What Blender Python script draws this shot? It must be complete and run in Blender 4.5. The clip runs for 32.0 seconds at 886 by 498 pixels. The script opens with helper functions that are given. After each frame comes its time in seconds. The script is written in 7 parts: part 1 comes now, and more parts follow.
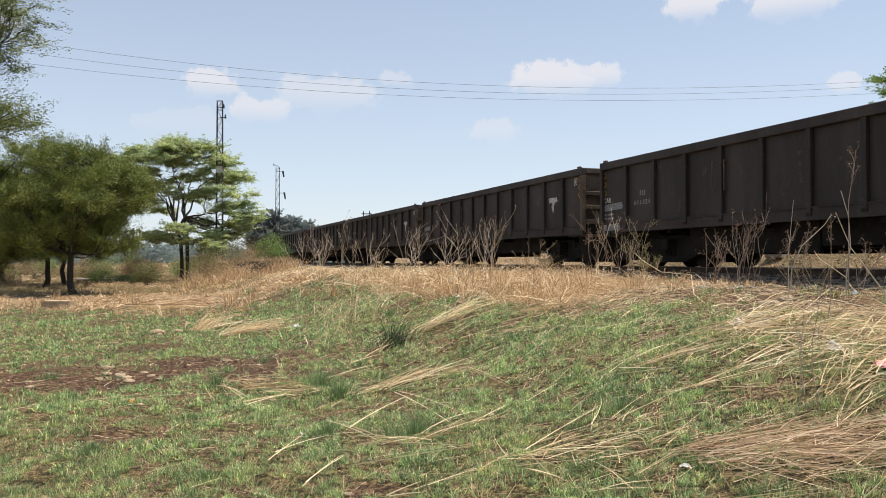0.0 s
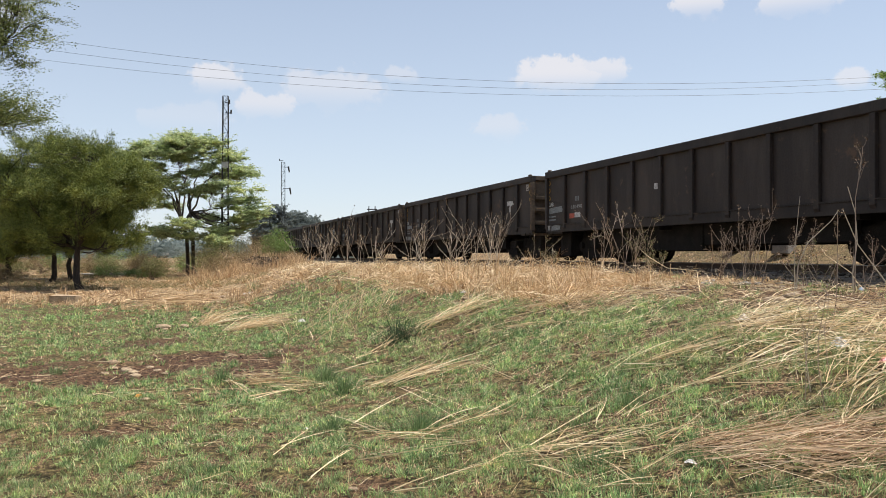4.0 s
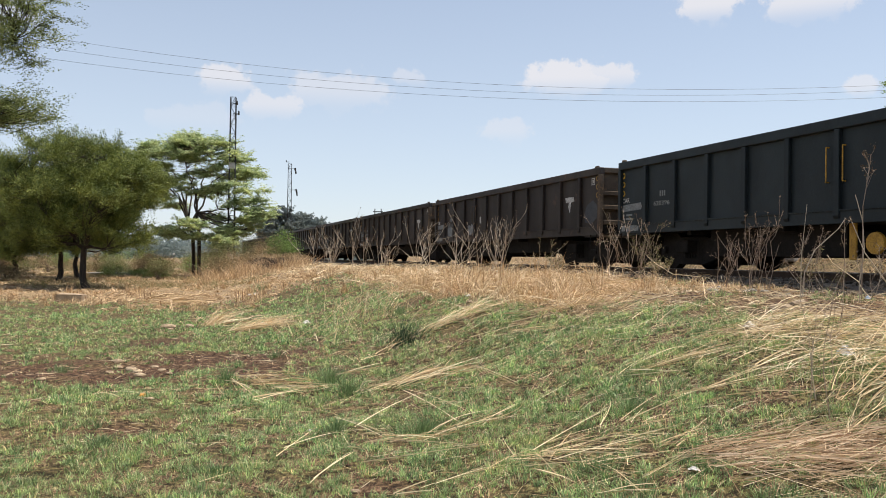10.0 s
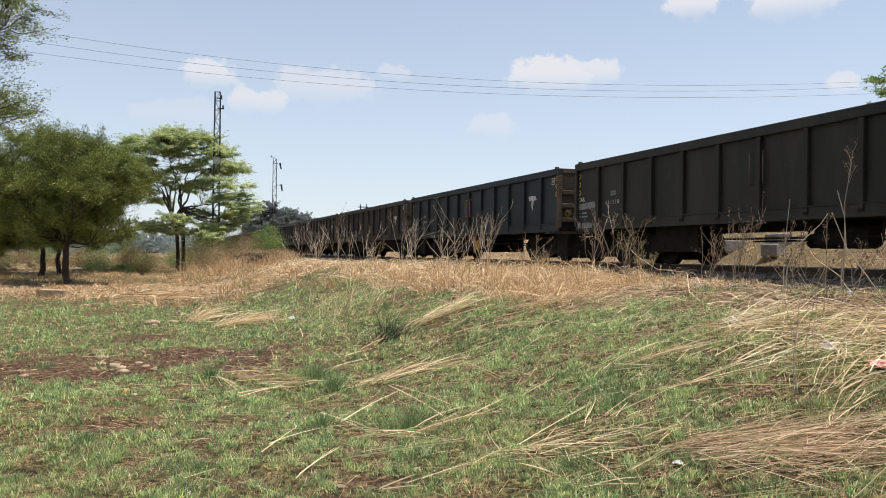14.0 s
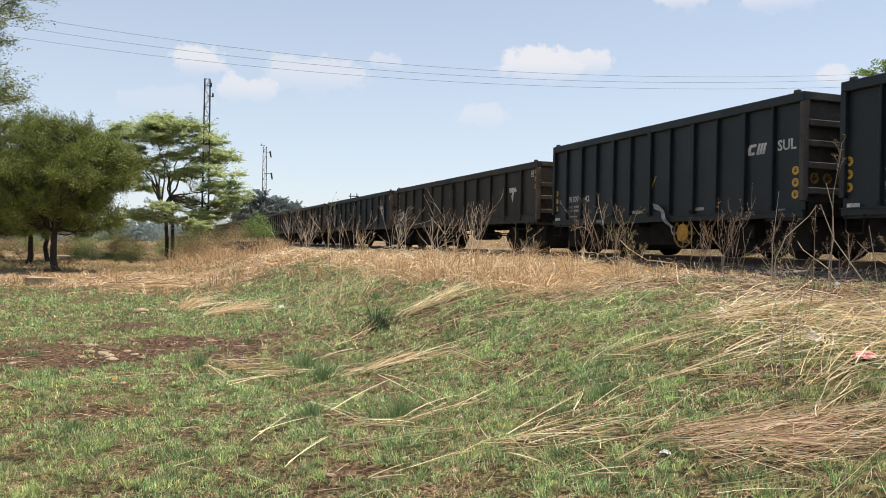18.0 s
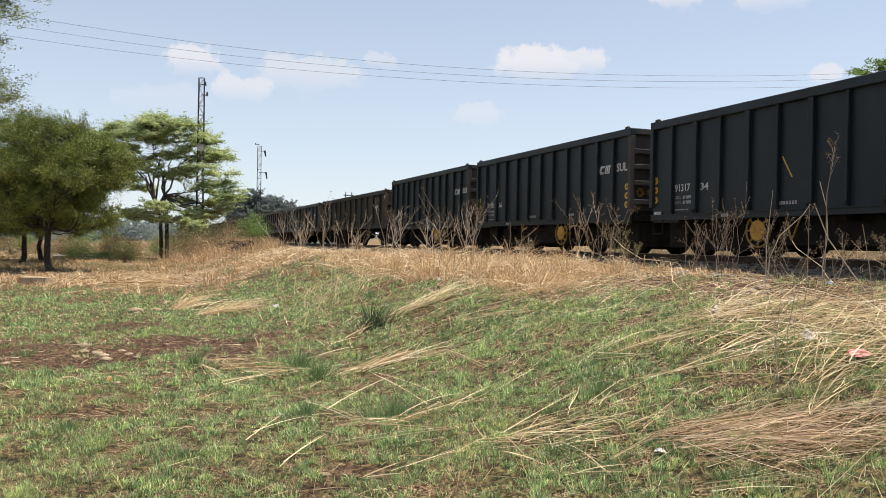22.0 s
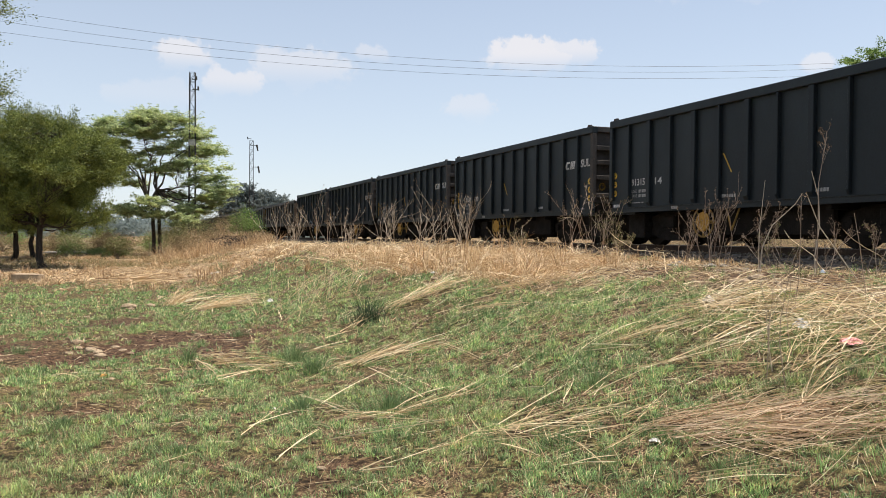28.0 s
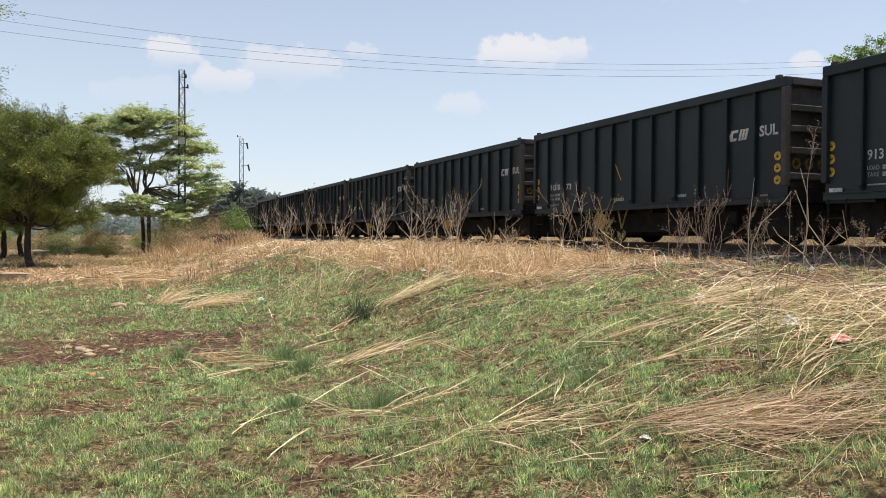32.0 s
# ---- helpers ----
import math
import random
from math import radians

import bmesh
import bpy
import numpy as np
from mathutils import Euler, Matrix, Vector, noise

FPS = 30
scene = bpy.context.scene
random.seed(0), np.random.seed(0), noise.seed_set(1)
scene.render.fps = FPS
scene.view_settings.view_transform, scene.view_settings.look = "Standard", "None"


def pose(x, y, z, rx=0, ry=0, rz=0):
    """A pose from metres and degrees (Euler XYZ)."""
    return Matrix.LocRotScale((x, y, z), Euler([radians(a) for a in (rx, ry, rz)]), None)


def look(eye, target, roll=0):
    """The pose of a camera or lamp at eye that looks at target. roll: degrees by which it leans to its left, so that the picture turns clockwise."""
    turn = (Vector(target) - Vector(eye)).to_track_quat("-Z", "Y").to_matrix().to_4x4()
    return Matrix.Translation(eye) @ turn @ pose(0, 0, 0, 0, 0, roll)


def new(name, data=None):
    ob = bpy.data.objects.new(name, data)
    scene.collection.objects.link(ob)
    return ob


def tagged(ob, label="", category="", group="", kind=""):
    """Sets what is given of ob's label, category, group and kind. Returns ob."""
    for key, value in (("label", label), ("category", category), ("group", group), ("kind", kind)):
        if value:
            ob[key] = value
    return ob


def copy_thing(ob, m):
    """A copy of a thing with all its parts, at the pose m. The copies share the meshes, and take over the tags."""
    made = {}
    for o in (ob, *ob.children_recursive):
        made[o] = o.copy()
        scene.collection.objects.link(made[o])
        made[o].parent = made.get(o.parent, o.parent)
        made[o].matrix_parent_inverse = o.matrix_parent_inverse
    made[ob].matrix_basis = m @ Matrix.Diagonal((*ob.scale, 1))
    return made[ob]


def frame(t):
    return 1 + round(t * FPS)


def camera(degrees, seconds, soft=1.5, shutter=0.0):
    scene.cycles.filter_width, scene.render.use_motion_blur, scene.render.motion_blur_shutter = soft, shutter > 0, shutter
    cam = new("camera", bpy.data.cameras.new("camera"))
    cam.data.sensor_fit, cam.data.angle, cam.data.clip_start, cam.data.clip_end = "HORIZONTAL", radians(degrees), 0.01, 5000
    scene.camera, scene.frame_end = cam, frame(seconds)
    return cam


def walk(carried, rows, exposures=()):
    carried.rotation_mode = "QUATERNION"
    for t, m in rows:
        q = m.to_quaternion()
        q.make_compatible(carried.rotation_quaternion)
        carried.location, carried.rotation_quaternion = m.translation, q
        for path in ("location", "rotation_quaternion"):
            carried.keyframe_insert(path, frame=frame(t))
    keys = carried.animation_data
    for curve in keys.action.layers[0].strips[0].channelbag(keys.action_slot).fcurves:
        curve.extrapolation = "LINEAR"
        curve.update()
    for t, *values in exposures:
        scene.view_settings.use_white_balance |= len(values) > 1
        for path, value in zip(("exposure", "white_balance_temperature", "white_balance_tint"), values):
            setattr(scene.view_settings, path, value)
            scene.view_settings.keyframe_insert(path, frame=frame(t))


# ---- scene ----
FOV = 58.498
EYE = (0.0, 0.0, 1.5)
cam = camera(FOV, 32.0, soft=0.9)
PATH = [
    (0.0, 90.833, 0.003, 0.0), (0.5, 90.744, 0.211, 0.071), (1.0, 90.599, 0.411, 0.042), (1.5, 90.508, 0.473, 0.056),
    (2.0, 90.675, 0.323, 0.237), (2.5, 90.797, 0.117, 0.363), (3.0, 90.652, 0.045, 0.425), (3.5, 90.545, -0.004, 0.384),
    (5.5, 90.475, -0.61, 0.704), (6.0, 90.44, -0.569, 0.953), (6.5, 90.414, -0.461, 1.039), (7.0, 90.459, -0.482, 1.033),
    (7.5, 90.608, -0.733, 1.092), (8.0, 90.736, -0.789, 1.152), (8.5, 90.787, -0.748, 1.197), (9.0, 90.803, -0.682, 1.056),
    (9.5, 90.769, -0.744, 0.888), (10.0, 90.744, -0.808, 0.768), (10.5, 90.663, -0.777, 0.656), (11.0, 90.533, -0.647, 0.618),
    (11.5, 90.55, -0.538, 0.651), (12.0, 90.562, -0.527, 0.734), (12.5, 90.524, -0.647, 0.543), (13.0, 90.578, -0.737, 0.195),
    (13.5, 90.508, -0.761, -0.095), (14.0, 90.419, -0.771, -0.27), (14.5, 90.393, -0.819, -0.408), (16.5, 89.976, -1.084, -0.664),
    (17.0, 89.825, -1.037, -0.759), (17.5, 89.737, -0.993, -0.867), (18.0, 89.687, -1.099, -0.98), (18.5, 89.735, -1.14, -0.982),
    (19.0, 89.849, -1.15, -0.985), (19.5, 89.773, -1.024, -1.054), (20.0, 89.638, -0.915, -1.201), (20.5, 89.67, -0.917, -1.394),
    (21.0, 89.728, -1.063, -1.368), (21.5, 89.7, -1.112, -1.296), (22.0, 89.624, -1.036, -1.343), (22.5, 89.641, -1.028, -1.519),
    (23.0, 89.715, -1.175, -1.594), (23.5, 89.758, -1.335, -1.632), (24.0, 89.79, -1.259, -1.672), (24.5, 89.828, -1.139, -1.635),
    (25.0, 89.826, -1.122, -1.648), (25.5, 89.72, -1.08, -1.604), (27.5, 89.079, -0.555, -1.695), (28.0, 89.112, -0.488, -1.814),
    (28.5, 89.001, -0.5, -1.869), (29.0, 89.114, -0.764, -2.116), (29.5, 89.285, -0.476, -2.361), (30.0, 89.115, -0.357, -2.254),
    (30.5, 88.919, -0.505, -2.185), (31.0, 88.77, -0.456, -2.3), (31.5, 88.807, -0.267, -2.429), (32.0, 88.972, -0.373, -2.48),
]
walk(cam, [(t, pose(*EYE, rx, ry, rz)) for t, rx, ry, rz in PATH], exposures=((0.0, 0.46, 6500, 10), (14.5, 0.46, 6520, 10), (17.0, 0.51, 6560, 10), (32.0, 0.51, 6580, 10)))

# ---- sky and sun ----
SUN_ELEV, SUN_AZ = 68.0, 76.0      # azimuth clockwise from +y
world = bpy.data.worlds.new("world")
scene.world = world
world.use_nodes = True


def sky_nodes():
    nt = world.node_tree
    nt.nodes.clear()
    N, L = nt.nodes.new, nt.links.new
    out, bg = N("ShaderNodeOutputWorld"), N("ShaderNodeBackground")
    sky = N("ShaderNodeTexSky")
    sky.sky_type, sky.sun_disc = "NISHITA", False
    sky.sun_elevation, sky.sun_rotation = radians(SUN_ELEV), radians(SUN_AZ)
    sky.air_density, sky.dust_density, sky.ozone_density, sky.altitude = 1.1, 1.2, 0.7, 1400
    # fair-weather cumulus, each a noisy ellipse of directions
    geo = N("ShaderNodeTexCoord")
    noi = N("ShaderNodeTexNoise")
    noi.inputs["Scale"].default_value, noi.inputs["Detail"].default_value = 30, 9
    noi.inputs["Roughness"].default_value = 0.62
    L(geo.outputs["Generated"], noi.inputs["Vector"])
    total = None
    # azimuth and elevation in degrees, half width and half height, opacity
    for az, el, w, h, d in ((-16.3, 12.2, 2.1, 1.1, .75), (-13.2, 10.6, 2.3, 1.1, .65), (-8.3, 11.8, 4.2, 1.4, .5), (-3.4, 12.9, 1.5, .7, .4), (8.2, 12.8, 3.3, 1.25, .85),
                            (10.6, 13.0, 2.1, 1.1, .75), (3.7, 9.2, 1.8, .9, .38), (17.8, 17.1, 2.5, 1.1, .85), (23.8, 16.8, 3.1, 1.2, .8), (27.0, 11.2, 1.3, .65, .6),
                            (-18.0, 9.4, 3.3, 1.1, .22), (-32, 15, 4, 1.5, .6), (40, 16, 5, 1.7, .7), (-48, 20, 6, 2.0, .7), (62, 24, 7, 2.5, .7),
                            (95, 22, 7, 2.5, .7), (140, 26, 8, 2.6, .7), (-80, 25, 8, 2.6, .7), (-125, 22, 8, 2.6, .7), (180, 24, 8, 2.6, .7)):
        a, e = radians(az), radians(el)
        mp = N("ShaderNodeMapping")
        mp.vector_type = "TEXTURE"
        mp.inputs["Location"].default_value = (math.sin(a) * math.cos(e), math.cos(a) * math.cos(e), math.sin(e))
        mp.inputs["Rotation"].default_value = (0, 0, -a)
        mp.inputs["Scale"].default_value = (math.tan(radians(w)), 0.5, math.tan(radians(h)))
        L(geo.outputs["Generated"], mp.inputs["Vector"])
        ln = N("ShaderNodeVectorMath")
        ln.operation = "LENGTH"
        L(mp.outputs[0], ln.inputs[0])
        ad = N("ShaderNodeMath")
        ad.operation = "MULTIPLY_ADD"
        L(noi.outputs["Fac"], ad.inputs[0])
        ad.inputs[1].default_value = -2.5
        L(ln.outputs["Value"], ad.inputs[2])
        # heaped tops with a clear edge, bases that thin out
        up = N("ShaderNodeSeparateXYZ")
        L(mp.outputs[0], up.inputs[0])
        base = N("ShaderNodeMapRange")
        base.interpolation_type = "SMOOTHSTEP"
        base.inputs["From Min"].default_value, base.inputs["From Max"].default_value = -1.0, 0.25
        base.inputs["To Min"].default_value, base.inputs["To Max"].default_value = 0.15 * d, d
        L(up.outputs["Z"], base.inputs["Value"])
        cov = N("ShaderNodeMapRange")
        cov.interpolation_type = "SMOOTHSTEP"
        cov.inputs["From Min"].default_value, cov.inputs["From Max"].default_value = -0.16, -0.50
        L(base.outputs[0], cov.inputs["To Max"])
        L(ad.outputs[0], cov.inputs["Value"])
        if total is None:
            total = cov.outputs[0]
        else:
            mx = N("ShaderNodeMath")
            mx.operation = "MAXIMUM"
            L(total, mx.inputs[0])
            L(cov.outputs[0], mx.inputs[1])
            total = mx.outputs[0]
    mix = N("ShaderNodeMix")
    mix.data_type = "RGBA"
    mix.inputs["B"].default_value = (6.55, 6.45, 6.7, 1)
    haze = N("ShaderNodeMix")
    haze.data_type = "RGBA"
    # dusty air, thinner towards the zenith
    high = N("ShaderNodeSeparateXYZ")
    L(geo.outputs["Generated"], high.inputs[0])
    dust = N("ShaderNodeMapRange")
    dust.inputs["From Min"].default_value, dust.inputs["From Max"].default_value = 0.0, 0.34
    dust.inputs["To Min"].default_value, dust.inputs["To Max"].default_value = HAZE_LOW, HAZE_HIGH
    L(high.outputs["Z"], dust.inputs["Value"])
    L(dust.outputs[0], haze.inputs["Factor"])
    haze.inputs["B"].default_value = (6.15, 6.72, 7.5, 1)
    L(sky.outputs[0], haze.inputs["A"])
    L(total, mix.inputs["Factor"])
    L(haze.outputs["Result"], mix.inputs["A"])
    L(mix.outputs["Result"], bg.inputs["Color"])
    bg.inputs["Strength"].default_value = SKY_STRENGTH
    L(bg.outputs[0], out.inputs[0])


SKY_STRENGTH, HAZE_LOW, HAZE_HIGH = 0.094, 0.66, 0.36
sky_nodes()
sun = new("sun", bpy.data.lights.new("sun", "SUN"))
sun.data.energy, sun.data.angle, sun.data.color = 4.45, radians(0.6), (1.0, 0.95, 0.86)
_a, _e = radians(SUN_AZ), radians(SUN_ELEV)
sun.matrix_world = look((math.sin(_a) * math.cos(_e) * 60, math.cos(_a) * math.cos(_e) * 60, math.sin(_e) * 60), (0, 0, 0))


# ---- materials ----
def nodes_of(name):
    m = bpy.data.materials.new(name)
    m.use_nodes = True
    nt = m.node_tree
    return m, nt, nt.nodes["Principled BSDF"]


def ramp(nt, fac, stops):
    r = nt.nodes.new("ShaderNodeValToRGB")
    el = r.color_ramp.elements
    while len(el) < len(stops):
        el.new(0.5)
    for e, (p, c) in zip(el, stops):
        e.position, e.color = p, (*c, 1)
    nt.links.new(fac, r.inputs[0])
    return r.outputs[0]


def noise_tex(nt, scale, detail=4.0, rough=0.55, coords="Object", stretch=None):
    tc = nt.nodes.new("ShaderNodeTexCoord")
    n = nt.nodes.new("ShaderNodeTexNoise")
    n.inputs["Scale"].default_value, n.inputs["Detail"].default_value, n.inputs["Roughness"].default_value = scale, detail, rough
    vec = tc.outputs[coords]
    if stretch:
        mp = nt.nodes.new("ShaderNodeMapping")
        mp.inputs["Scale"].default_value = stretch
        nt.links.new(vec, mp.inputs[0])
        vec = mp.outputs[0]
    nt.links.new(vec, n.inputs["Vector"])
    return n.outputs["Fac"]


def blend(nt, fac, a, b, mode="MIX"):
    m = nt.nodes.new("ShaderNodeMix")
    m.data_type, m.blend_type = "RGBA", mode
    for k, v in (("Factor", fac), ("A", a), ("B", b)):
        s = m.inputs[k] if k != "Factor" else m.inputs[0]
        if isinstance(v, (int, float)):
            s.default_value = v
        elif isinstance(v, tuple):
            s.default_value = (*v, 1)
        else:
            nt.links.new(v, s)
    return m.outputs["Result"]


def surface(name, dark, light, scale=3.0, rough=0.8, metal=0.0, bump=0.15, fine=40.0, stretch=None, spot=None, vary=0.0, speck=0.35):
    """A worn surface: two noises for colour, a fine one for relief; spot: (colour, threshold) for stains; vary: change from object to object."""
    m, nt, p = nodes_of(name)
    big = noise_tex(nt, scale, 6, 0.62, stretch=stretch)
    col = ramp(nt, big, ((0.38, dark), (0.62, light)))
    small = noise_tex(nt, fine, 3)
    col = blend(nt, speck, col, ramp(nt, small, ((0.38, tuple(c * 0.55 for c in dark)), (0.62, tuple(min(1, c * 1.3) for c in light)))))
    if spot:
        s = noise_tex(nt, scale * 2.7, 8, 0.7)
        col = blend(nt, ramp(nt, s, ((spot[1], (0, 0, 0)), (spot[1] + 0.08, (1, 1, 1)))), col, spot[0])
    if vary:
        oi = nt.nodes.new("ShaderNodeObjectInfo")
        hv = nt.nodes.new("ShaderNodeHueSaturation")
        mr = nt.nodes.new("ShaderNodeMapRange")
        mr.inputs["To Min"].default_value, mr.inputs["To Max"].default_value = 1 - vary, 1 + vary
        nt.links.new(oi.outputs["Random"], mr.inputs["Value"])
        nt.links.new(mr.outputs[0], hv.inputs["Value"])
        nt.links.new(col, hv.inputs["Color"])
        col = hv.outputs[0]
    nt.links.new(col, p.inputs["Base Color"])
    p.inputs["Roughness"].default_value, p.inputs["Metallic"].default_value = rough, metal
    if bump:
        b = nt.nodes.new("ShaderNodeBump")
        b.inputs["Strength"].default_value, b.inputs["Distance"].default_value = bump, 0.02
        nt.links.new(small, b.inputs["Height"])
        nt.links.new(b.outputs[0], p.inputs["Normal"])
    return m


def blades(name, stops, through_light=0.35, rough=0.65, patch=None, mottle=None):
    """Grass and leaves: colour from island to island, some light passing through; patch: (scale, colour, amount) over the ground."""
    m, nt, p = nodes_of(name)
    g = nt.nodes.new("ShaderNodeNewGeometry")
    col = ramp(nt, g.outputs["Random Per Island"], stops)
    if patch:
        n = noise_tex(nt, patch[0], 3)
        col = blend(nt, ramp(nt, n, ((0.45, (0, 0, 0)), (0.62, (patch[2],) * 3))), col, patch[1])
    if mottle:
        n = noise_tex(nt, mottle[3], 3, 0.6) if len(mottle) > 3 else None
        if n:
            col = blend(nt, 1.0, col, ramp(nt, n, ((0.40, (.62, .66, .66)), (0.5, (1, 1, 1)), (0.60, (1.38, 1.34, 1.25)))), "MULTIPLY")
        n = noise_tex(nt, mottle[0], 4, 0.6)
        col = blend(nt, 1.0, col, ramp(nt, n, ((0.36, mottle[1]), (0.5, (1, 1, 1)), (0.64, mottle[2]))), "MULTIPLY")
    nt.links.new(col, p.inputs["Base Color"])
    p.inputs["Roughness"].default_value = rough
    p.inputs["Specular IOR Level"].default_value = 0.3
    tr = nt.nodes.new("ShaderNodeBsdfTranslucent")
    nt.links.new(col, tr.inputs["Color"])
    mx = nt.nodes.new("ShaderNodeMixShader")
    mx.inputs[0].default_value = through_light
    nt.links.new(p.outputs[0], mx.inputs[1])
    nt.links.new(tr.outputs[0], mx.inputs[2])
    nt.links.new(mx.outputs[0], nt.nodes["Material Output"].inputs[0])
    return m


M_BROWN = surface("brown_wagon_paint", (0.025, 0.019, 0.0165), (0.050, 0.039, 0.033), 0.9, 0.62, 0.0, 0.10, 30, (1, 1.6, 0.35), ((0.09, 0.055, 0.036), 0.60), 0.20, 0.12)
M_TEAL = surface("green_black_wagon_paint", (0.013, 0.018, 0.020), (0.024, 0.032, 0.035), 0.9, 0.55, 0.0, 0.08, 30, (1, 1, 0.5), ((0.045, 0.04, 0.035), 0.68), 0.12, 0.12)
M_OLIVE = surface("olive_brown_wagon_paint", (0.019, 0.018, 0.014), (0.037, 0.034, 0.027), 0.9, 0.6, 0.0, 0.08, 30, (1, 1.6, 0.35), ((0.06, 0.05, 0.035), 0.62), 0.05, 0.12)
M_DARK = surface("slate_wagon_paint", (0.012, 0.0165, 0.019), (0.021, 0.0285, 0.032), 0.8, 0.5, 0.0, 0.06, 30, (1, 1, 0.4), ((0.032, 0.034, 0.034), 0.70), 0.10, 0.12)
M_END = surface("dusty_end_steel", (0.08, 0.062, 0.048), (0.15, 0.115, 0.085), 2.0, 0.98, 0.0, 0.15, 35, None, ((0.24, 0.15, 0.085), 0.58), speck=0.15)
M_ENDC = surface("dusty_grey_end_steel", (0.055, 0.050, 0.047), (0.095, 0.085, 0.077), 2.0, 0.98, 0.0, 0.12, 35, None, ((0.16, 0.12, 0.09), 0.6), speck=0.15)
for m in (M_BROWN, M_TEAL, M_OLIVE, M_DARK):
    m.node_tree.nodes["Principled BSDF"].inputs["Specular IOR Level"].default_value = 0.28
for m in (M_END, M_ENDC):
    m.node_tree.nodes["Principled BSDF"].inputs["Specular IOR Level"].default_value = 0.12
M_UNDER = surface("grimy_bogie_steel", (0.011, 0.0095, 0.008), (0.028, 0.023, 0.019), 4.0, 0.9, 0.1, 0.25, 50, None, ((0.045, 0.031, 0.022), 0.63))
M_UNDER.node_tree.nodes["Principled BSDF"].inputs["Specular IOR Level"].default_value = 0.2
M_WHITE = surface("worn_white_paint", (0.30, 0.29, 0.27), (0.62, 0.61, 0.58), 6.0, 0.7, 0.0, 0.0, 30)
M_GREYPATCH = surface("faded_grey_paint", (0.13, 0.14, 0.14), (0.24, 0.25, 0.25), 5.0, 0.7, 0.0, 0.0, 30)
M_FADED = surface("faded_white_lettering", (0.16, 0.16, 0.155), (0.36, 0.36, 0.345), 7.0, 0.7, 0.0, 0.0, 30)
M_YELLOW = surface("yellow_reflector_paint", (0.42, 0.24, 0.02), (0.62, 0.38, 0.04), 8.0, 0.5, 0.0, 0.0, 40)
M_HUB = surface("dull_orange_yellow_paint", (0.32, 0.155, 0.012), (0.54, 0.29, 0.03), 6.0, 0.6, 0.0, 0.05, 40)
M_DARKYELLOW = surface("dark_yellow_paint", (0.16, 0.09, 0.015), (0.34, 0.20, 0.03), 8.0, 0.6, 0.0, 0.0, 40)
M_RAIL = surface("rusty_rail_steel", (0.035, 0.022, 0.016), (0.09, 0.055, 0.035), 5.0, 0.7, 0.4, 0.2, 60)
M_RAILTOP = surface("polished_rail_head", (0.25, 0.24, 0.23), (0.42, 0.41, 0.40), 5.0, 0.3, 0.9, 0.02, 60)
M_SLEEPER = surface("weathered_concrete_sleeper", (0.16, 0.145, 0.125), (0.30, 0.275, 0.24), 4.0, 0.9, 0.0, 0.3, 40)
M_ROCK = surface("tan_rock", (0.22, 0.15, 0.09), (0.45, 0.335, 0.215), 6.0, 0.9, 0.0, 0.35, 40, vary=0.15)
M_BARK = surface("dark_bark", (0.022, 0.017, 0.014), (0.07, 0.055, 0.042), 5.0, 0.95, 0.0, 0.5, 30, (3, 3, 0.6))
M_TRUNK = surface("grey_brown_bark", (0.045, 0.033, 0.025), (0.13, 0.10, 0.076), 5.0, 0.95, 0.0, 0.5, 30, (3, 3, 0.6))
M_BARKPALE = surface("brown_bark", (0.09, 0.065, 0.046), (0.22, 0.16, 0.115), 5.0, 0.95, 0.0, 0.5, 30, (3, 3, 0.6))
M_MAST = surface("weathered_steel_lattice", (0.03, 0.03, 0.03), (0.075, 0.07, 0.065), 3.0, 0.6, 0.5, 0.1, 40)
M_WIRE = surface("dull_wire", (0.05, 0.055, 0.06), (0.09, 0.09, 0.10), 3.0, 0.5, 0.4, 0.0, 40)
M_DRYSTEM = blades("dry_weed_stem", ((0.0, (0.30, 0.235, 0.165)), (0.5, (0.50, 0.41, 0.31)), (1.0, (0.74, 0.64, 0.50))), 0.15, 0.6)
M_DARKSTEM = blades("brown_weed_stem", ((0.0, (0.19, 0.135, 0.095)), (0.5, (0.36, 0.27, 0.20)), (1.0, (0.60, 0.48, 0.37))), 0.15, 0.6)
M_SEED = blades("brown_seed_head", ((0.0, (0.07, 0.045, 0.03)), (1.0, (0.24, 0.17, 0.11))), 0.1, 0.9)
M_GRASS = blades("short_green_grass", ((0.0, (0.085, 0.160, 0.056)), (0.35, (0.215, 0.365, 0.138)), (0.70, (0.41, 0.59, 0.25)), (0.85, (0.56, 0.66, 0.31)), (0.90, (0.66, 0.49, 0.29)), (1.0, (0.90, 0.70, 0.46))), 0.24, 0.4, (0.5, (0.36, 0.34, 0.15), 0.35), (3.6, (0.58, 0.62, 0.60), (1.27, 1.23, 1.10), 13.0))
M_TUFT = blades("blue_green_tuft", ((0.0, (0.11, 0.17, 0.07)), (0.7, (0.22, 0.31, 0.135)), (1.0, (0.38, 0.45, 0.22))), 0.35, 0.55)
M_STRAW = blades("dry_straw", ((0.0, (0.53, 0.36, 0.19)), (0.5, (0.80, 0.61, 0.36)), (1.0, (0.95, 0.82, 0.57))), 0.2, 0.4)
M_DRYGRASS = blades("dry_standing_grass", ((0.0, (0.28, 0.155, 0.072)), (0.4, (0.60, 0.40, 0.205)), (1.0, (0.92, 0.745, 0.50))), 0.25, 0.45)
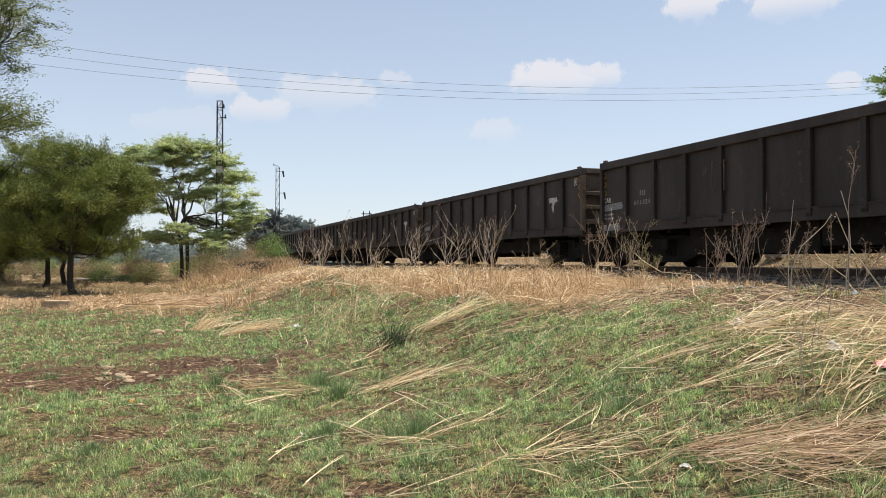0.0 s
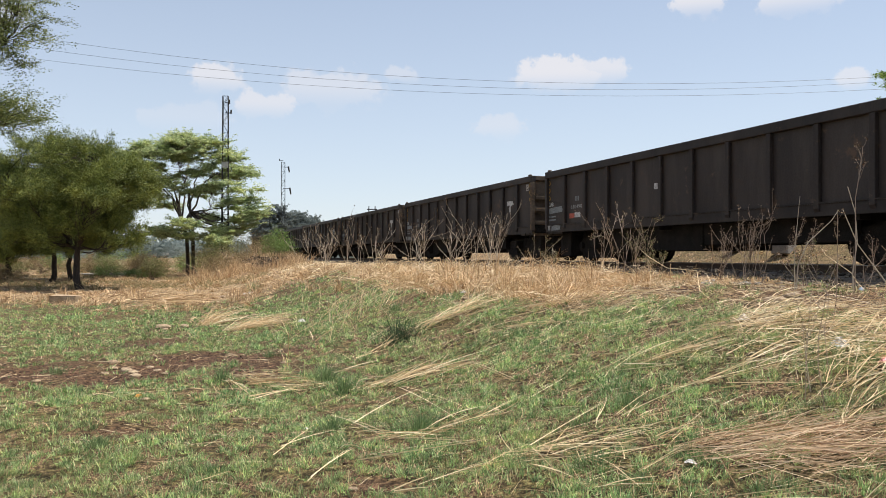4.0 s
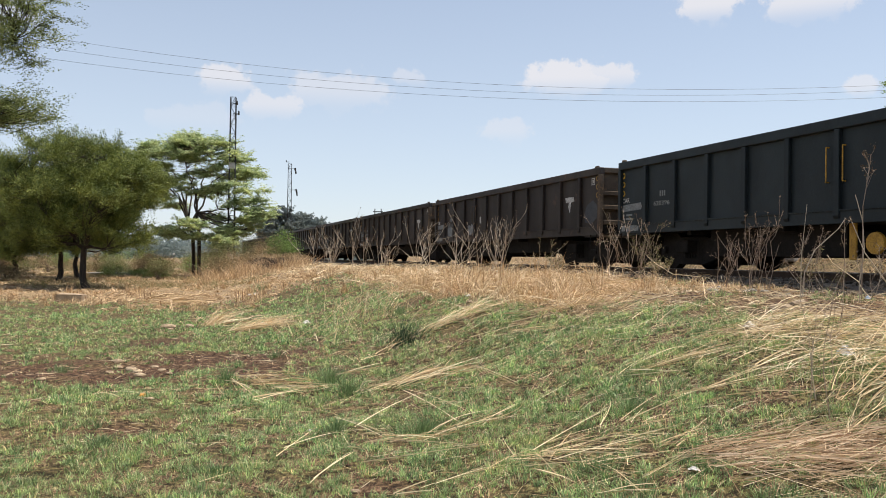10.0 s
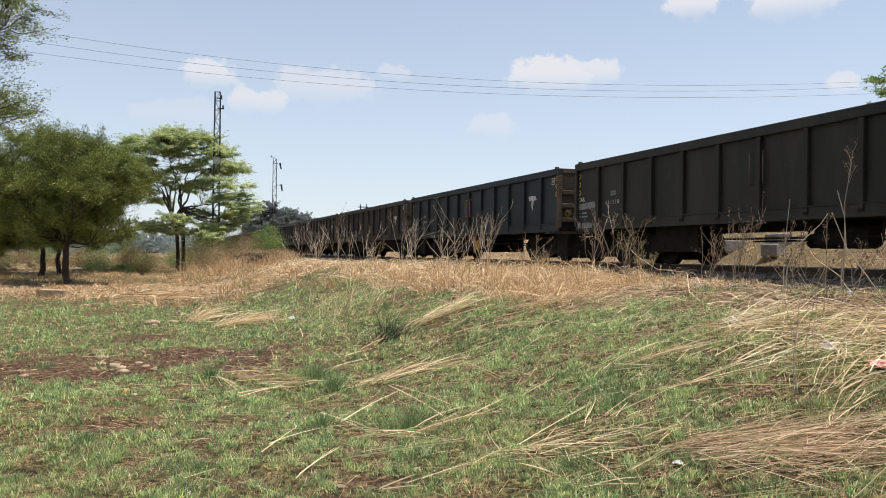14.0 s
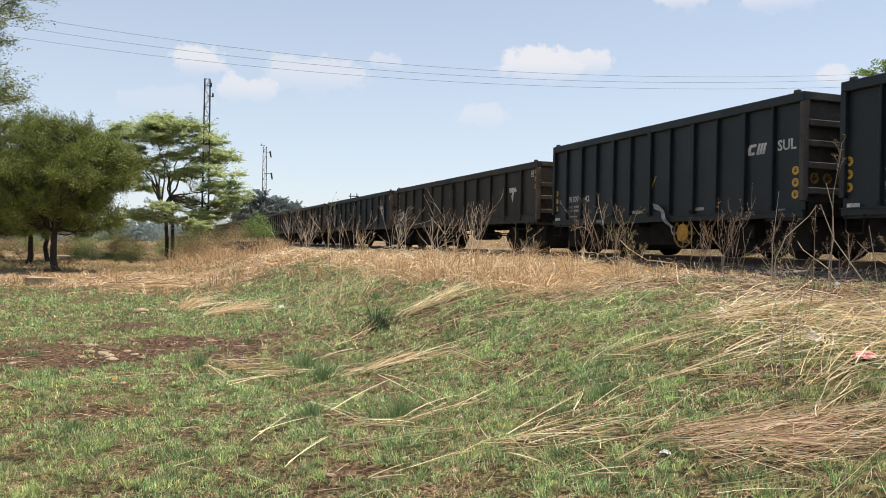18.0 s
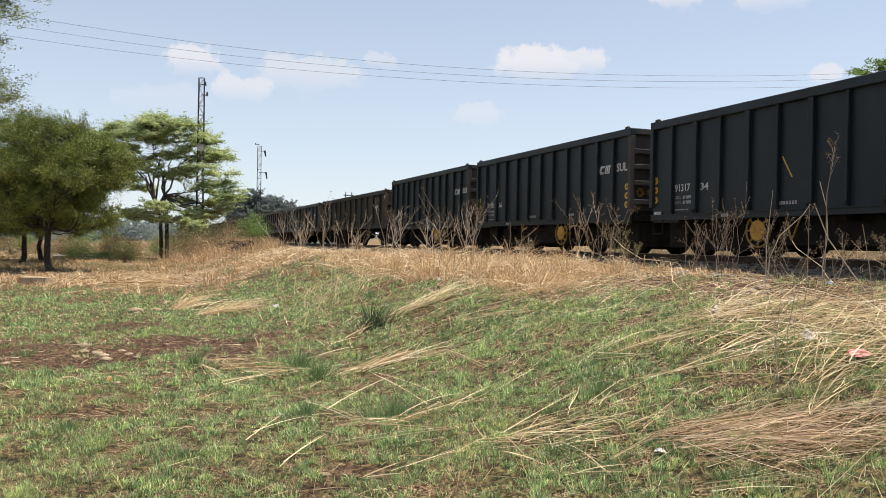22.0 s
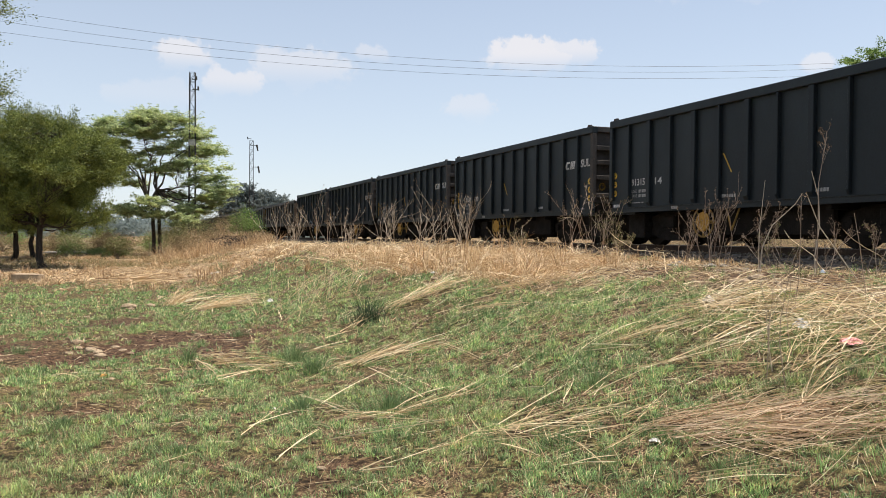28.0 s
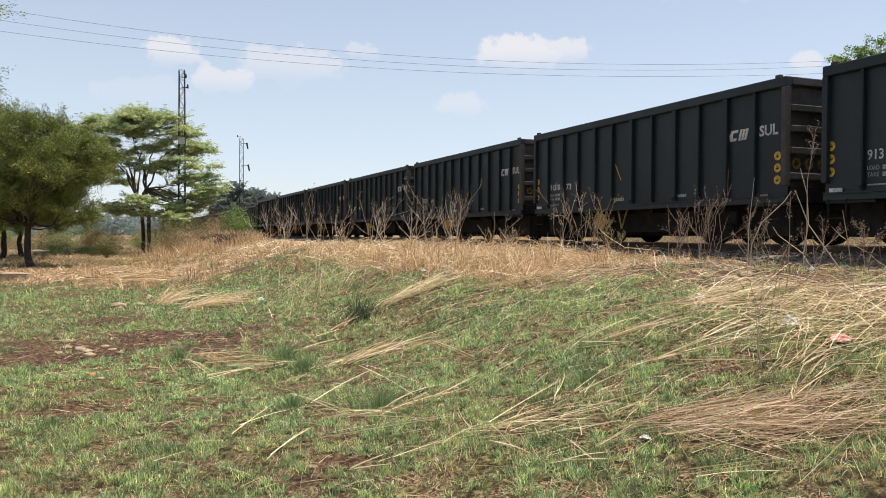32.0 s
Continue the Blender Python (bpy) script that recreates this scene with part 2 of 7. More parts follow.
M_LEAFA = blades("acacia_leaf", ((0.0, (0.060, 0.080, 0.022)), (0.5, (0.152, 0.188, 0.044)), (1.0, (0.33, 0.36, 0.086))), 0.08, 0.55, None, (1.3, (0.62, 0.68, 0.66), (1.30, 1.25, 1.12)))
M_LEAFB = blades("feathery_leaf", ((0.0, (0.19, 0.26, 0.115)), (0.5, (0.43, 0.50, 0.235)), (1.0, (0.72, 0.73, 0.43))), 0.40, 0.6, None, (0.9, (0.72, 0.80, 0.80), (1.25, 1.2, 1.05)))
M_LEAFC = blades("hanging_leaf", ((0.0, (0.07, 0.095, 0.03)), (0.5, (0.16, 0.19, 0.06)), (1.0, (0.31, 0.335, 0.125))), 0.42, 0.55, None, (2.2, (0.6, 0.62, 0.6), (1.3, 1.25, 1.1)))
M_BUSH = blades("bush_leaf", ((0.0, (0.085, 0.14, 0.035)), (0.6, (0.18, 0.275, 0.072)), (1.0, (0.31, 0.40, 0.13))), 0.4, 0.6)
M_DRYBUSH = blades("dry_bush_leaf", ((0.0, (0.13, 0.095, 0.045)), (0.6, (0.27, 0.20, 0.10)), (1.0, (0.42, 0.31, 0.17))), 0.3, 0.7)
M_TANBUSH = blades("dead_brush", ((0.0, (0.22, 0.14, 0.075)), (0.6, (0.42, 0.29, 0.16)), (1.0, (0.66, 0.50, 0.31))), 0.3, 0.7)
M_FIELDGRASS = blades("brown_field_grass", ((0.0, (0.26, 0.15, 0.078)), (0.5, (0.55, 0.37, 0.20)), (1.0, (0.92, 0.71, 0.45))), 0.25, 0.5)
M_OLIVEBUSH = blades("olive_bush_leaf", ((0.0, (0.09, 0.10, 0.04)), (0.6, (0.20, 0.20, 0.08)), (1.0, (0.36, 0.31, 0.15))), 0.35, 0.7)
M_SCRUB = blades("rank_scrub", ((0.0, (0.13, 0.13, 0.05)), (0.35, (0.22, 0.20, 0.085)), (0.5, (0.36, 0.27, 0.14)), (1.0, (0.60, 0.46, 0.27))), 0.3, 0.7)
M_CRUMB = blades("earth_crumb", ((0.0, (0.035, 0.02, 0.013)), (0.5, (0.085, 0.05, 0.031)), (0.88, (0.19, 0.12, 0.078)), (1.0, (0.40, 0.30, 0.21))), 0.0, 0.95)
# pale grey-blue imitates distance haze; the leaves themselves would be greener
M_FAR = blades("haze_tinted_foliage", ((0.0, (0.24, 0.285, 0.28)), (1.0, (0.275, 0.32, 0.30))), 0.65, 0.9)
# crown green greyed and lightened to imitate haze over the distance
M_FARTREE = blades("haze_greyed_crown", ((0.0, (0.15, 0.18, 0.18)), (1.0, (0.23, 0.265, 0.25))), 0.4, 0.8, None, (0.25, (0.7, 0.75, 0.8), (1.3, 1.25, 1.2)))
M_PLASTIC = surface("crumpled_white_plastic", (0.46, 0.42, 0.38), (0.72, 0.68, 0.63), 9.0, 0.45, 0.0, 0.1, 60)
M_PINK = surface("faded_pink_plastic", (0.62, 0.20, 0.20), (0.80, 0.36, 0.34), 7.0, 0.5, 0.0, 0.1, 60)
M_ORANGE = surface("orange_wrapper", (0.62, 0.24, 0.03), (0.80, 0.38, 0.06), 9.0, 0.5, 0.0, 0.1, 60)
M_BLUE = surface("pale_blue_plastic", (0.30, 0.42, 0.55), (0.55, 0.62, 0.70), 9.0, 0.5, 0.0, 0.1, 60)
M_WALLFAR = surface("pale_plaster", (0.30, 0.27, 0.22), (0.42, 0.37, 0.31), 1.0, 0.9, 0.0, 0.1, 20)
M_ROOFFAR = surface("weathered_sheet_roof", (0.20, 0.18, 0.16), (0.31, 0.28, 0.25), 1.0, 0.6, 0.1, 0.1, 20)
M_TARP = surface("torn_grey_sheet", (0.15, 0.16, 0.17), (0.32, 0.33, 0.345), 5.0, 0.6, 0.0, 0.1, 40)


# ---- building helpers ----
TH = radians(19.45)
CT, ST = math.cos(TH), math.sin(TH)
TRACK_LAT, RAIL_Z = 11.35, 1.36


def spot_at(s, lat, z=0.0, turn=0.0):
    """A pose beside the track: s metres along it, lat metres to the side from the eye's own line, local y along the track."""
    return pose(-s * ST + lat * CT, s * CT + lat * ST, z, 0, 0, math.degrees(TH) + turn)


def part(name, bm, material, parent=None, label="", smooth=False):
    me = bpy.data.meshes.new(name)
    bm.to_mesh(me)
    bm.free()
    return mesh_part(name, me, material, parent, label, smooth)


def mesh_part(name, me, material, parent=None, label="", smooth=False):
    if material:
        me.materials.append(material)
    if smooth:
        me.polygons.foreach_set("use_smooth", [True] * len(me.polygons))
    ob = new(name, me)
    ob.parent = parent
    return tagged(ob, label)


def array_mesh(name, verts, faces):
    """A mesh from an (n, 3) array and an (m, k) array of equal faces."""
    me = bpy.data.meshes.new(name)
    v, f = np.asarray(verts, np.float32), np.asarray(faces, np.int32)
    me.vertices.add(len(v))
    me.vertices.foreach_set("co", v.ravel())
    me.loops.add(f.size)
    me.loops.foreach_set("vertex_index", f.ravel())
    me.polygons.add(len(f))
    me.polygons.foreach_set("loop_start", np.arange(0, f.size, f.shape[1], dtype=np.int32))
    me.update(calc_edges=True)
    return me


def box(bm, x0, x1, y0, y1, z0, z1, bevel=0.0):
    r = bmesh.ops.create_cube(bm, size=1, matrix=Matrix.Translation(((x0 + x1) / 2, (y0 + y1) / 2, (z0 + z1) / 2)) @ Matrix.Diagonal((x1 - x0, y1 - y0, z1 - z0, 1)))
    if bevel:
        es = {e for v in r["verts"] for e in v.link_edges}
        bmesh.ops.bevel(bm, geom=list(es), offset=bevel, segments=1, affect="EDGES")


def rod(bm, p, q, r0, r1=None, n=8):
    p, q = Vector(p), Vector(q)
    d = q - p
    m = Matrix.Translation((p + q) / 2) @ d.to_track_quat("Z", "Y").to_matrix().to_4x4()
    bmesh.ops.create_cone(bm, cap_ends=True, segments=n, radius1=r0, radius2=r0 if r1 is None else r1, depth=d.length, matrix=m)


def boxed(*spans, bevel=0.0):
    bm = bmesh.new()
    for sp in spans:
        box(bm, *sp, bevel=bevel)
    return bm


def letters(text, size, material, parent, m, name="lettering", width=None, bold=.028):
    """Raised painted words as one mesh, lying in local xy of m."""
    cu = bpy.data.curves.new(name, "FONT")
    cu.body, cu.size, cu.extrude, cu.resolution_u, cu.offset = text, size, 0.0015, 2, bold * size
    tmp = bpy.data.objects.new(name, cu)
    scene.collection.objects.link(tmp)
    dg = bpy.context.evaluated_depsgraph_get()
    me = bpy.data.meshes.new_from_object(tmp.evaluated_get(dg))
    bpy.data.objects.remove(tmp)
    if width:
        xs = [v.co.x for v in me.vertices]
        k = width / max(1e-4, max(xs) - min(xs))
        for v in me.vertices:
            v.co.x *= k
    me.transform(m)
    me.materials.clear()
    return mesh_part(name, me, material, parent)


def sm(a, b, x):
    t = np.clip((x - a) / (b - a), 0, 1)
    return t * t * (3 - 2 * t)


def lumps(x, y):
    """Small unevenness of the ground."""
    return (0.022 * np.sin(1.7 * x + 0.6 * y) * np.sin(1.3 * y - 0.4 * x) + 0.014 * np.sin(4.1 * x - 2.2 * y + 1.0) * np.sin(3.3 * y + 1.9 * x)
            + 0.008 * np.sin(9.7 * x + 5.1 * y) * np.sin(8.9 * y - 4.3 * x + 2.0))


def ground_z(x, y):
    """The height of the ground: a flat below, a slope up to the line, a fall beyond it."""
    x, y = np.asarray(x, float), np.asarray(y, float)
    lat = x * CT + y * ST
    z = 1.10 * sm(0.6, 7.2, lat) + 0.10 * sm(2.5, 5.0, lat) * (1 - sm(5.0, 7.5, lat))
    al = -x * ST + y * CT
    z = z + 1.35 * sm(14.0, 18.5, lat) * (1 - sm(45, 85, al)) - 1.3 * sm(30, 60, lat)
    z = z - 0.12 * np.exp(-((x + .3) ** 2 + (y - 8.6) ** 2) / 1.5)
    near = np.exp(-(x * x + y * y) / 40.0 ** 2)
    return z + lumps(x, y) * near * (1 - 0.7 * sm(8.0, 9.0, lat))


def value_noise(x, y, scale, seed=0):
    """Smooth random patches, 0 to 1, with no repeat."""
    u, w = np.asarray(x, float) * scale + 1000.0, np.asarray(y, float) * scale + 1000.0
    i, j = np.floor(u).astype(np.int64), np.floor(w).astype(np.int64)
    a, b = u - i, w - j
    a, b = a * a * (3 - 2 * a), b * b * (3 - 2 * b)

    def at(p, q):
        h = (p * 374761393 + q * 668265263 + seed * 974711) & 0xffffffff
        h = ((h ^ (h >> 13)) * 1274126177) & 0xffffffff
        return ((h ^ (h >> 16)) & 0xffff) / 65535.0
    return (at(i, j) * (1 - a) + at(i + 1, j) * a) * (1 - b) + (at(i, j + 1) * (1 - a) + at(i + 1, j + 1) * a) * b


def dry_zone(x, y):
    """1 where tall dry grass stands, 0 where it is grazed green."""
    lat, al = x * CT + y * ST, -x * ST + y * CT
    w = 0.5 * np.sin(0.9 * al + 0.3) + 0.35 * np.sin(2.3 * al + 1.2)
    near = 1 - sm(8.2, 9.8, al)
    belt = sm(4.3, 5.2, lat + 0.45 * w - .7 * near - .7 * sm(19, 25, al)) * (1 - sm(8.3, 9.2, lat)) * (1 - .75 * near) * (1 - .75 * sm(21, 26, al))
    far = sm(24, 28, y + 1.5 * np.sin(0.6 * x)) * (1 - .25 * sm(45, 70, y)) * (1 - .55 * sm(.2, .7, np.sin(.33 * x + .8) * np.sin(.25 * y + .12 * x)) * sm(27, 32, y))
    beyond = .25 * sm(13.0, 13.8, lat)
    right = sm(4.3, 5.0, lat + 0.3 * w) * (1 - sm(4.5, 6.5, al)) * 0.35
    return np.clip(np.maximum(np.maximum(belt, far), np.maximum(right, beyond)), 0, 1)


def soil_zone(x, y):
    """1 on bare brown earth."""
    p = 1.55 * np.exp(-(((x + 4.3) / 2.5) ** 2 + ((y - 10.3 - .25 * np.sin(1.6 * x)) / 0.85) ** 2))
    p = np.maximum(p, 1.3 * np.exp(-(((x + 2.4) / 1.0) ** 2 + ((y - 10.2) / 0.6) ** 2)))
    p = np.maximum(p, 0.55 * np.exp(-(((x + 2.6) / 0.6) ** 2 + ((y - 6.6) / 0.4) ** 2)))
    p = np.maximum(p, 0.55 * np.exp(-(((x + 0.6) / 0.6) ** 2 + ((y - 4.9) / 0.35) ** 2)))
    p = np.maximum(p, 0.35 * np.exp(-(((x + 6.2) / 1.6) ** 2 + ((y - 24.0) / 2.0) ** 2)))
    lat, al = x * CT + y * ST, -x * ST + y * CT
    p = np.maximum(p, .95 * sm(5.2, 5.9, lat) * (1 - sm(8.8, 11, al)) * (1 - sm(13, 14, lat)))
    p = np.maximum(p, .25 * sm(4.6, 5.4, lat) * (1 - sm(7.0, 8.0, lat)) * sm(25, 30, al) * (1 - sm(45, 60, al)))
    p = np.maximum(p, 1.25 * np.exp(-(((x + 3.3) / 1.25) ** 2 + ((y - 11.5) / 1.0) ** 2)))
    p = np.maximum(p, 0.9 * np.exp(-(((x + 5.1) / .55) ** 2 + ((y - 13.4) / 1.1) ** 2)))
    n = 0.5 + 0.5 * np.sin(2.1 * x + 1.1 * y) * np.sin(1.7 * y - 2.6 * x + 0.7) + 0.3 * np.sin(6.3 * x) * np.sin(5.7 * y + 1)
    n = n + .22 * np.sin(11.3 * x + 3.1 * y) * np.sin(9.1 * y - 5.2 * x)
    return np.clip(p * (0.45 + 0.95 * n) + 0.24 * sm(0.70, 1.1, n), 0, 1)


# ---- ground ----
def ground_material():
    m, nt, p = nodes_of("grazed_ground")
    at = nt.nodes.new("ShaderNodeAttribute")
    at.attribute_name = "cover"
    sep = nt.nodes.new("ShaderNodeSeparateColor")
    nt.links.new(at.outputs["Color"], sep.inputs[0])
    fine = noise_tex(nt, 17, 9, 0.75)
    grit = noise_tex(nt, 55, 5, 0.72)
    mid = noise_tex(nt, 3.4, 7, 0.7)
    big = noise_tex(nt, 0.35, 5)
    earth = ramp(nt, fine, ((0.41, (0.015, 0.008, 0.005)), (0.5, (0.062, 0.034, 0.020)), (0.62, (0.22, 0.13, 0.08))))
    thatch = ramp(nt, grit, ((0.43, (0.018, 0.010, 0.006)), (0.52, (0.135, 0.083, 0.046)), (0.61, (0.50, 0.35, 0.205))))
    moss = ramp(nt, fine, ((0.43, (0.018, 0.014, 0.006)), (0.52, (0.078, 0.061, 0.025)), (0.62, (0.27, 0.22, 0.095))))
    turf = blend(nt, ramp(nt, mid, ((0.48, (0, 0, 0)), (0.58, (1, 1, 1)))), moss, thatch)
    straw = ramp(nt, grit, ((0.42, (0.06, 0.036, 0.019)), (0.50, (0.215, 0.14, 0.078)), (0.58, (0.56, 0.415, 0.245))))
    col = blend(nt, sep.outputs[0], turf, straw)
    col = blend(nt, sep.outputs[1], col, earth)
    col = blend(nt, 0.5, col, ramp(nt, big, ((0.3, (0.75, 0.75, 0.78)), (0.7, (1.2, 1.15, 1.05)))), "MULTIPLY")
    nt.links.new(col, p.inputs["Base Color"])
    p.inputs["Roughness"].default_value = 0.95
    p.inputs["Specular IOR Level"].default_value = 0.15
    b = nt.nodes.new("ShaderNodeBump")
    b.inputs["Strength"].default_value, b.inputs["Distance"].default_value = 0.7, 0.03
    nt.links.new(fine, b.inputs["Height"])
    nt.links.new(b.outputs[0], p.inputs["Normal"])
    return m


def spread(lo, hi, step, reach, grow=1.22):
    core = list(np.arange(lo, hi + 1e-6, step))
    a, d = [], step
    v = hi
    while v < reach:
        d *= grow
        v += d
        a.append(v)
    b, d, v = [], step, lo
    while v > -reach:
        d *= grow
        v -= d
        b.append(v)
    return np.array(b[::-1] + core + a)


def build_ground():
    xs, ys = spread(-16, 14, 0.16, 3500), spread(1, 36, 0.16, 3500)
    X, Y = np.meshgrid(xs, ys)
    Z = ground_z(X, Y)
    nx, ny = len(xs), len(ys)
    i = np.arange(nx * ny).reshape(ny, nx)
    q = np.stack([i[:-1, :-1], i[:-1, 1:], i[1:, 1:], i[1:, :-1]], -1).reshape(-1, 4)
    me = array_mesh("ground", np.stack([X, Y, Z], -1).reshape(-1, 3), q)
    at = me.color_attributes.new("cover", "FLOAT_COLOR", "POINT")
    x, y = X.ravel(), Y.ravel()
    c = np.zeros((len(x), 4), np.float32)
    c[:, 0], c[:, 1], c[:, 3] = dry_zone(x, y), soil_zone(x, y), 1
    at.data.foreach_set("color", c.ravel())
    ob = mesh_part("ground", me, ground_material(), smooth=True)
    tagged(ob, "uneven grazed field of short green grass, straw and brown earth", "ground", kind="structure")


build_ground()


# ---- railway line ----
def build_track():
    # ballast bed, a trapezoid ridge along the line
    bm = bmesh.new()
    prof = ((-3.3, 1.02), (-2.6, 1.10), (-1.75, 1.215), (1.75, 1.215), (3.4, 0.9))
    rows = []
    for s in np.arange(-60, 320.1, 4.0):
        rows.append([bm.verts.new(spot_at(s, TRACK_LAT + a, z - 0.004) .translation) for a, z in prof])
    for a, b in zip(rows, rows[1:]):
        for k in range(len(prof) - 1):
            bm.faces.new((a[k], a[k + 1], b[k + 1], b[k]))
    bed = part("ballast_bed", bm, surface("ballast_dust", (0.05, 0.04, 0.031), (0.16, 0.125, 0.095), 6, 0.95, 0, 0.6, 25))
    tagged(bed, "dusty grey ballast bed under the railway line", "ballast", kind="structure")
    # loose stones on the bed, one joined sheet of small rocks
    rng = np.random.default_rng(5)
    n = 15000
    s, a = rng.uniform(-6, 44, n), rng.uniform(-3.2, 1.9, n)
    pz = np.interp(a, [k for k, _ in prof], [k for _, k in prof])
    r = rng.uniform(0.018, 0.045, n)
    oct_v = np.array([(1, 0, 0), (0, 1, 0), (-1, 0, 0), (0, -1, 0), (0, 0, 0.8), (0, 0, -0.8)], float)
    oct_f = np.array([(0, 1, 4), (1, 2, 4), (2, 3, 4), (3, 0, 4), (1, 0, 5), (2, 1, 5), (3, 2, 5), (0, 3, 5)])
    an = rng.uniform(0, 6.28, n)
    ca, sa = np.cos(an), np.sin(an)
    jit = 1 + rng.uniform(-0.35, 0.35, (n, 6, 3))
    v = oct_v[None] * jit * r[:, None, None]
    vx, vy = v[..., 0] * ca[:, None] - v[..., 1] * sa[:, None], v[..., 0] * sa[:, None] + v[..., 1] * ca[:, None]
    lat = TRACK_LAT + a
    P = np.stack([vx + (-s * ST + lat * CT)[:, None], vy + (s * CT + lat * ST)[:, None], v[..., 2] + (pz + r * 0.35)[:, None]], -1)
    me = array_mesh("ballast_stones", P.reshape(-1, 3), (oct_f[None] + 6 * np.arange(n)[:, None, None]).reshape(-1, 3))
    st = mesh_part("ballast_stones", me, blades("ballast_stone_mix", ((0.0, (0.045, 0.036, 0.028)), (0.6, (0.12, 0.096, 0.073)), (1.0, (0.22, 0.18, 0.14))), 0.0, 0.9))
    tagged(st, "loose grey ballast stones along the line", "ballast", kind="stuff")
    # rails
    for off in (-0.5335, 0.5335):
        lat = TRACK_LAT + off
        rail = tagged(new("rail"), "rusty steel rail with a polished head", "rail", "rails of the line", "structure")
        rail.matrix_world = spot_at(0, lat, 0)
        part("rail_foot", boxed((-.06, .06, -60, 320, RAIL_Z - .14, RAIL_Z - .125), (-.009, .009, -60, 320, RAIL_Z - .125, RAIL_Z - .035), (-.034, .034, -60, 320, RAIL_Z - .035, RAIL_Z - .004)), M_RAIL, rail)
        part("rail_head", boxed((-.03, .03, -60, 320, RAIL_Z - .004, RAIL_Z)), M_RAILTOP, rail, "polished running surface")
    # sleepers
    bm = bmesh.new()
    box(bm, -1.0, 1.0, -.12, .12, -.12, 0, bevel=.02)
    first = part("sleeper", bm, M_SLEEPER)
    tagged(first, "weathered concrete sleeper in the ballast", "sleeper", "sleepers of the line")
    first.matrix_world = spot_at(-10, TRACK_LAT, RAIL_Z - .142)
    for k in range(1, 150):
        copy_thing(first, spot_at(-10 + 0.68 * k, TRACK_LAT, RAIL_Z - .142))


build_track()


# ---- the train ----
FACE = Matrix(((0, 0, -1, 0), (-1, 0, 0, 0), (0, 1, 0, 0), (0, 0, 0, 1)))   # lettering on the side that faces the field
BACKFACE = Matrix(((1, 0, 0, 0), (0, 0, -1, 0), (0, 1, 0, 0), (0, 0, 0, 1)))  # lettering on the rear end


def on_side(x, y, z):
    return Matrix.Translation((x, y, z)) @ FACE


def ring_mesh(r_out, r_in, t=0.006, n=14, cross=True):
    """A flat painted ring with a small cross inside, in local xy."""
    bm = bmesh.new()
    loops = []
    for z in (0.0, t):
        for r in (r_out, r_in):
            loops.append([bm.verts.new((r * math.cos(2 * math.pi * k / n), r * math.sin(2 * math.pi * k / n), z)) for k in range(n)])
    o0, i0, o1, i1 = loops
    for k in range(n):
        j = (k + 1) % n
        bm.faces.new((o1[k], o1[j], i1[j], i1[k]))
        bm.faces.new((o0[k], o0[j], o1[j], o1[k]))
        bm.faces.new((i1[k], i1[j], i0[j], i0[k]))
    if cross:
        for k in range(4):
            a = math.pi / 4 + k * math.pi / 2
            box(bm, *(sorted((r_in * .4 * math.cos(a) - .008, r_in * 1.05 * math.cos(a)))), *(sorted((r_in * .4 * math.sin(a) - .008, r_in * 1.05 * math.sin(a)))), 0.0005, t * .8)
    me = bpy.data.meshes.new("reflector_ring")
    bm.to_mesh(me)
    bm.free()
    return me


def flat_shape(points, t=0.004):
    bm = bmesh.new()
    vs = [bm.verts.new((x, y, t)) for x, y in points]
    f = bm.faces.new(vs)
    r = bmesh.ops.extrude_face_region(bm, geom=[f])
    for v in r["geom"]:
        if isinstance(v, bmesh.types.BMVert):
            v.co.z = 0
    bmesh.ops.recalc_face_normals(bm, faces=bm.faces[:])
    return bm


def share(name, me, material, parent, m, label=""):
    """An object on a mesh that alike parts share."""
    if material and not me.materials:
        me.materials.append(material)
    ob = new(name, me)
    ob.parent = parent
    ob.matrix_basis = m
    return tagged(ob, label)


def mesh_of(bm, name):
    me = bpy.data.meshes.new(name)
    bm.to_mesh(me)
    bm.free()
    return me


WHEEL_R = 0.43


def wheelset_mesh():
    bm = bmesh.new()
    rod(bm, (-.80, 0, 0), (.80, 0, 0), .07, n=10)
    for sx in (-1, 1):
        x = sx * .5335
        rod(bm, (x - .062, 0, 0), (x + .062, 0, 0), WHEEL_R, n=28)
        rod(bm, (x - sx * .062, 0, 0), (x - sx * .09, 0, 0), WHEEL_R + .028, n=28)
        rod(bm, (x - .10, 0, 0), (x + .085, 0, 0), .13, n=14)
        for k in range(5):
            a = k * 2 * math.pi / 5
            rod(bm, (x + sx * .05, .27 * math.cos(a), .27 * math.sin(a)), (x + sx * .068, .27 * math.cos(a), .27 * math.sin(a)), .05, n=8)
    return mesh_of(bm, "wheelset")


WHEELSET = wheelset_mesh()


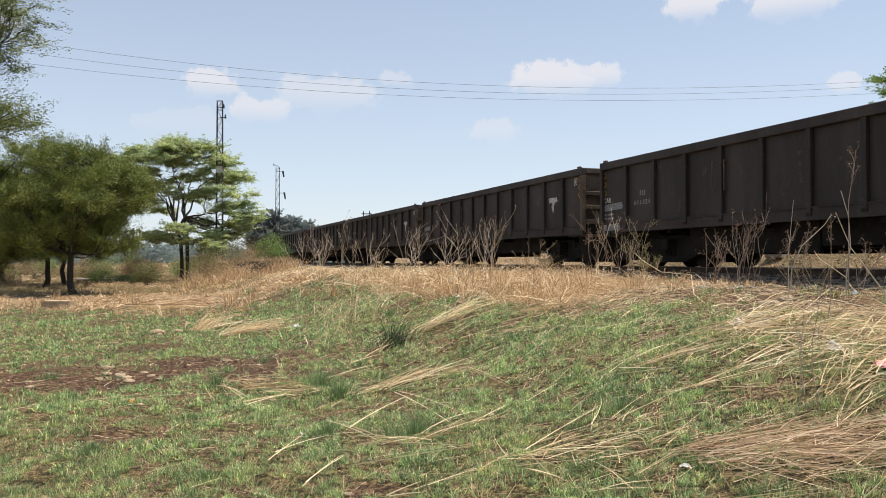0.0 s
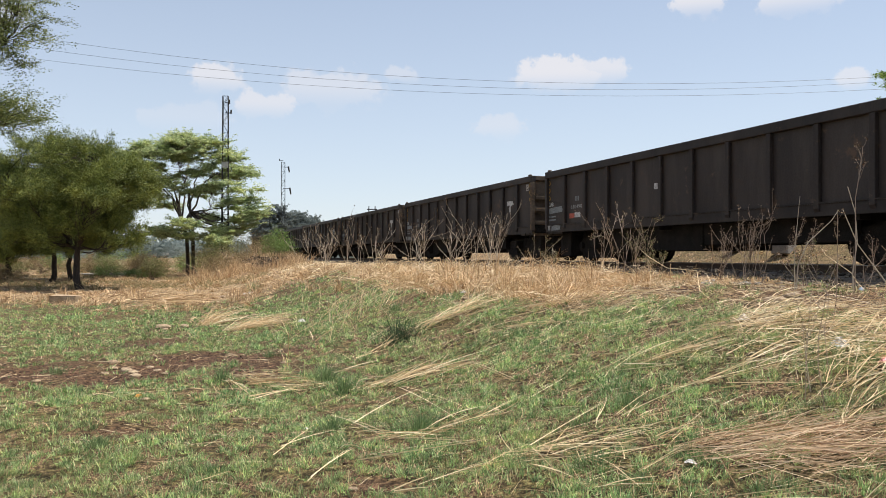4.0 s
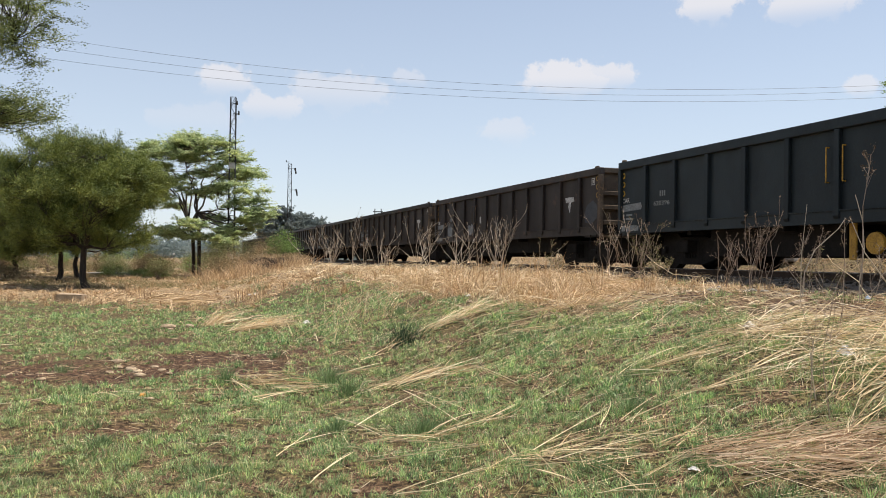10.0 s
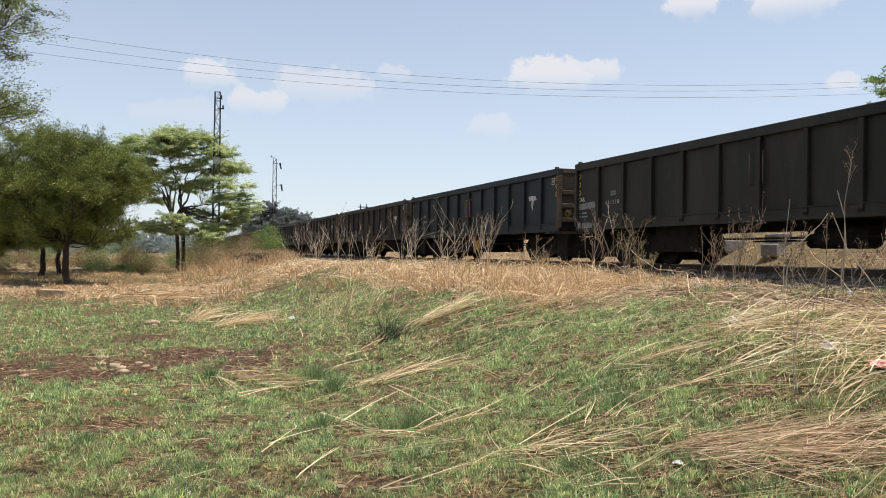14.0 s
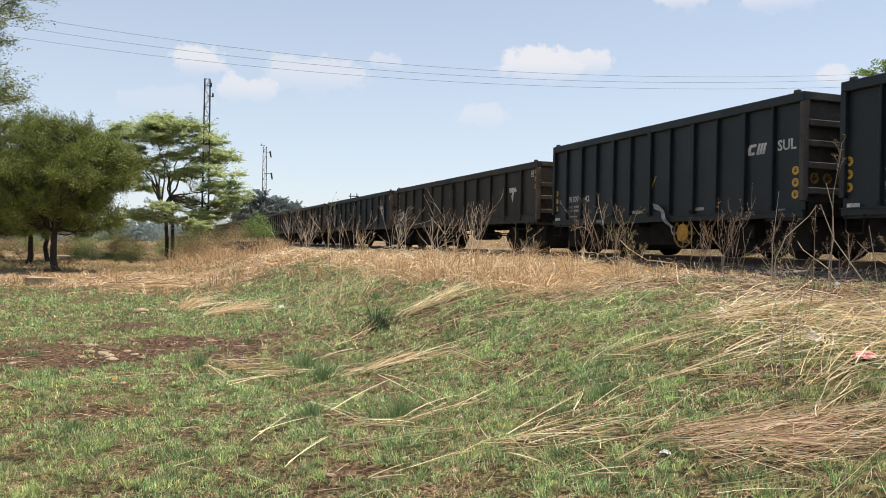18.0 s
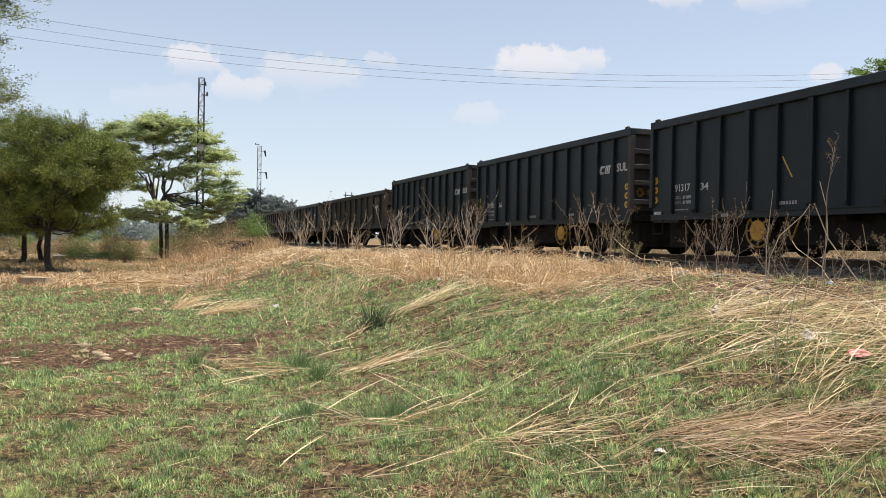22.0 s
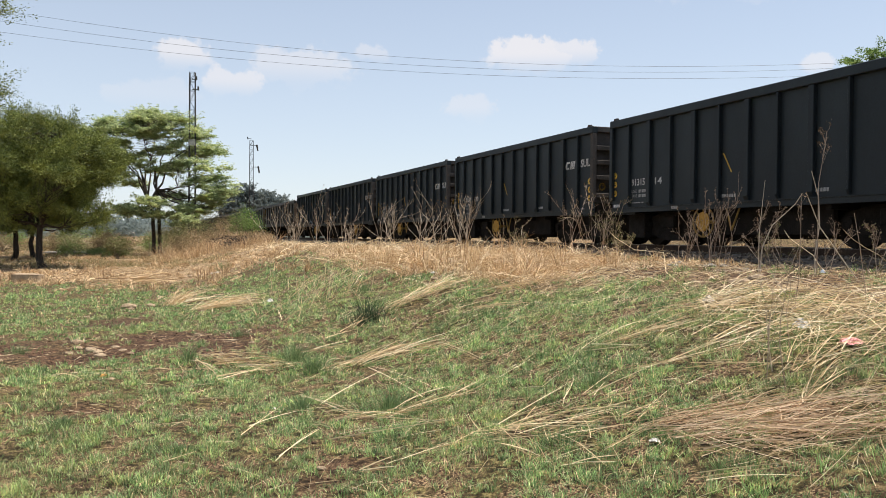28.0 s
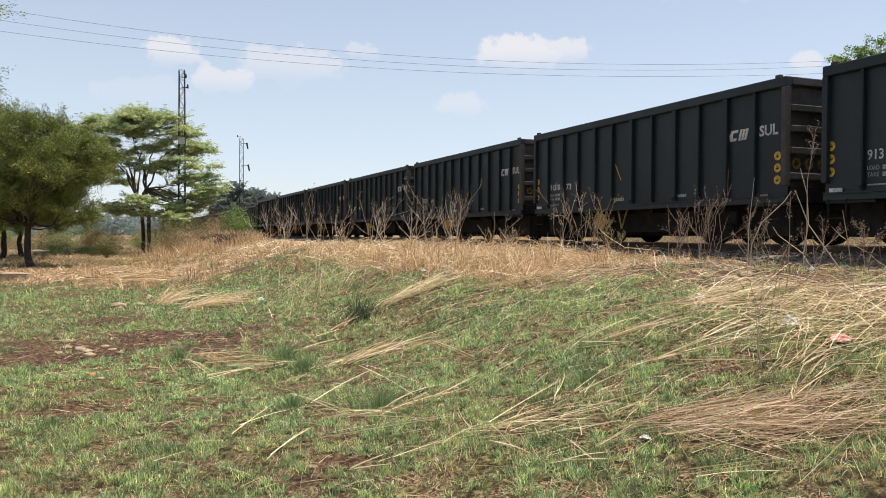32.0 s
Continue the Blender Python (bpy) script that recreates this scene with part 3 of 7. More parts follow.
def bogie(parent, y):
    """A cast three-piece bogie: frame, bolster, springs, two wheelsets."""
    bm = bmesh.new()
    for sx in (-1, 1):
        x0, x1 = sx * .70 - .055, sx * .70 + .055
        pts = ((-1.12, .50), (-.93, .60), (-.45, .70), (.45, .70), (.93, .60), (1.12, .50), (1.10, .30), (.82, .22), (.50, .12), (.28, .10), (-.28, .10), (-.50, .12), (-.82, .22), (-1.10, .30))
        a = [bm.verts.new((x0, py, pz)) for py, pz in pts]
        b = [bm.verts.new((x1, py, pz)) for py, pz in pts]
        bm.faces.new(a)
        bm.faces.new(b[::-1])
        for k in range(len(pts)):
            j = (k + 1) % len(pts)
            bm.faces.new((a[k], b[k], b[j], a[j]))
    bmesh.ops.recalc_face_normals(bm, faces=bm.faces[:])
    bmesh.ops.triangulate(bm, faces=[f for f in bm.faces if len(f.verts) > 4])
    frame_ob = part("bogie", bm, M_UNDER, parent)
    frame_ob.matrix_basis = pose(0, y, 0)
    part("bolster", boxed((-1.0, 1.0, -.2, .2, .36, .62), (-.2, .2, -.2, .2, .62, .74), bevel=.02), M_UNDER, frame_ob)
    for sx in (-1, 1):
        bm = bmesh.new()
        for dy in (-.13, 0, .13):
            rod(bm, (sx * .77, dy, .24), (sx * .77, dy, .42), .055, n=8)
        part("coil_spring", bm, M_UNDER, frame_ob)
        for dy in (-.915, .915):
            bm = bmesh.new()
            rod(bm, (sx * .70, dy, WHEEL_R), (sx * .83, dy, WHEEL_R), .10, .085, n=12)
            part("axle_box", bm, M_UNDER, frame_ob)
    part("spring_plank", boxed((-.62, .62, -.45, .45, .10, .36), bevel=.02), M_UNDER, frame_ob)
    part("brake_beam", boxed((-.7, .7, -.42, -.36, .30, .40), (-.7, .7, .36, .42, .30, .40)), M_UNDER, frame_ob)
    for dy in (-.915, .915):
        share("wheelset", WHEELSET, M_UNDER, frame_ob, pose(0, dy, WHEEL_R))
    return frame_ob


def wagon(kind, paint, end_paint, marks, label):
    """An open bogie wagon; local y forwards, z = 0 on the rail, the side towards the field at -x."""
    big = kind == "long"
    L, H, Z0 = (13.18, 2.50, 0.80) if big else (8.57, 2.77, 0.70)
    W, bays, chord = 2.70, 12, (0.18 if big else 0.16)
    hw, hl, inset = W / 2, L / 2, 0.085
    w = tagged(new("gondola_wagon"), label, "railway wagon", "wagons of the train")
    xp = hw - inset
    for sx in (-1, 1):
        bm = bmesh.new()
        box(bm, *sorted((sx * (xp - .01), sx * xp)), -hl + .02, hl - .02, Z0 + .02, H - chord)
        part("side_wall", bm, paint, w)
        bm = bmesh.new()
        box(bm, *sorted((sx * (xp - .06), sx * hw)), -hl, hl, H - chord, H, bevel=.012)
        part("top_rail", bm, paint, w)
        zs = Z0 + (.22 if big else .12)
        bm = bmesh.new()
        box(bm, *sorted((sx * (xp + .001), sx * (hw - .035))), -hl + .02, hl - .02, Z0, zs, bevel=.006)
        box(bm, *sorted((sx * (xp + .001), sx * (hw - .01))), -hl + .02, hl - .02, zs - .014, zs + .006)
        part("side_sill", bm, paint, w)
    # ribs: alternately broad and slim on the short wagons
    def rib(wide):
        bm = bmesh.new()
        d = .055 if wide else .022
        z0, z1 = Z0 + (.02 if big else .10), H - chord
        box(bm, -hw + .004, -xp - .001, -d, d, z0 + .10, z1, bevel=.008)
        v = [bm.verts.new(c) for c in ((-hw + .004, -d, z0 + .10), (-hw + .004, d, z0 + .10), (-xp, d, z0 + .10), (-xp, -d, z0 + .10), (-xp - .02, -d, z0), (-xp - .02, d, z0))]
        for f in ((0, 1, 5, 4), (1, 2, 5), (3, 0, 4)):
            bm.faces.new([v[k] for k in f])
        return mesh_of(bm, "side_rib")
    r_wide, r_slim = rib(True), rib(False)
    r_wide.materials.append(paint)
    r_slim.materials.append(paint)
    for k in range(1, bays):
        y = hl - L * k / bays
        me = r_wide if big or k % 2 == 0 else r_slim
        share("side_rib", me, None, w, pose(0, y, 0))
        share("side_rib", me, None, w, pose(0, y, 0, 0, 0, 180))
    # ends
    zb = 1.0 if big else 1.08
    for sy in (-1, 1):
        ye = sy * (hl - .10)
        part("end_wall", boxed((-xp, xp, *sorted((ye, ye - sy * .01)), zb - .25, H - .10)), end_paint, w)
        part("end_top_rail", boxed((-xp + .06, xp - .06, *sorted((sy * (hl - .16), sy * hl)), H - .13, H - .002), bevel=.01), end_paint, w)
        for sx in (-1, 1):
            part("corner_post", boxed((*sorted((sx * (hw - .12), sx * hw - sx * .003)), *sorted((sy * (hl - .10), sy * (hl + .004))), zb - .1, H - chord), bevel=.008), end_paint if sy < 0 else paint, w)
            part("lifting_lug", boxed((*sorted((sx * (hw - .09), sx * (hw - .01))), *sorted((sy * (hl - .26), sy * (hl - .14))), H - .01, H + .05), bevel=.015), end_paint, w)
            part("apron", boxed((*sorted((sx * (xp - .012), sx * xp + sx * .002)), *sorted((sy * (hl - .9), sy * (hl - .03))), Z0 - .04, Z0 + .03)), paint, w)
        for z in ((1.07, 1.45, 1.80) if big else (1.09, 1.51, 1.87, 2.21)):
            part("end_rib", boxed((-hw + .12, hw - .12, *sorted((ye + sy * .001, sy * (hl + .01))), z, z + .11), bevel=.012), end_paint, w)
        bm = bmesh.new()
        box(bm, -.10, .10, *sorted((sy * (hl - .5), sy * (hl + .30))), .70, .90, bevel=.02)
        box(bm, -.16, .16, *sorted((sy * (hl + .22), sy * (hl + .48))), .66, .95, bevel=.05)
        part("coupler", bm, M_UNDER, w)
        part("draft_gear", boxed((-.95, .95, *sorted((sy * (hl - .80), sy * (hl - .20))), .15, Z0), (-.25, .25, *sorted((sy * (hl - .9), sy * (hl - .1))), .60, Z0), bevel=.01), M_UNDER, w)
        part("headstock", boxed((-hw + .15, hw - .15, *sorted((sy * (hl - .22), sy * (hl - .02))), Z0 + .02, Z0 + .26), bevel=.01), M_UNDER, w)
        bm = bmesh.new()
        rod(bm, (.38, sy * (hl - .02), .86), (.34, sy * (hl + .25), .55), .025, n=6)
        rod(bm, (.34, sy * (hl + .25), .55), (.20, sy * (hl + .46), .62), .025, n=6)
        part("brake_hose", bm, M_UNDER, w)
        for sx in (-1, 1):
            bm = bmesh.new()
            rod(bm, (sx * (hw - .02), sy * (hl - .14), Z0 + .02), (sx * (hw - .02), sy * (hl - .14), .42), .012, n=6)
            rod(bm, (sx * (hw - .02), sy * (hl - .46), Z0 + .02), (sx * (hw - .02), sy * (hl - .46), .42), .012, n=6)
            rod(bm, (sx * (hw - .02), sy * (hl - .14), .43), (sx * (hw - .02), sy * (hl - .46), .43), .012, n=6)
            part("step", bm, M_UNDER, w)
    part("floor", boxed((-xp, xp, -hl + .1, hl - .1, Z0 + .02, Z0 + .07)), M_UNDER, w)
    part("centre_sill", boxed((-.18, .18, -hl + .2, hl - .2, Z0 - .12, Z0 + .03)), M_UNDER, w)
    ym = 3.7 if big else 1.5
    if not big:
        part("brake_rigging", boxed((-.62, -.50, -1.2, 1.2, .15, .62), (.3, .42, -1.1, 1.1, .15, .62), (-.6, .6, -.1, .1, .26, .60), bevel=.02), M_UNDER, w)
    for sx in (-.85, .85):
        if big:
            if paint is not M_OLIVE or sx < 0:
                part("deep_sill", boxed((sx - .05, sx + .05, 2.2 if paint is M_OLIVE else .2, ym, .27, Z0 + .02), bevel=.01), M_UNDER, w)
            if paint is M_BROWN:
                part("deep_sill", boxed((sx - .05, sx + .05, -ym, .15, .38, Z0 + .02), bevel=.01), M_UNDER, w)
            bm = bmesh.new()
            rod(bm, (sx, -ym, .52), (sx, 2.6, .52), .02, n=6)
            rod(bm, (sx, -2.2, .52), (sx, -2.2, Z0), .02, n=6)
            rod(bm, (sx, -.7, .52), (sx, -.7, Z0), .02, n=6)
            part("truss_rod", bm, M_UNDER, w)
        else:
            part("deep_sill", boxed((sx - .05, sx + .05, -ym, ym, .22, Z0 + .02), bevel=.01), M_UNDER, w)
    if paint is M_TEAL:
        part("brake_lever", boxed((-hw + .20, -hw + .24, -.22, -.08, .22, Z0 + .02), bevel=.01), M_HUB, w, "dull yellow brake lever")
        bm = bmesh.new()
        rod(bm, (-hw + .12, -.65, .48), (-hw + .16, -.65, .48), .17, .18, n=16)
        part("handbrake_wheel", bm, M_HUB, w, "dull yellow handbrake wheel")
    for y in np.linspace(-hl + 2.6, hl - 2.6, 4):
        part("cross_bearer", boxed((-xp + .05, xp - .05, y - .06, y + .06, Z0 - .08, Z0 + .02)), M_UNDER, w)
    bm = bmesh.new()
    yr = -1.3 if paint is M_OLIVE else 0
    rod(bm, (-.62, yr - .55, .52), (-.62, yr + .55, .52), .19, n=16)
    part("air_reservoir", bm, M_UNDER, w)
    bm = bmesh.new()
    rod(bm, (.55, .1, .50), (.55, .65, .50), .14, n=14)
    part("brake_cylinder", bm, M_UNDER, w)
    bc = 4.55 if big else 2.62
    bogie(w, bc)
    bogie(w, -bc)
    # painted marks on the side
    xs = -xp - .001
    ring = ring_mesh(.070, .042, cross=False) if big else ring_mesh(.075, .036)
    for yy, lift in ((hl - .12, .05 if big else -.03), (-hl + .24, .11 if big else -.08)):
        for z in ((2.13 + lift, 1.92 + lift, 1.71 + lift) if big else (1.57 + lift, 1.37 + lift, 1.17 + lift)):
            share("reflector_ring", ring, M_DARKYELLOW if big and paint is M_BROWN else M_YELLOW, w, on_side(xs, yy, z))
    if not big or paint is M_TEAL:
        for xx in (-1.02, -.74, -.46):
            share("end_ring", ring_mesh(.095, .055), M_DARKYELLOW, w, Matrix.Translation((xx, -hl + .088, 1.36 if not big else 1.30)) @ BACKFACE)
    if not big:
        # handbrake wheel and its lever on the underframe
        bm = bmesh.new()
        yb = hl - marks.get("brake", 3.0)
        for k in range(18):
            a, b = 2 * math.pi * k / 18, 2 * math.pi * (k + 1) / 18
            rod(bm, (-hw + .12, yb + .29 * math.cos(a), .47 + .29 * math.sin(a)), (-hw + .12, yb + .29 * math.cos(b), .47 + .29 * math.sin(b)), .018, n=6)
        for k in range(8):
            a = 2 * math.pi * k / 8
            rod(bm, (-hw + .12, yb, .47), (-hw + .12, yb + .29 * math.cos(a), .47 + .29 * math.sin(a)), .016, n=6)
        rod(bm, (-hw + .13, yb, .47), (-hw + .40, yb, .47), .04, n=8)
        rod(bm, (-hw + .12, yb + .30, .70), (-hw + .12, yb + .42, .78), .028, n=6)
        wheel = part("handbrake_wheel", bm, M_DARKYELLOW, w, "round yellow spoked handbrake wheel")
        bm = bmesh.new()
        rod(bm, (-hw + .09, yb, .47), (-hw + .11, yb, .47), .17, .19, n=20)
        part("hub_plate", bm, M_HUB, wheel, "dull yellow plate")
        bm = bmesh.new()
        rod(bm, (-hw + .14, yb - .75, .30), (-hw + .14, yb - .62, Z0), .017, n=6)
        rod(bm, (-hw + .14, yb - .75, .30), (-hw + .14, yb - .95, Z0), .017, n=6)
        part("brake_lever", bm, M_DARKYELLOW, w, "dark yellow brake lever")
        # the railway's mark as plain slanted shapes
        part("mark", flat_shape(((0, 0), (.15, 0), (.165, .05), (.06, .05), (.075, .14), (.19, .14), (.205, .19), (.04, .19), (-.02, .10))), M_WHITE, w).matrix_basis = on_side(xs, -hl + 1.36, 1.84)
        for k in range(3):
            part("mark", flat_shape(((0, 0), (.055, 0), (.11, .19), (.055, .19))), M_WHITE, w).matrix_basis = on_side(xs, -hl + 1.16 - .072 * k, 1.84)
        letters("SUL", .25, M_WHITE, w, on_side(xs, -hl + .66, 1.86), width=.42)
        part("placard", boxed((-.12, .12, -.09, .09, 0, .006)), M_WHITE, w).matrix_basis = on_side(xs - .03, hl - .24, .80)
        part("placard", boxed((-.08, .08, -.06, .06, 0, .006)), M_GREYPATCH, w).matrix_basis = on_side(xs - .03, -hl + .5, .80)
        a, b = marks["number"]
        letters(a, .205, M_WHITE, w, on_side(xs, hl - .755, 1.28), width=.47, bold=.012)
        letters(b, .205, M_WHITE, w, on_side(xs, hl - 1.53, 1.27), width=.23, bold=.012)
        for word, z in (("LOAD", 1.125), ("TARE", 1.025)):
            letters(word, .095, M_FADED, w, on_side(xs, hl - .755, z), width=.20, bold=.0)
            bm = bmesh.new()
            for x0, x1 in ((.26, .34), (.37, .51)):
                box(bm, x0, x1, 0, .062, 0, .003)
            tagged(part("small_print", bm, M_FADED, w), kind="stuff").matrix_basis = on_side(xs, hl - .755, z)
        bm = bmesh.new()
        for yy, n in ((hl - 3.55, 7), (-hl + 2.9, 6)):
            for k in range(n):
                box(bm, -yy + .062 * k, -yy + .062 * k + .044, .905, .965, 0, .003)
        tagged(part("small_print", bm, M_FADED, w), kind="stuff").matrix_basis = on_side(xs, 0, 0)
        part("small_print", boxed((0, .30, 0, .022, 0, .003), (.33, .42, 0, .022, 0, .003)), M_FADED, w).matrix_basis = on_side(xs, hl - .77, .90)
        part("sill_plate", boxed((0, .20, 0, .06, 0, .006)), M_FADED, w).matrix_basis = on_side(-hw + .034, hl - 2.2, .735)
        # painted yellow stroke
        if marks.get("stroke") == "falling":
            part("paint_stroke", flat_shape(((0, .36), (.03, .36), (.25, .0), (.22, .0))), M_YELLOW, w, "yellow paint stroke").matrix_basis = on_side(xs, hl - 3.62, 1.36)
        elif marks.get("stroke") == "rising":
            part("paint_stroke", flat_shape(((0, 0), (.028, 0), (.26, .36), (.232, .36))), M_YELLOW, w, "yellow paint stroke").matrix_basis = on_side(xs, hl - 4.22, 1.32)
    else:
        if marks.get("logo", True):
            part("mark", flat_shape(((0, .42), (.46, .42), (.52, .30), (.34, .28), (.26, .0), (.17, .18), (.22, .28), (.04, .28))), M_WHITE, w).matrix_basis = on_side(xs, -hl + 1.98, 1.44)
            part("placard", boxed((0, .16, 0, .02, 0, .004), (0, .16, .16, .18, 0, .004), (0, .02, .02, .16, 0, .004), (.14, .16, .02, .16, 0, .004), (.05, .11, .05, .13, 0, .004)), M_WHITE, w).matrix_basis = on_side(xs, -hl + .54, 2.09)
        if marks.get("word"):
            letters("CAR", .16, M_WHITE, w, on_side(xs, hl - .07, 1.53), width=.31, bold=.014)
        part("paint_patch", flat_shape(((0, 0), (.82, .03), (.85, .10), (.80, .19), (.30, .17), (.02, .15))), M_GREYPATCH, w).matrix_basis = on_side(xs, hl - .05, 1.32)
        bm = bmesh.new()
        for y0, xs0 in ((0, ((0, .12), (.16, .44))), (.09, ((0, .10), (.16, .42)))):
            for x0, x1 in xs0:
                box(bm, x0, x1, y0, y0 + .04, 0, .003)
        tagged(part("small_print", bm, M_GREYPATCH, w), kind="stuff").matrix_basis = on_side(xs, hl - .08, 1.13)
        if marks.get("number"):
            letters(marks["number"], .145, M_FADED, w, on_side(xs, hl - 1.36, 1.40), width=.60, bold=.0)
        bm = bmesh.new()
        for k in range(3):
            box(bm, .08 * k, .08 * k + .05, 0, .12, 0, .003)
        tagged(part("small_print", bm, M_GREYPATCH, w), kind="stuff").matrix_basis = on_side(xs, hl - 1.60, 1.60)
        if marks.get("word"):
            part("placard", boxed((0, .13, 0, .13, 0, .006)), M_FADED, w).matrix_basis = on_side(-hw + .033, hl - .14, .86)
            part("paint_patch", flat_shape(((0, 0), (.50, .01), (.52, .12), (.30, .15), (.02, .13))), M_GREYPATCH, w).matrix_basis = on_side(-hw + .034, hl - .34, .85)
        # grab rails on both sides of a middle rib
        yg = hl - (4.39 if paint is M_BROWN else 6.59)
        for yy in () if marks.get("red") else (yg + .22, yg - .12):
            bm = bmesh.new()
            rod(bm, (-hw + .02, yy, 1.48), (-hw + .02, yy, 2.05), .012, n=6)
            rod(bm, (-hw + .02, yy, 1.48), (-xp, yy, 1.48), .012, n=6)
            rod(bm, (-hw + .02, yy, 2.05), (-xp, yy, 2.05), .012, n=6)
            part("grab_rail", bm, M_HUB if paint is M_TEAL else M_END, w)
        if marks.get("patches"):
            for yy, z in ((hl - 1.35, 1.02), (hl - 3.6, 1.02)):
                part("paint_patch", flat_shape(((0, 0), (.52, 0), (.50, .35), (.36, .40), (.30, .34), (.10, .38), (0, .30))), M_GREYPATCH, w).matrix_basis = on_side(xs, yy, z)
        if marks.get("plate"):
            part("placard", boxed((0, .26, 0, .13, 0, .006)), M_WHITE, w).matrix_basis = on_side(xs, hl - 5.2, 1.62)
        if marks.get("red"):
            part("small_print", boxed((0, .27, 0, .13, 0, .003)), surface("faded_red_paint", (.30, .06, .035), (.45, .10, .06), 8, .6), w).matrix_basis = on_side(xs, hl - 1.3, 1.15)
            part("paint_patch", boxed((0, .30, 0, .13, 0, .003)), M_WHITE, w).matrix_basis = on_side(xs, hl - 1.58, 1.165)
        if marks.get("paper"):
            part("placard", boxed((0, .12, 0, .22, 0, .006)), M_WHITE, w).matrix_basis = on_side(xs, hl - 4.78, 1.42)
        if marks.get("stain"):
            part("paint_patch", flat_shape(((0, 0), (.35, -.05), (.6, .1), (.62, .4), (.4, .55), (.1, .45), (-.05, .2))), surface("blue_grey_stain", (.032, .036, .042), (.055, .06, .068), 4, .7), w, "blue-grey stain").matrix_basis = on_side(xs, -hl + .86, 1.15)
    return w


Q0, STEP_LONG, STEP_SHORT = 16.87, 14.0526, 9.286


def run(t):
    """How far the train has gone along the line at t seconds."""
    return 4.42836 * t - 0.02477 * t * t + 0.00006 * t ** 3


TRAIN = []
LONG_BROWN = "long open wagon in faded dark brown paint"
SHORT_DARK = "short high-sided open wagon in dark slate paint, yellow rings"
for k in range(-5, 5):
    if k == 3:
        w = wagon("long", M_TEAL, M_END, dict(number="620396", word=True), "long open wagon in dark green-black paint on the rails")
    elif k == 4:
        w = wagon("long", M_OLIVE, M_END, dict(number="611318", word=True), "long open wagon in olive-brown paint on the rails")
    elif k == 2:
        w = wagon("long", M_BROWN, M_END, dict(number="611334", word=True, patches=True, paper=True, stain=True), LONG_BROWN + " with grey paint patches")
    elif k == 1:
        w = wagon("long", M_BROWN, M_END, dict(number="610490", red=True, plate=True, word=True), LONG_BROWN + " with a white plate")
    elif k == 0:
        w = wagon("long", M_BROWN, M_END, dict(number="611321", word=True), LONG_BROWN)
    elif k == -1:
        w = wagon("long", M_BROWN, M_END, {}, LONG_BROWN)
    else:
        w = copy_thing(TRAIN[0][0] if TRAIN else w, pose(0, 0, 0)) if TRAIN else wagon("long", M_BROWN, M_END, {}, LONG_BROWN)
    TRAIN.append((w, Q0 - STEP_LONG * k - 13.18 / 2))
NUMBERS = {0: ("91309", "42"), 1: ("91315", "56"), 2: ("91317", "34"), 3: ("91309", "39"), 4: ("91315", "14"), 5: ("91318", "73")}
for k in range(8):
    w = wagon("short", M_DARK, M_ENDC, dict(number=NUMBERS.get(k, ("91317", "34")), brake=5.35 if k < 2 else 3.06, stroke={0: "rising", 1: ""}.get(k, "falling")), SHORT_DARK)
    if k == 0:
        # torn sheet caught on the sill
        bm = bmesh.new()
        g = [[bm.verts.new((-1.36 - .05 * math.sin(2.2 * i + j), -.20 - .115 * i - (.13 - .012 * i) * j + .03 * math.sin(3 * i), 1.10 - .105 * i - .03 * j + .02 * math.sin(4 * i + j))) for j in range(3)] for i in range(7)]
        for i in range(6):
            for j in range(2):
                bm.faces.new((g[i][j], g[i + 1][j], g[i + 1][j + 1], g[i][j + 1]))
        part("torn_sheet", bm, M_TARP, w, "torn grey plastic sheet hanging from the sill")
    TRAIN.append((w, Q0 - STEP_LONG * 5 - STEP_SHORT * k - 8.57 / 2))
for w, q in TRAIN:
    w.matrix_world = spot_at(q, TRACK_LAT, RAIL_Z)


# ---- plants ----
def strips(base, tip, width, bend, rng, segs=2, face_up=0.0):
    """Blades or stalks as tapering strips from base to tip along a bent line; face_up: 1 turns their flat side to the sky."""
    n = len(base)
    d = tip - base
    side = np.cross(d, rng.normal(size=(n, 3)) * (1 - face_up) + np.array([0, 0, 1.5]) * face_up)
    side /= np.linalg.norm(side, axis=1)[:, None] + 1e-9
    c = base + 0.5 * d + bend * 2
    rows = []
    for k in range(segs):
        t = k / segs
        p = (1 - t) ** 2 * base + 2 * t * (1 - t) * c + t * t * tip
        w = width[:, None] * 0.5 * (1 - .55 * t)
        rows += [p - side * w, p + side * w]
    v = np.stack(rows + [tip], 1)
    f = []
    for k in range(segs - 1):
        a = 2 * k
        f += [(a, a + 1, a + 3), (a, a + 3, a + 2)]
    f.append((2 * segs - 2, 2 * segs - 1, 2 * segs))
    m = 2 * segs + 1
    return v.reshape(-1, 3), (np.array(f)[None] + m * np.arange(n)[:, None, None]).reshape(-1, 3)


def scatter(rng, n, x0, x1, y0, y1, falloff):
    """Points over the field, thinning out away from the open ground before the line."""
    x, y = rng.uniform(x0, x1, n), rng.uniform(y0, y1, n)
    keep = rng.uniform(size=n) < np.exp(-np.maximum(0, np.hypot(x + .5, y - 6.5) - 3.2) / falloff)
    return x[keep], y[keep]


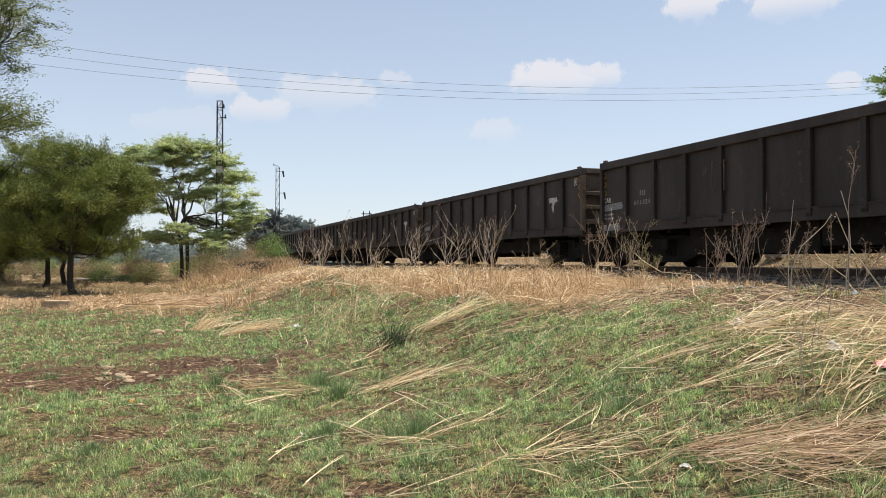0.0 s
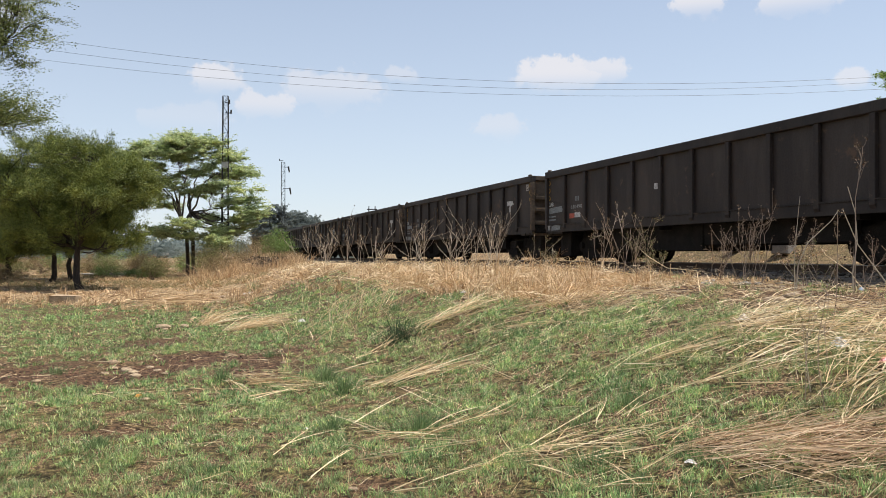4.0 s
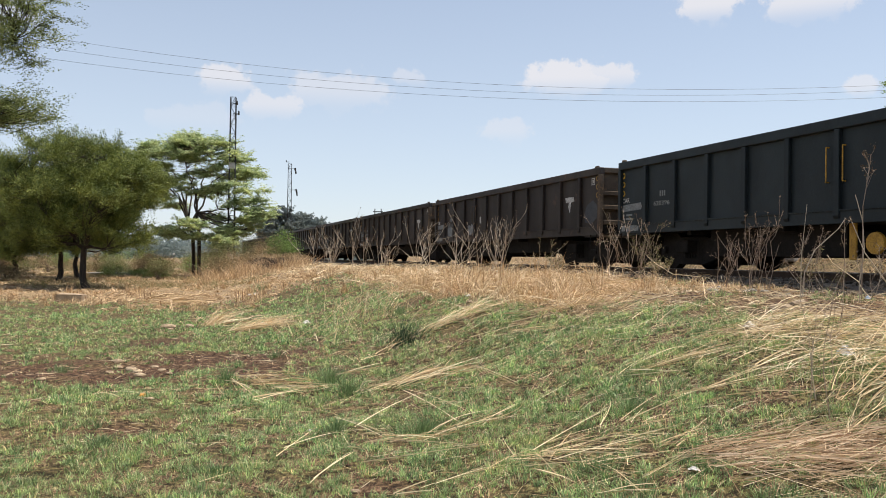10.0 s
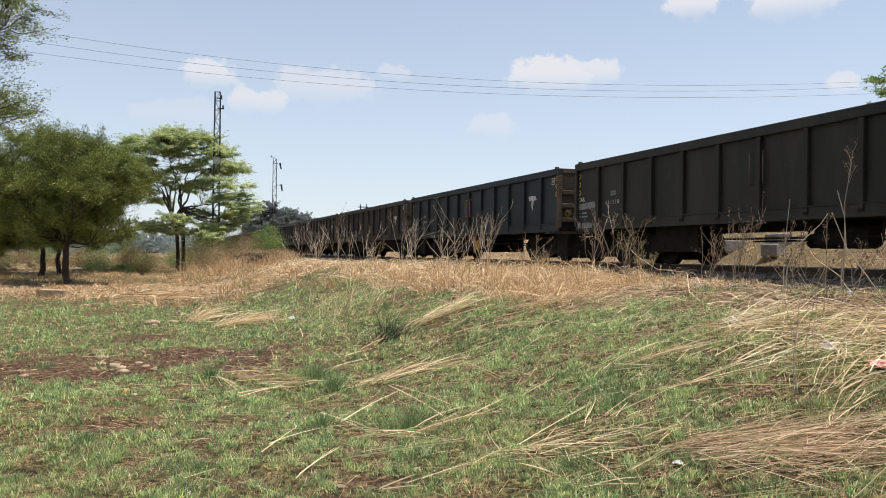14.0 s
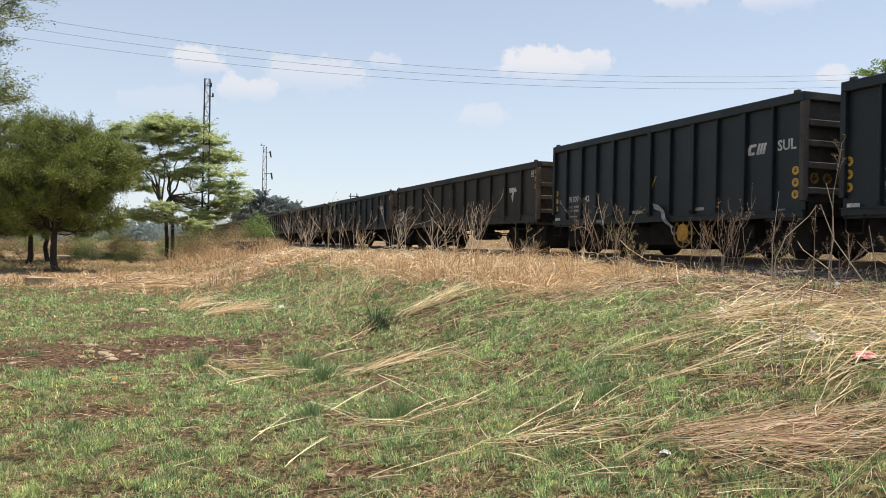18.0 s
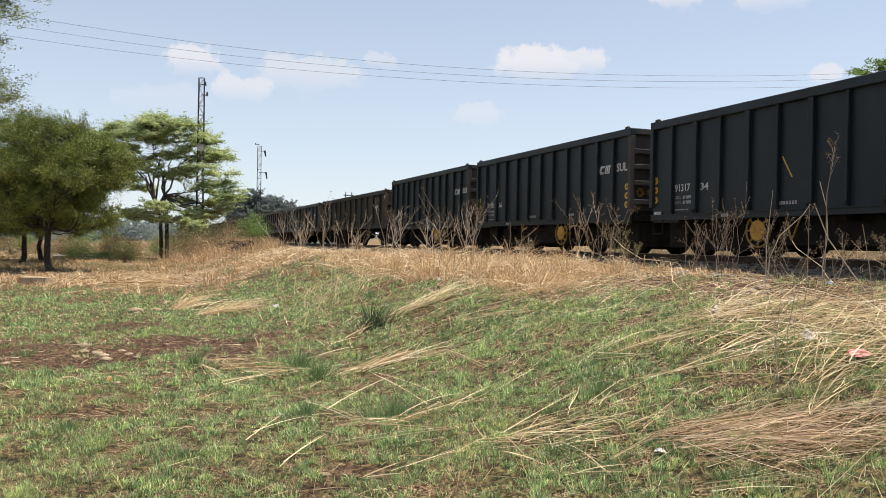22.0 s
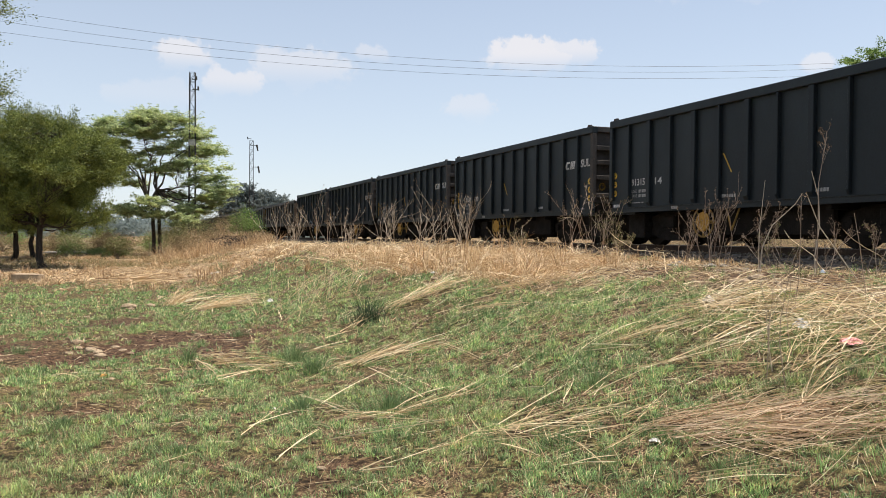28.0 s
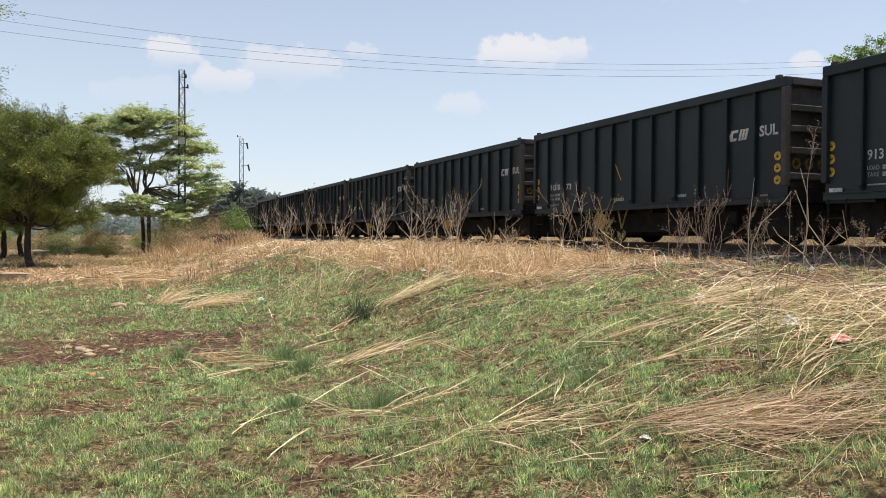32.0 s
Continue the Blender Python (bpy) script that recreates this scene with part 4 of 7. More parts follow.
def green_grass():
    """Short turf: small tufts with earth between them, and a thin cover of single blades."""
    rng = np.random.default_rng(11)

    def cover(x, y):
        n1 = np.sin(1.9 * x + 0.7 * y + .4) * np.sin(1.6 * y - 1.1 * x) + 0.6 * np.sin(4.7 * x + 1.3) * np.sin(4.3 * y + 2.1 * x)
        n2 = np.sin(.55 * x + .9 * y + 1.1) * np.sin(.75 * y - .4 * x + .3)
        lat = x * CT + y * ST
        lawn = .50 * sm(-.6, 1.4, x) * (1 - sm(4.0, 5.0, lat)) * (.5 + .5 * sm(5.2, 6.6, y)) + .3 * sm(11.5, 13, y) * (1 - sm(-2, 0, x)) + .36 * (1 - sm(5.4, 7.4, y))
        v = .6 * value_noise(x, y, 4.3) + .4 * value_noise(x, y, 9.5, 1)
        clump = sm(.34, .55, v)
        c = np.clip(0.72 + 0.34 * n1 + .2 * n2 + lawn, 0.10, 1) * (1 - dry_zone(x, y)) ** 1.5 * (1 - 0.95 * np.clip(soil_zone(x, y) * 1.3, 0, 1))
        return v, c * np.clip(.08 + .92 * clump + .5 * lawn, 0, 1)

    x, y = scatter(rng, 165000, -16, 7.5, 1.5, 28, 5.6)
    n1, c = cover(x, y)
    k = rng.uniform(size=len(x)) < c
    x, y, n1 = x[k], y[k], n1[k]
    rad = rng.uniform(.018, .085, len(x)) * (1 + .5 * (rng.uniform(size=len(x)) < .1))
    high = rng.uniform(0.45, 1.15, len(x)) * (0.55 + 0.85 * n1) * (.55 + 6.0 * rad)
    per = (8 + 250 * rad * np.clip(8 / np.hypot(x, y), .5, 1.3)).astype(int)
    x2, y2 = scatter(rng, 280000, -16, 7.5, 1.5, 28, 5.6)
    m1, c2 = cover(x2, y2)
    k = rng.uniform(size=len(x2)) < c2 * .8
    x2, y2 = x2[k], y2[k]
    idx = np.repeat(np.arange(len(x) + len(x2)), np.concatenate([per, np.full(len(x2), 2)]))
    x, y = np.concatenate([x, x2]), np.concatenate([y, y2])
    rad, high = np.concatenate([rad, np.full(len(x2), .03)])[idx], np.concatenate([high, np.full(len(x2), .5)])[idx]
    n = len(idx)
    far = np.clip(np.hypot(x, y) / 8.0, 0.62, 2.6)[idx]
    a0, q = rng.uniform(0, 6.28, n), np.abs(rng.normal(0, .55, n))
    px, py = x[idx] + np.cos(a0) * q * rad, y[idx] + np.sin(a0) * q * rad
    h = high * (1.1 - .35 * np.clip(q, 0, 1.6)) * rng.uniform(.026, .085, n) * (.80 + .20 * far)
    az, lean = a0 + rng.normal(0, .7, n), rng.uniform(0.2, 1.5, n) * (.55 + .7 * q)
    base = np.stack([px, py, ground_z(px, py) - 0.004], 1)
    tip = base + np.stack([np.cos(az) * lean * h, np.sin(az) * lean * h, h * (1.1 - .3 * np.clip(lean, 0, 1.5))], 1)
    bend = np.stack([np.zeros(n), np.zeros(n), h * .22], 1)
    v, f = strips(base, tip, rng.uniform(0.0033, 0.0063, n) * far, bend, rng, 2, .6)
    ob = mesh_part("short_grass", array_mesh("short_grass", v, f), M_GRASS)
    tagged(ob, "short green grazed grass on the field", "grass", kind="stuff")


def fallen_straw():
    """Single dry stalks lying about on the turf."""
    rng = np.random.default_rng(12)
    x, y = scatter(rng, 110000, -14, 8, -6, 26, 6.0)
    lat = x * CT + y * ST
    n1 = np.sin(0.9 * x - 0.5 * y) * np.sin(0.8 * y + 1.0)
    k = rng.uniform(size=len(x)) < np.clip(0.24 + 0.2 * n1 + 0.75 * sm(2.2, 4.0, lat) * sm(-2.0, 2.0, x), 0.05, 1) * (1 - .6 * sm(5.4, 6.2, lat))
    x, y = x[k], y[k]
    n = len(x)
    az = rng.normal(0.4, 1.0, n) + np.where(rng.uniform(size=n) < .5, math.pi, 0)
    ln = rng.uniform(0.04, 0.50, n) * rng.uniform(.3, 1, n)
    ln = np.where(rng.uniform(size=n) < .07 * sm(-2, 0, x), rng.uniform(.35, .95, n), ln)
    tx, ty = x + np.cos(az) * ln, y + np.sin(az) * ln
    base = np.stack([x, y, ground_z(x, y) + rng.uniform(.005, .03, n)], 1)
    tip = np.stack([tx, ty, ground_z(tx, ty) + rng.uniform(.01, .06, n)], 1)
    bend = rng.normal(0, .012, (n, 3)) + np.array([0, 0, .015])
    far = np.clip(np.hypot(x, y) / 8.0, 0.7, 2.0)
    v, f = strips(base, tip, rng.uniform(.0022, .0045, n) * far, bend * .3, rng, 2, .5)
    tagged(mesh_part("fallen_straw", array_mesh("fallen_straw", v, f), M_STRAW), "scattered dry straw stalks on the turf", "straw", kind="stuff")


def straw_heap(x, y, az, length, n, spread=0.14, lift=0.06, seed=1, fan=0.32, material=None, width=(.004, .008)):
    """Flattened dry stalks that lie together, roots at (x, y), fanning out towards az degrees."""
    rng = np.random.default_rng(seed)
    n = max(6, int(n * .75))
    u = rng.uniform(size=n)
    a = radians(az) + rng.normal(0, 1, n) * np.where(u < .6, fan * .8, np.where(u < .93, fan * 1.7, 3.0))
    px, py = x + rng.normal(0, spread, n), y + rng.normal(0, spread, n)
    px, py = px + np.cos(radians(az)) * length * .35 * rng.uniform(0, 1, n), py + np.sin(radians(az)) * length * .35 * rng.uniform(0, 1, n)
    ln = length * rng.uniform(.2, 1.0, n) * np.where(u < .93, 1, .45)
    tx, ty = px + np.cos(a) * ln, py + np.sin(a) * ln
    base = np.stack([px, py, ground_z(px, py) + rng.uniform(0, .03, n)], 1)
    tip = np.stack([tx, ty, ground_z(tx, ty) + np.abs(rng.normal(0.02, lift * .6, n))], 1)
    mx, my = px + .55 * (tx - px), py + .55 * (ty - py)
    mid = base + .55 * (tip - base)
    bend = np.stack([rng.normal(0, .022 * length, n), rng.normal(0, .022 * length, n), np.maximum(0, ground_z(mx, my) - mid[:, 2]) + np.abs(rng.normal(lift * .7, lift * .5, n))], 1)
    v, f = strips(base, tip, rng.uniform(*width, n), bend * .55, rng, 4, .4)
    ob = mesh_part("straw_heap", array_mesh("straw_heap", v, f), material or M_STRAW)
    return tagged(ob, "flattened heap of pale dry grass stalks on the turf", "dry grass", "heaps of flattened straw", "stuff")


def straw_bundle(x0, y0, x1, y1, n, spread=.06, lift=.04, seed=1, flare=1.0, stray=.12, material=None, width=(.004, .008)):
    """Stalks that lie side by side from one place to another on the turf, opening out by flare towards the far end, a few of them astray."""
    rng = np.random.default_rng(seed)
    p, q = np.array([x0, y0]), np.array([x1, y1])
    d = q - p
    L = np.linalg.norm(d)
    side = np.array([-d[1], d[0]]) / L
    if n > 20:
        n, spread, stray = int(n * .55), spread * 1.35, stray + .22
    t0 = rng.uniform(-.08, .70, n)
    t1 = np.minimum(t0 + rng.uniform(.3, .95, n), rng.uniform(.85, 1.12, n))
    if n < 5:
        t0, t1, stray = rng.uniform(-.03, .08, n), rng.uniform(.92, 1.04, n), 0
    off = rng.normal(0, spread, n)
    o0 = off * (.45 + flare * .5 * t0) + rng.normal(0, .6 * spread, n)
    o1 = off * (.45 + flare * .6 * t1) + rng.normal(0, 1.1 * spread, n)
    a, b = p + t0[:, None] * d + o0[:, None] * side, p + t1[:, None] * d + o1[:, None] * side
    lost = rng.uniform(size=n) < stray
    turn = rng.normal(0, .7, n)
    e = b - a
    e = np.stack([e[:, 0] * np.cos(turn) - e[:, 1] * np.sin(turn), e[:, 0] * np.sin(turn) + e[:, 1] * np.cos(turn)], 1) * .7
    b = np.where(lost[:, None], a + e, b)
    base = np.stack([a[:, 0], a[:, 1], ground_z(a[:, 0], a[:, 1]) + rng.uniform(.02, .02 + lift, n)], 1)
    tip = np.stack([b[:, 0], b[:, 1], ground_z(b[:, 0], b[:, 1]) + .015 + np.abs(rng.normal(.02, lift, n))], 1)
    m = (a + b) / 2
    rise = np.maximum(0, ground_z(m[:, 0], m[:, 1]) + .03 - (base[:, 2] + tip[:, 2]) / 2) + np.abs(rng.normal(.5 * lift, .5 * lift, n))
    bow = (.035 if n > 4 else .018) * L
    bend = np.stack([rng.normal(0, bow, n), rng.normal(0, bow, n), rise * (1 if n > 4 else .7)], 1)
    v, f = strips(base, tip, rng.uniform(*width, n), bend * .55, rng, 5, .4)
    ob = mesh_part("straw_heap", array_mesh("straw_heap", v, f), material or M_STRAW)
    return tagged(ob, "flattened heap of pale dry grass stalks on the turf", "dry grass", "heaps of flattened straw", "stuff")


def dry_belt():
    """Dry grass along the line and in the far field: bunches that stand, lean over and lie across each other."""
    rng = np.random.default_rng(13)
    m = 5200
    s, lat = 60 * rng.uniform(0, 1, m) ** 1.4, rng.uniform(4.2, 8.6, m)
    x, y = -s * ST + lat * CT, s * CT + lat * ST
    tall = sm(8.4, 10.2, s) * (1 - .78 * sm(22, 29, s))
    gap = .7 + .5 * np.sin(2.1 * s + 1.7 * lat) * np.sin(1.3 * s - 2.9 * lat + .5)
    keep = dry_zone(x, y) * gap * (1 - .6 * sm(21, 27, s)) * np.where(lat > 7.6, .06 + .25 * tall, np.where(lat > 6.6, .08 + .7 * tall, .25 + .75 * tall))
    k = rng.uniform(size=m) < np.where((s < 9) & (lat > 5.5), .25 * keep, keep)
    x, y, stand = x[k], y[k], tall[k]
    m2 = 7200
    x2, y2 = rng.uniform(-46, -2, m2), 19 + 57 * rng.uniform(0, 1, m2) ** 1.4
    l2 = x2 * CT + y2 * ST
    path = np.exp(-((y2 - 31.6) / .9) ** 2) * sm(-13, -11, x2)
    k = (rng.uniform(size=m2) < (1 - .95 * path) * dry_zone(x2, y2 + 3.5) * (.8 + .4 * np.sin(.8 * x2) * np.sin(.6 * y2 + .4 * x2))) & (l2 < 5.6)
    m3 = 900
    s3, l3 = rng.uniform(5, 50, m3), rng.uniform(13.8, 20, m3)
    x, y = np.concatenate([x, x2[k], -s3 * ST + l3 * CT]), np.concatenate([y, y2[k], s3 * CT + l3 * ST])
    field = np.concatenate([np.zeros(len(stand), bool), np.ones(k.sum(), bool), np.zeros(m3, bool)])
    stand = np.concatenate([stand, rng.uniform(.1, .8, k.sum()), np.full(m3, .6)])
    cl = len(x)
    d = np.hypot(x, y)
    per = np.where(d < 20, 46, 28)
    idx = np.repeat(np.arange(cl), per)
    n = len(idx)
    far = np.clip(d / 11.0, 0.8, 3.4)[idx]
    al, lt = -x * ST + y * CT, x * CT + y * ST
    low = (1.1 - .5 * sm(14, 19, al)) * (1 - .55 * sm(5.8, 6.7, lt))
    low = np.where(field, 1.0, low)
    low = np.where(field & (y > 29), .62, low)
    hc = (rng.uniform(.08, .52, cl) * (.40 + .60 * stand) * low)[idx]
    # nearly half of the bunches are laid flat, the others fan out from one root
    flat = (rng.uniform(size=cl) < .55 - .2 * stand)[idx]
    wide = rng.uniform(.03, .16, cl)[idx]
    px, py = x[idx] + rng.normal(0, 1, n) * wide, y[idx] + rng.normal(0, 1, n) * wide
    h = hc * rng.uniform(.35, 1.25, n)
    way = rng.uniform(0, 6.28, cl)[idx]
    az = np.where(flat, way + rng.normal(0, .45, n), rng.uniform(0, 6.28, n) * .5 + way)
    lean = np.where(flat, rng.uniform(1.2, 3.0, n), np.abs(rng.normal(.8, .7, n)))
    base = np.stack([px, py, ground_z(px, py) - .01], 1)
    up = np.where(flat, rng.uniform(.05, .35, n), 1 / np.sqrt(1 + .6 * lean ** 2))
    tip = base + np.stack([np.cos(az) * lean * h * .8, np.sin(az) * lean * h * .8, h * up], 1)
    bend = np.stack([-np.cos(az) * lean * h * .10, -np.sin(az) * lean * h * .10, h * np.where(flat, .26, .20)], 1)
    width = rng.uniform(.004, .012, n) * far
    for pick, mat, label in ((~field[idx], M_DRYGRASS, "tall dry straw-coloured grass beside the line"), (field[idx], M_FIELDGRASS, "rough brown dry grass under the trees")):
        v, f = strips(base[pick], tip[pick], width[pick], bend[pick], rng, 2, .35)
        tagged(mesh_part("dry_grass", array_mesh("dry_grass", v, f), mat), label, "dry grass", kind="stuff")


def soil_crumbs():
    """Clods and grit on the bare earth."""
    rng = np.random.default_rng(16)
    x, y = scatter(rng, 90000, -12, 7, 2.5, 20, 5.0)
    k = rng.uniform(size=len(x)) < np.clip(soil_zone(x, y), .06, 1) * .5
    x, y = x[k], y[k]
    n = len(x)
    r = rng.uniform(.004, .013, n) * (1 + .8 * (rng.uniform(size=n) < .08))
    form = np.array([(1, 0, 0), (-.5, .87, 0), (-.5, -.87, 0), (0, 0, .8), (0, 0, -.5)])
    faces = np.array([(0, 1, 3), (1, 2, 3), (2, 0, 3), (1, 0, 4), (2, 1, 4), (0, 2, 4)])
    v = form[None] * (1 + rng.uniform(-.4, .4, (n, 5, 3))) * r[:, None, None]
    v = v + np.stack([x, y, ground_z(x, y) + r * .3], 1)[:, None]
    ob = mesh_part("soil_crumbs", array_mesh("soil_crumbs", v.reshape(-1, 3), (faces[None] + 5 * np.arange(n)[:, None, None]).reshape(-1, 3)), M_CRUMB)
    tagged(ob, "crumbs of brown earth and grit on the field", "soil", kind="stuff")


def belt_straw():
    """Long loose stalks tangled over the dry belt."""
    rng = np.random.default_rng(14)
    n = 11000
    s, lat = 45 * rng.uniform(0, 1, n) ** 1.4, rng.uniform(4.2, 8.0, n)
    x, y = -s * ST + lat * CT, s * CT + lat * ST
    tall = sm(8.4, 10.2, s) * (1 - .78 * sm(22, 29, s))
    k = rng.uniform(size=n) < np.maximum(dry_zone(x, y), .30) * (.5 + .5 * np.sin(1.7 * s + 2.2 * lat) * np.sin(.9 * s - 1.4 * lat)) * np.where(lat > 6.6, .12 + .3 * tall, .4 + .6 * tall)
    x, y, s, tall = x[k], y[k], s[k], tall[k]
    n = len(x)
    far = np.clip(np.hypot(x, y) / 10.0, 0.7, 2.6)
    az, ln = rng.uniform(0, 6.28, n), rng.uniform(.15, .75, n)
    tx, ty = x + np.cos(az) * ln, y + np.sin(az) * ln
    top = .07 + .22 * tall
    base = np.stack([x, y, ground_z(x, y) + rng.uniform(0, 1, n) * top * .5], 1)
    tip = np.stack([tx, ty, ground_z(tx, ty) + rng.uniform(.05, 1.2, n) * top], 1)
    bend = rng.normal(0, .03, (n, 3)) + np.array([0, 0, .03])
    v, f = strips(base, tip, rng.uniform(.0035, .0095, n) * far, bend * 1.6, rng, 4, .4)
    tagged(mesh_part("tangled_straw", array_mesh("tangled_straw", v, f), M_STRAW), "tangled pale straw over the dry grass", "straw", kind="stuff")


def straw_mat():
    """Pale stalks trampled flat in a thick mat at the foot of the bank."""
    rng = np.random.default_rng(17)
    n = 3000
    s, lat = rng.uniform(3.0, 8.2, n), rng.normal(5.0, .45, n)
    wav = .5 + .5 * np.sin(1.9 * s + 2.6 * lat + .5) * np.sin(1.2 * s - 1.9 * lat)
    k = (rng.uniform(size=n) < (.2 + .8 * wav) * (1 - .9 * sm(4.8, 6.3, s)) * (.65 + .35 * sm(4.7, 5.3, lat))) & (lat < 6.1)
    s, lat = s[k], lat[k]
    n = len(s)
    x, y = -s * ST + lat * CT, s * CT + lat * ST
    az = np.where(rng.uniform(size=n) < .5, rng.normal(-.15, .45, n), rng.uniform(0, 6.28, n))
    ln = rng.uniform(.18, .85, n)
    x0, y0, x1, y1 = x - .5 * ln * np.cos(az), y - .5 * ln * np.sin(az), x + .5 * ln * np.cos(az), y + .5 * ln * np.sin(az)
    base = np.stack([x0, y0, ground_z(x0, y0) + rng.uniform(.01, .15, n)], 1)
    tip = np.stack([x1, y1, ground_z(x1, y1) + np.abs(rng.normal(.06, .09, n))], 1)
    v, f = strips(base, tip, rng.uniform(.003, .0075, n), rng.normal(0, .012, (n, 3)) + np.array([0, 0, .02]), rng, 3, .5)
    tagged(mesh_part("straw_mat", array_mesh("straw_mat", v, f), M_STRAW), "thick mat of pale flattened straw at the foot of the bank", "straw", kind="stuff")


def shoulder_straw():
    """Broken stalks and twigs strewn over the shoulder of the ballast."""
    rng = np.random.default_rng(15)
    n = 3200
    s, lat = 2 + 32 * rng.uniform(0, 1, n) ** 1.6, rng.uniform(5.2, 9.6, n)
    k = rng.uniform(size=n) < .35 + .65 * (np.sin(1.9 * s + 2.0 * lat) * np.sin(1.1 * s - 2.3 * lat) > 0)
    s, lat = s[k], lat[k]
    n = len(s)
    az, ln = rng.uniform(0, 6.28, n), rng.uniform(.06, .42, n)
    s2, l2 = s + np.cos(az) * ln, lat + np.sin(az) * ln

    def top(a, b):
        x, y = -a * ST + b * CT, a * CT + b * ST
        bed = np.interp(b - TRACK_LAT, (-3.3, -2.6, -1.75, 1.75), (1.02, 1.10, 1.215, 1.215))
        return np.stack([x, y, np.maximum(ground_z(x, y), np.where(b > 8.05, bed, 0)) + .02], 1)
    base, tip = top(s, lat), top(s2, l2) + np.stack([0 * s, 0 * s, np.abs(rng.normal(0, .05, n))], 1)
    v, f = strips(base, tip, rng.uniform(.004, .009, n) * np.clip(s / 9, .8, 2), rng.normal(0, .015, (n, 3)) + np.array([0, 0, .015]), rng, 2, .4)
    tagged(mesh_part("broken_stalks", array_mesh("broken_stalks", v, f), M_DRYGRASS), "broken brown stalks strewn beside the ballast", "straw", kind="stuff")


def slope_stalks():
    """Loose thin stalks that still stand or lean on the slope below the dry belt."""
    rng = np.random.default_rng(18)
    n = 260
    x, y = rng.normal(-1.7, .75, n), rng.normal(15.2, 1.6, n)
    h, az, lean = rng.uniform(.12, .62, n), rng.normal(.6, 1.3, n), np.abs(rng.normal(.9, .6, n))
    base = np.stack([x, y, ground_z(x, y) - .01], 1)
    tip = base + np.stack([np.cos(az) * lean * h, np.sin(az) * lean * h, h / np.sqrt(1 + .5 * lean ** 2)], 1)
    v, f = strips(base, tip, rng.uniform(.006, .012, n), np.stack([0 * h, 0 * h, h * .12], 1), rng, 3, .3)
    tagged(mesh_part("loose_stalks", array_mesh("loose_stalks", v, f), M_STRAW), "loose pale stalks leaning on the slope", "straw", kind="stuff")


def tuft(x, y, n, h, r, seed, material=None, label="green grass tuft on the turf"):
    rng = np.random.default_rng(seed)
    n = int(n * 1.3)
    az, q = rng.uniform(0, 6.28, n), np.abs(rng.normal(0, .55, n)) * r
    px, py = x + np.cos(az) * q, y + np.sin(az) * q
    hh = h * rng.uniform(.4, 1.1, n)
    lean = rng.uniform(.1, 1.3, n) * (0.4 + q / r)
    a2 = az + rng.normal(0, .5, n)
    base = np.stack([px, py, ground_z(px, py) - .01], 1)
    tip = base + np.stack([np.cos(a2) * lean * hh, np.sin(a2) * lean * hh, hh], 1)
    bend = np.stack([-np.cos(a2) * lean * hh * .2, -np.sin(a2) * lean * hh * .2, hh * .08], 1)
    v, f = strips(base, tip, rng.uniform(.0035, .007, n), bend, rng, 3, .6)
    ob = mesh_part("grass_tuft", array_mesh("grass_tuft", v, f), material or M_TUFT)
    return tagged(ob, label, "grass tuft", "grass tufts on the field", "stuff")


class Wood:
    """Tapered tubes gathered into one mesh."""

    def __init__(self):
        self.v, self.f = [], []

    def limb(self, pts, r0, r1, n=6):
        pts = [Vector(p) for p in pts]
        rings = []
        for k, p in enumerate(pts):
            d = (pts[min(k + 1, len(pts) - 1)] - pts[max(k - 1, 0)]).normalized()
            a = d.orthogonal().normalized()
            b = d.cross(a)
            r = r0 + (r1 - r0) * k / (len(pts) - 1)
            i = len(self.v)
            for j in range(n):
                q = 2 * math.pi * j / n
                c = p + a * (r * math.cos(q)) + b * (r * math.sin(q))
                self.v.append((c.x, c.y, c.z))
            rings.append(i)
        for i, k in zip(rings, rings[1:]):
            for j in range(n):
                self.f.append((i + j, i + (j + 1) % n, k + (j + 1) % n, k + j))

    def mesh(self, name):
        return array_mesh(name, np.array(self.v), np.array(self.f))


def crooked(p, q, rng, wob, n=5):
    p, q = np.array(p, float), np.array(q, float)
    L = np.linalg.norm(q - p)
    pts = [p + (q - p) * k / (n - 1) + (rng.normal(0, wob * L, 3) if 0 < k < n - 1 else 0) for k in range(n)]
    return [tuple(a) for a in pts]


def leaves(centres, per, sx, sz, size, rng, slim=0.35, droop=0.0, level=0.0, along=None):
    """Small pointed leaves scattered round twig ends."""
    c = np.repeat(np.asarray(centres, float), per, axis=0)
    n = len(c)
    p = c + rng.normal(0, 1, (n, 3)) * np.array([sx, sx, sz])
    d = rng.normal(0, 1, (n, 3)) * np.array([1, 1, .6]) + np.array([0, 0, -droop])
    if along is not None:
        d = .55 * d + np.repeat(along, per, axis=0)
    d /= np.linalg.norm(d, axis=1)[:, None]
    e = np.cross(d, rng.normal(0, 1, (n, 3)))
    e /= np.linalg.norm(e, axis=1)[:, None]
    if level:
        d[:, 2] *= 1 - level
        e[:, 2] *= 1 - level
    s = size * rng.uniform(.6, 1.3, (n, 1))
    v = np.stack([p - d * s * .5, p + e * s * slim * .5, p + d * s * .5, p - e * s * slim * .5], 1)
    return v.reshape(-1, 3), np.arange(4 * n).reshape(n, 4)


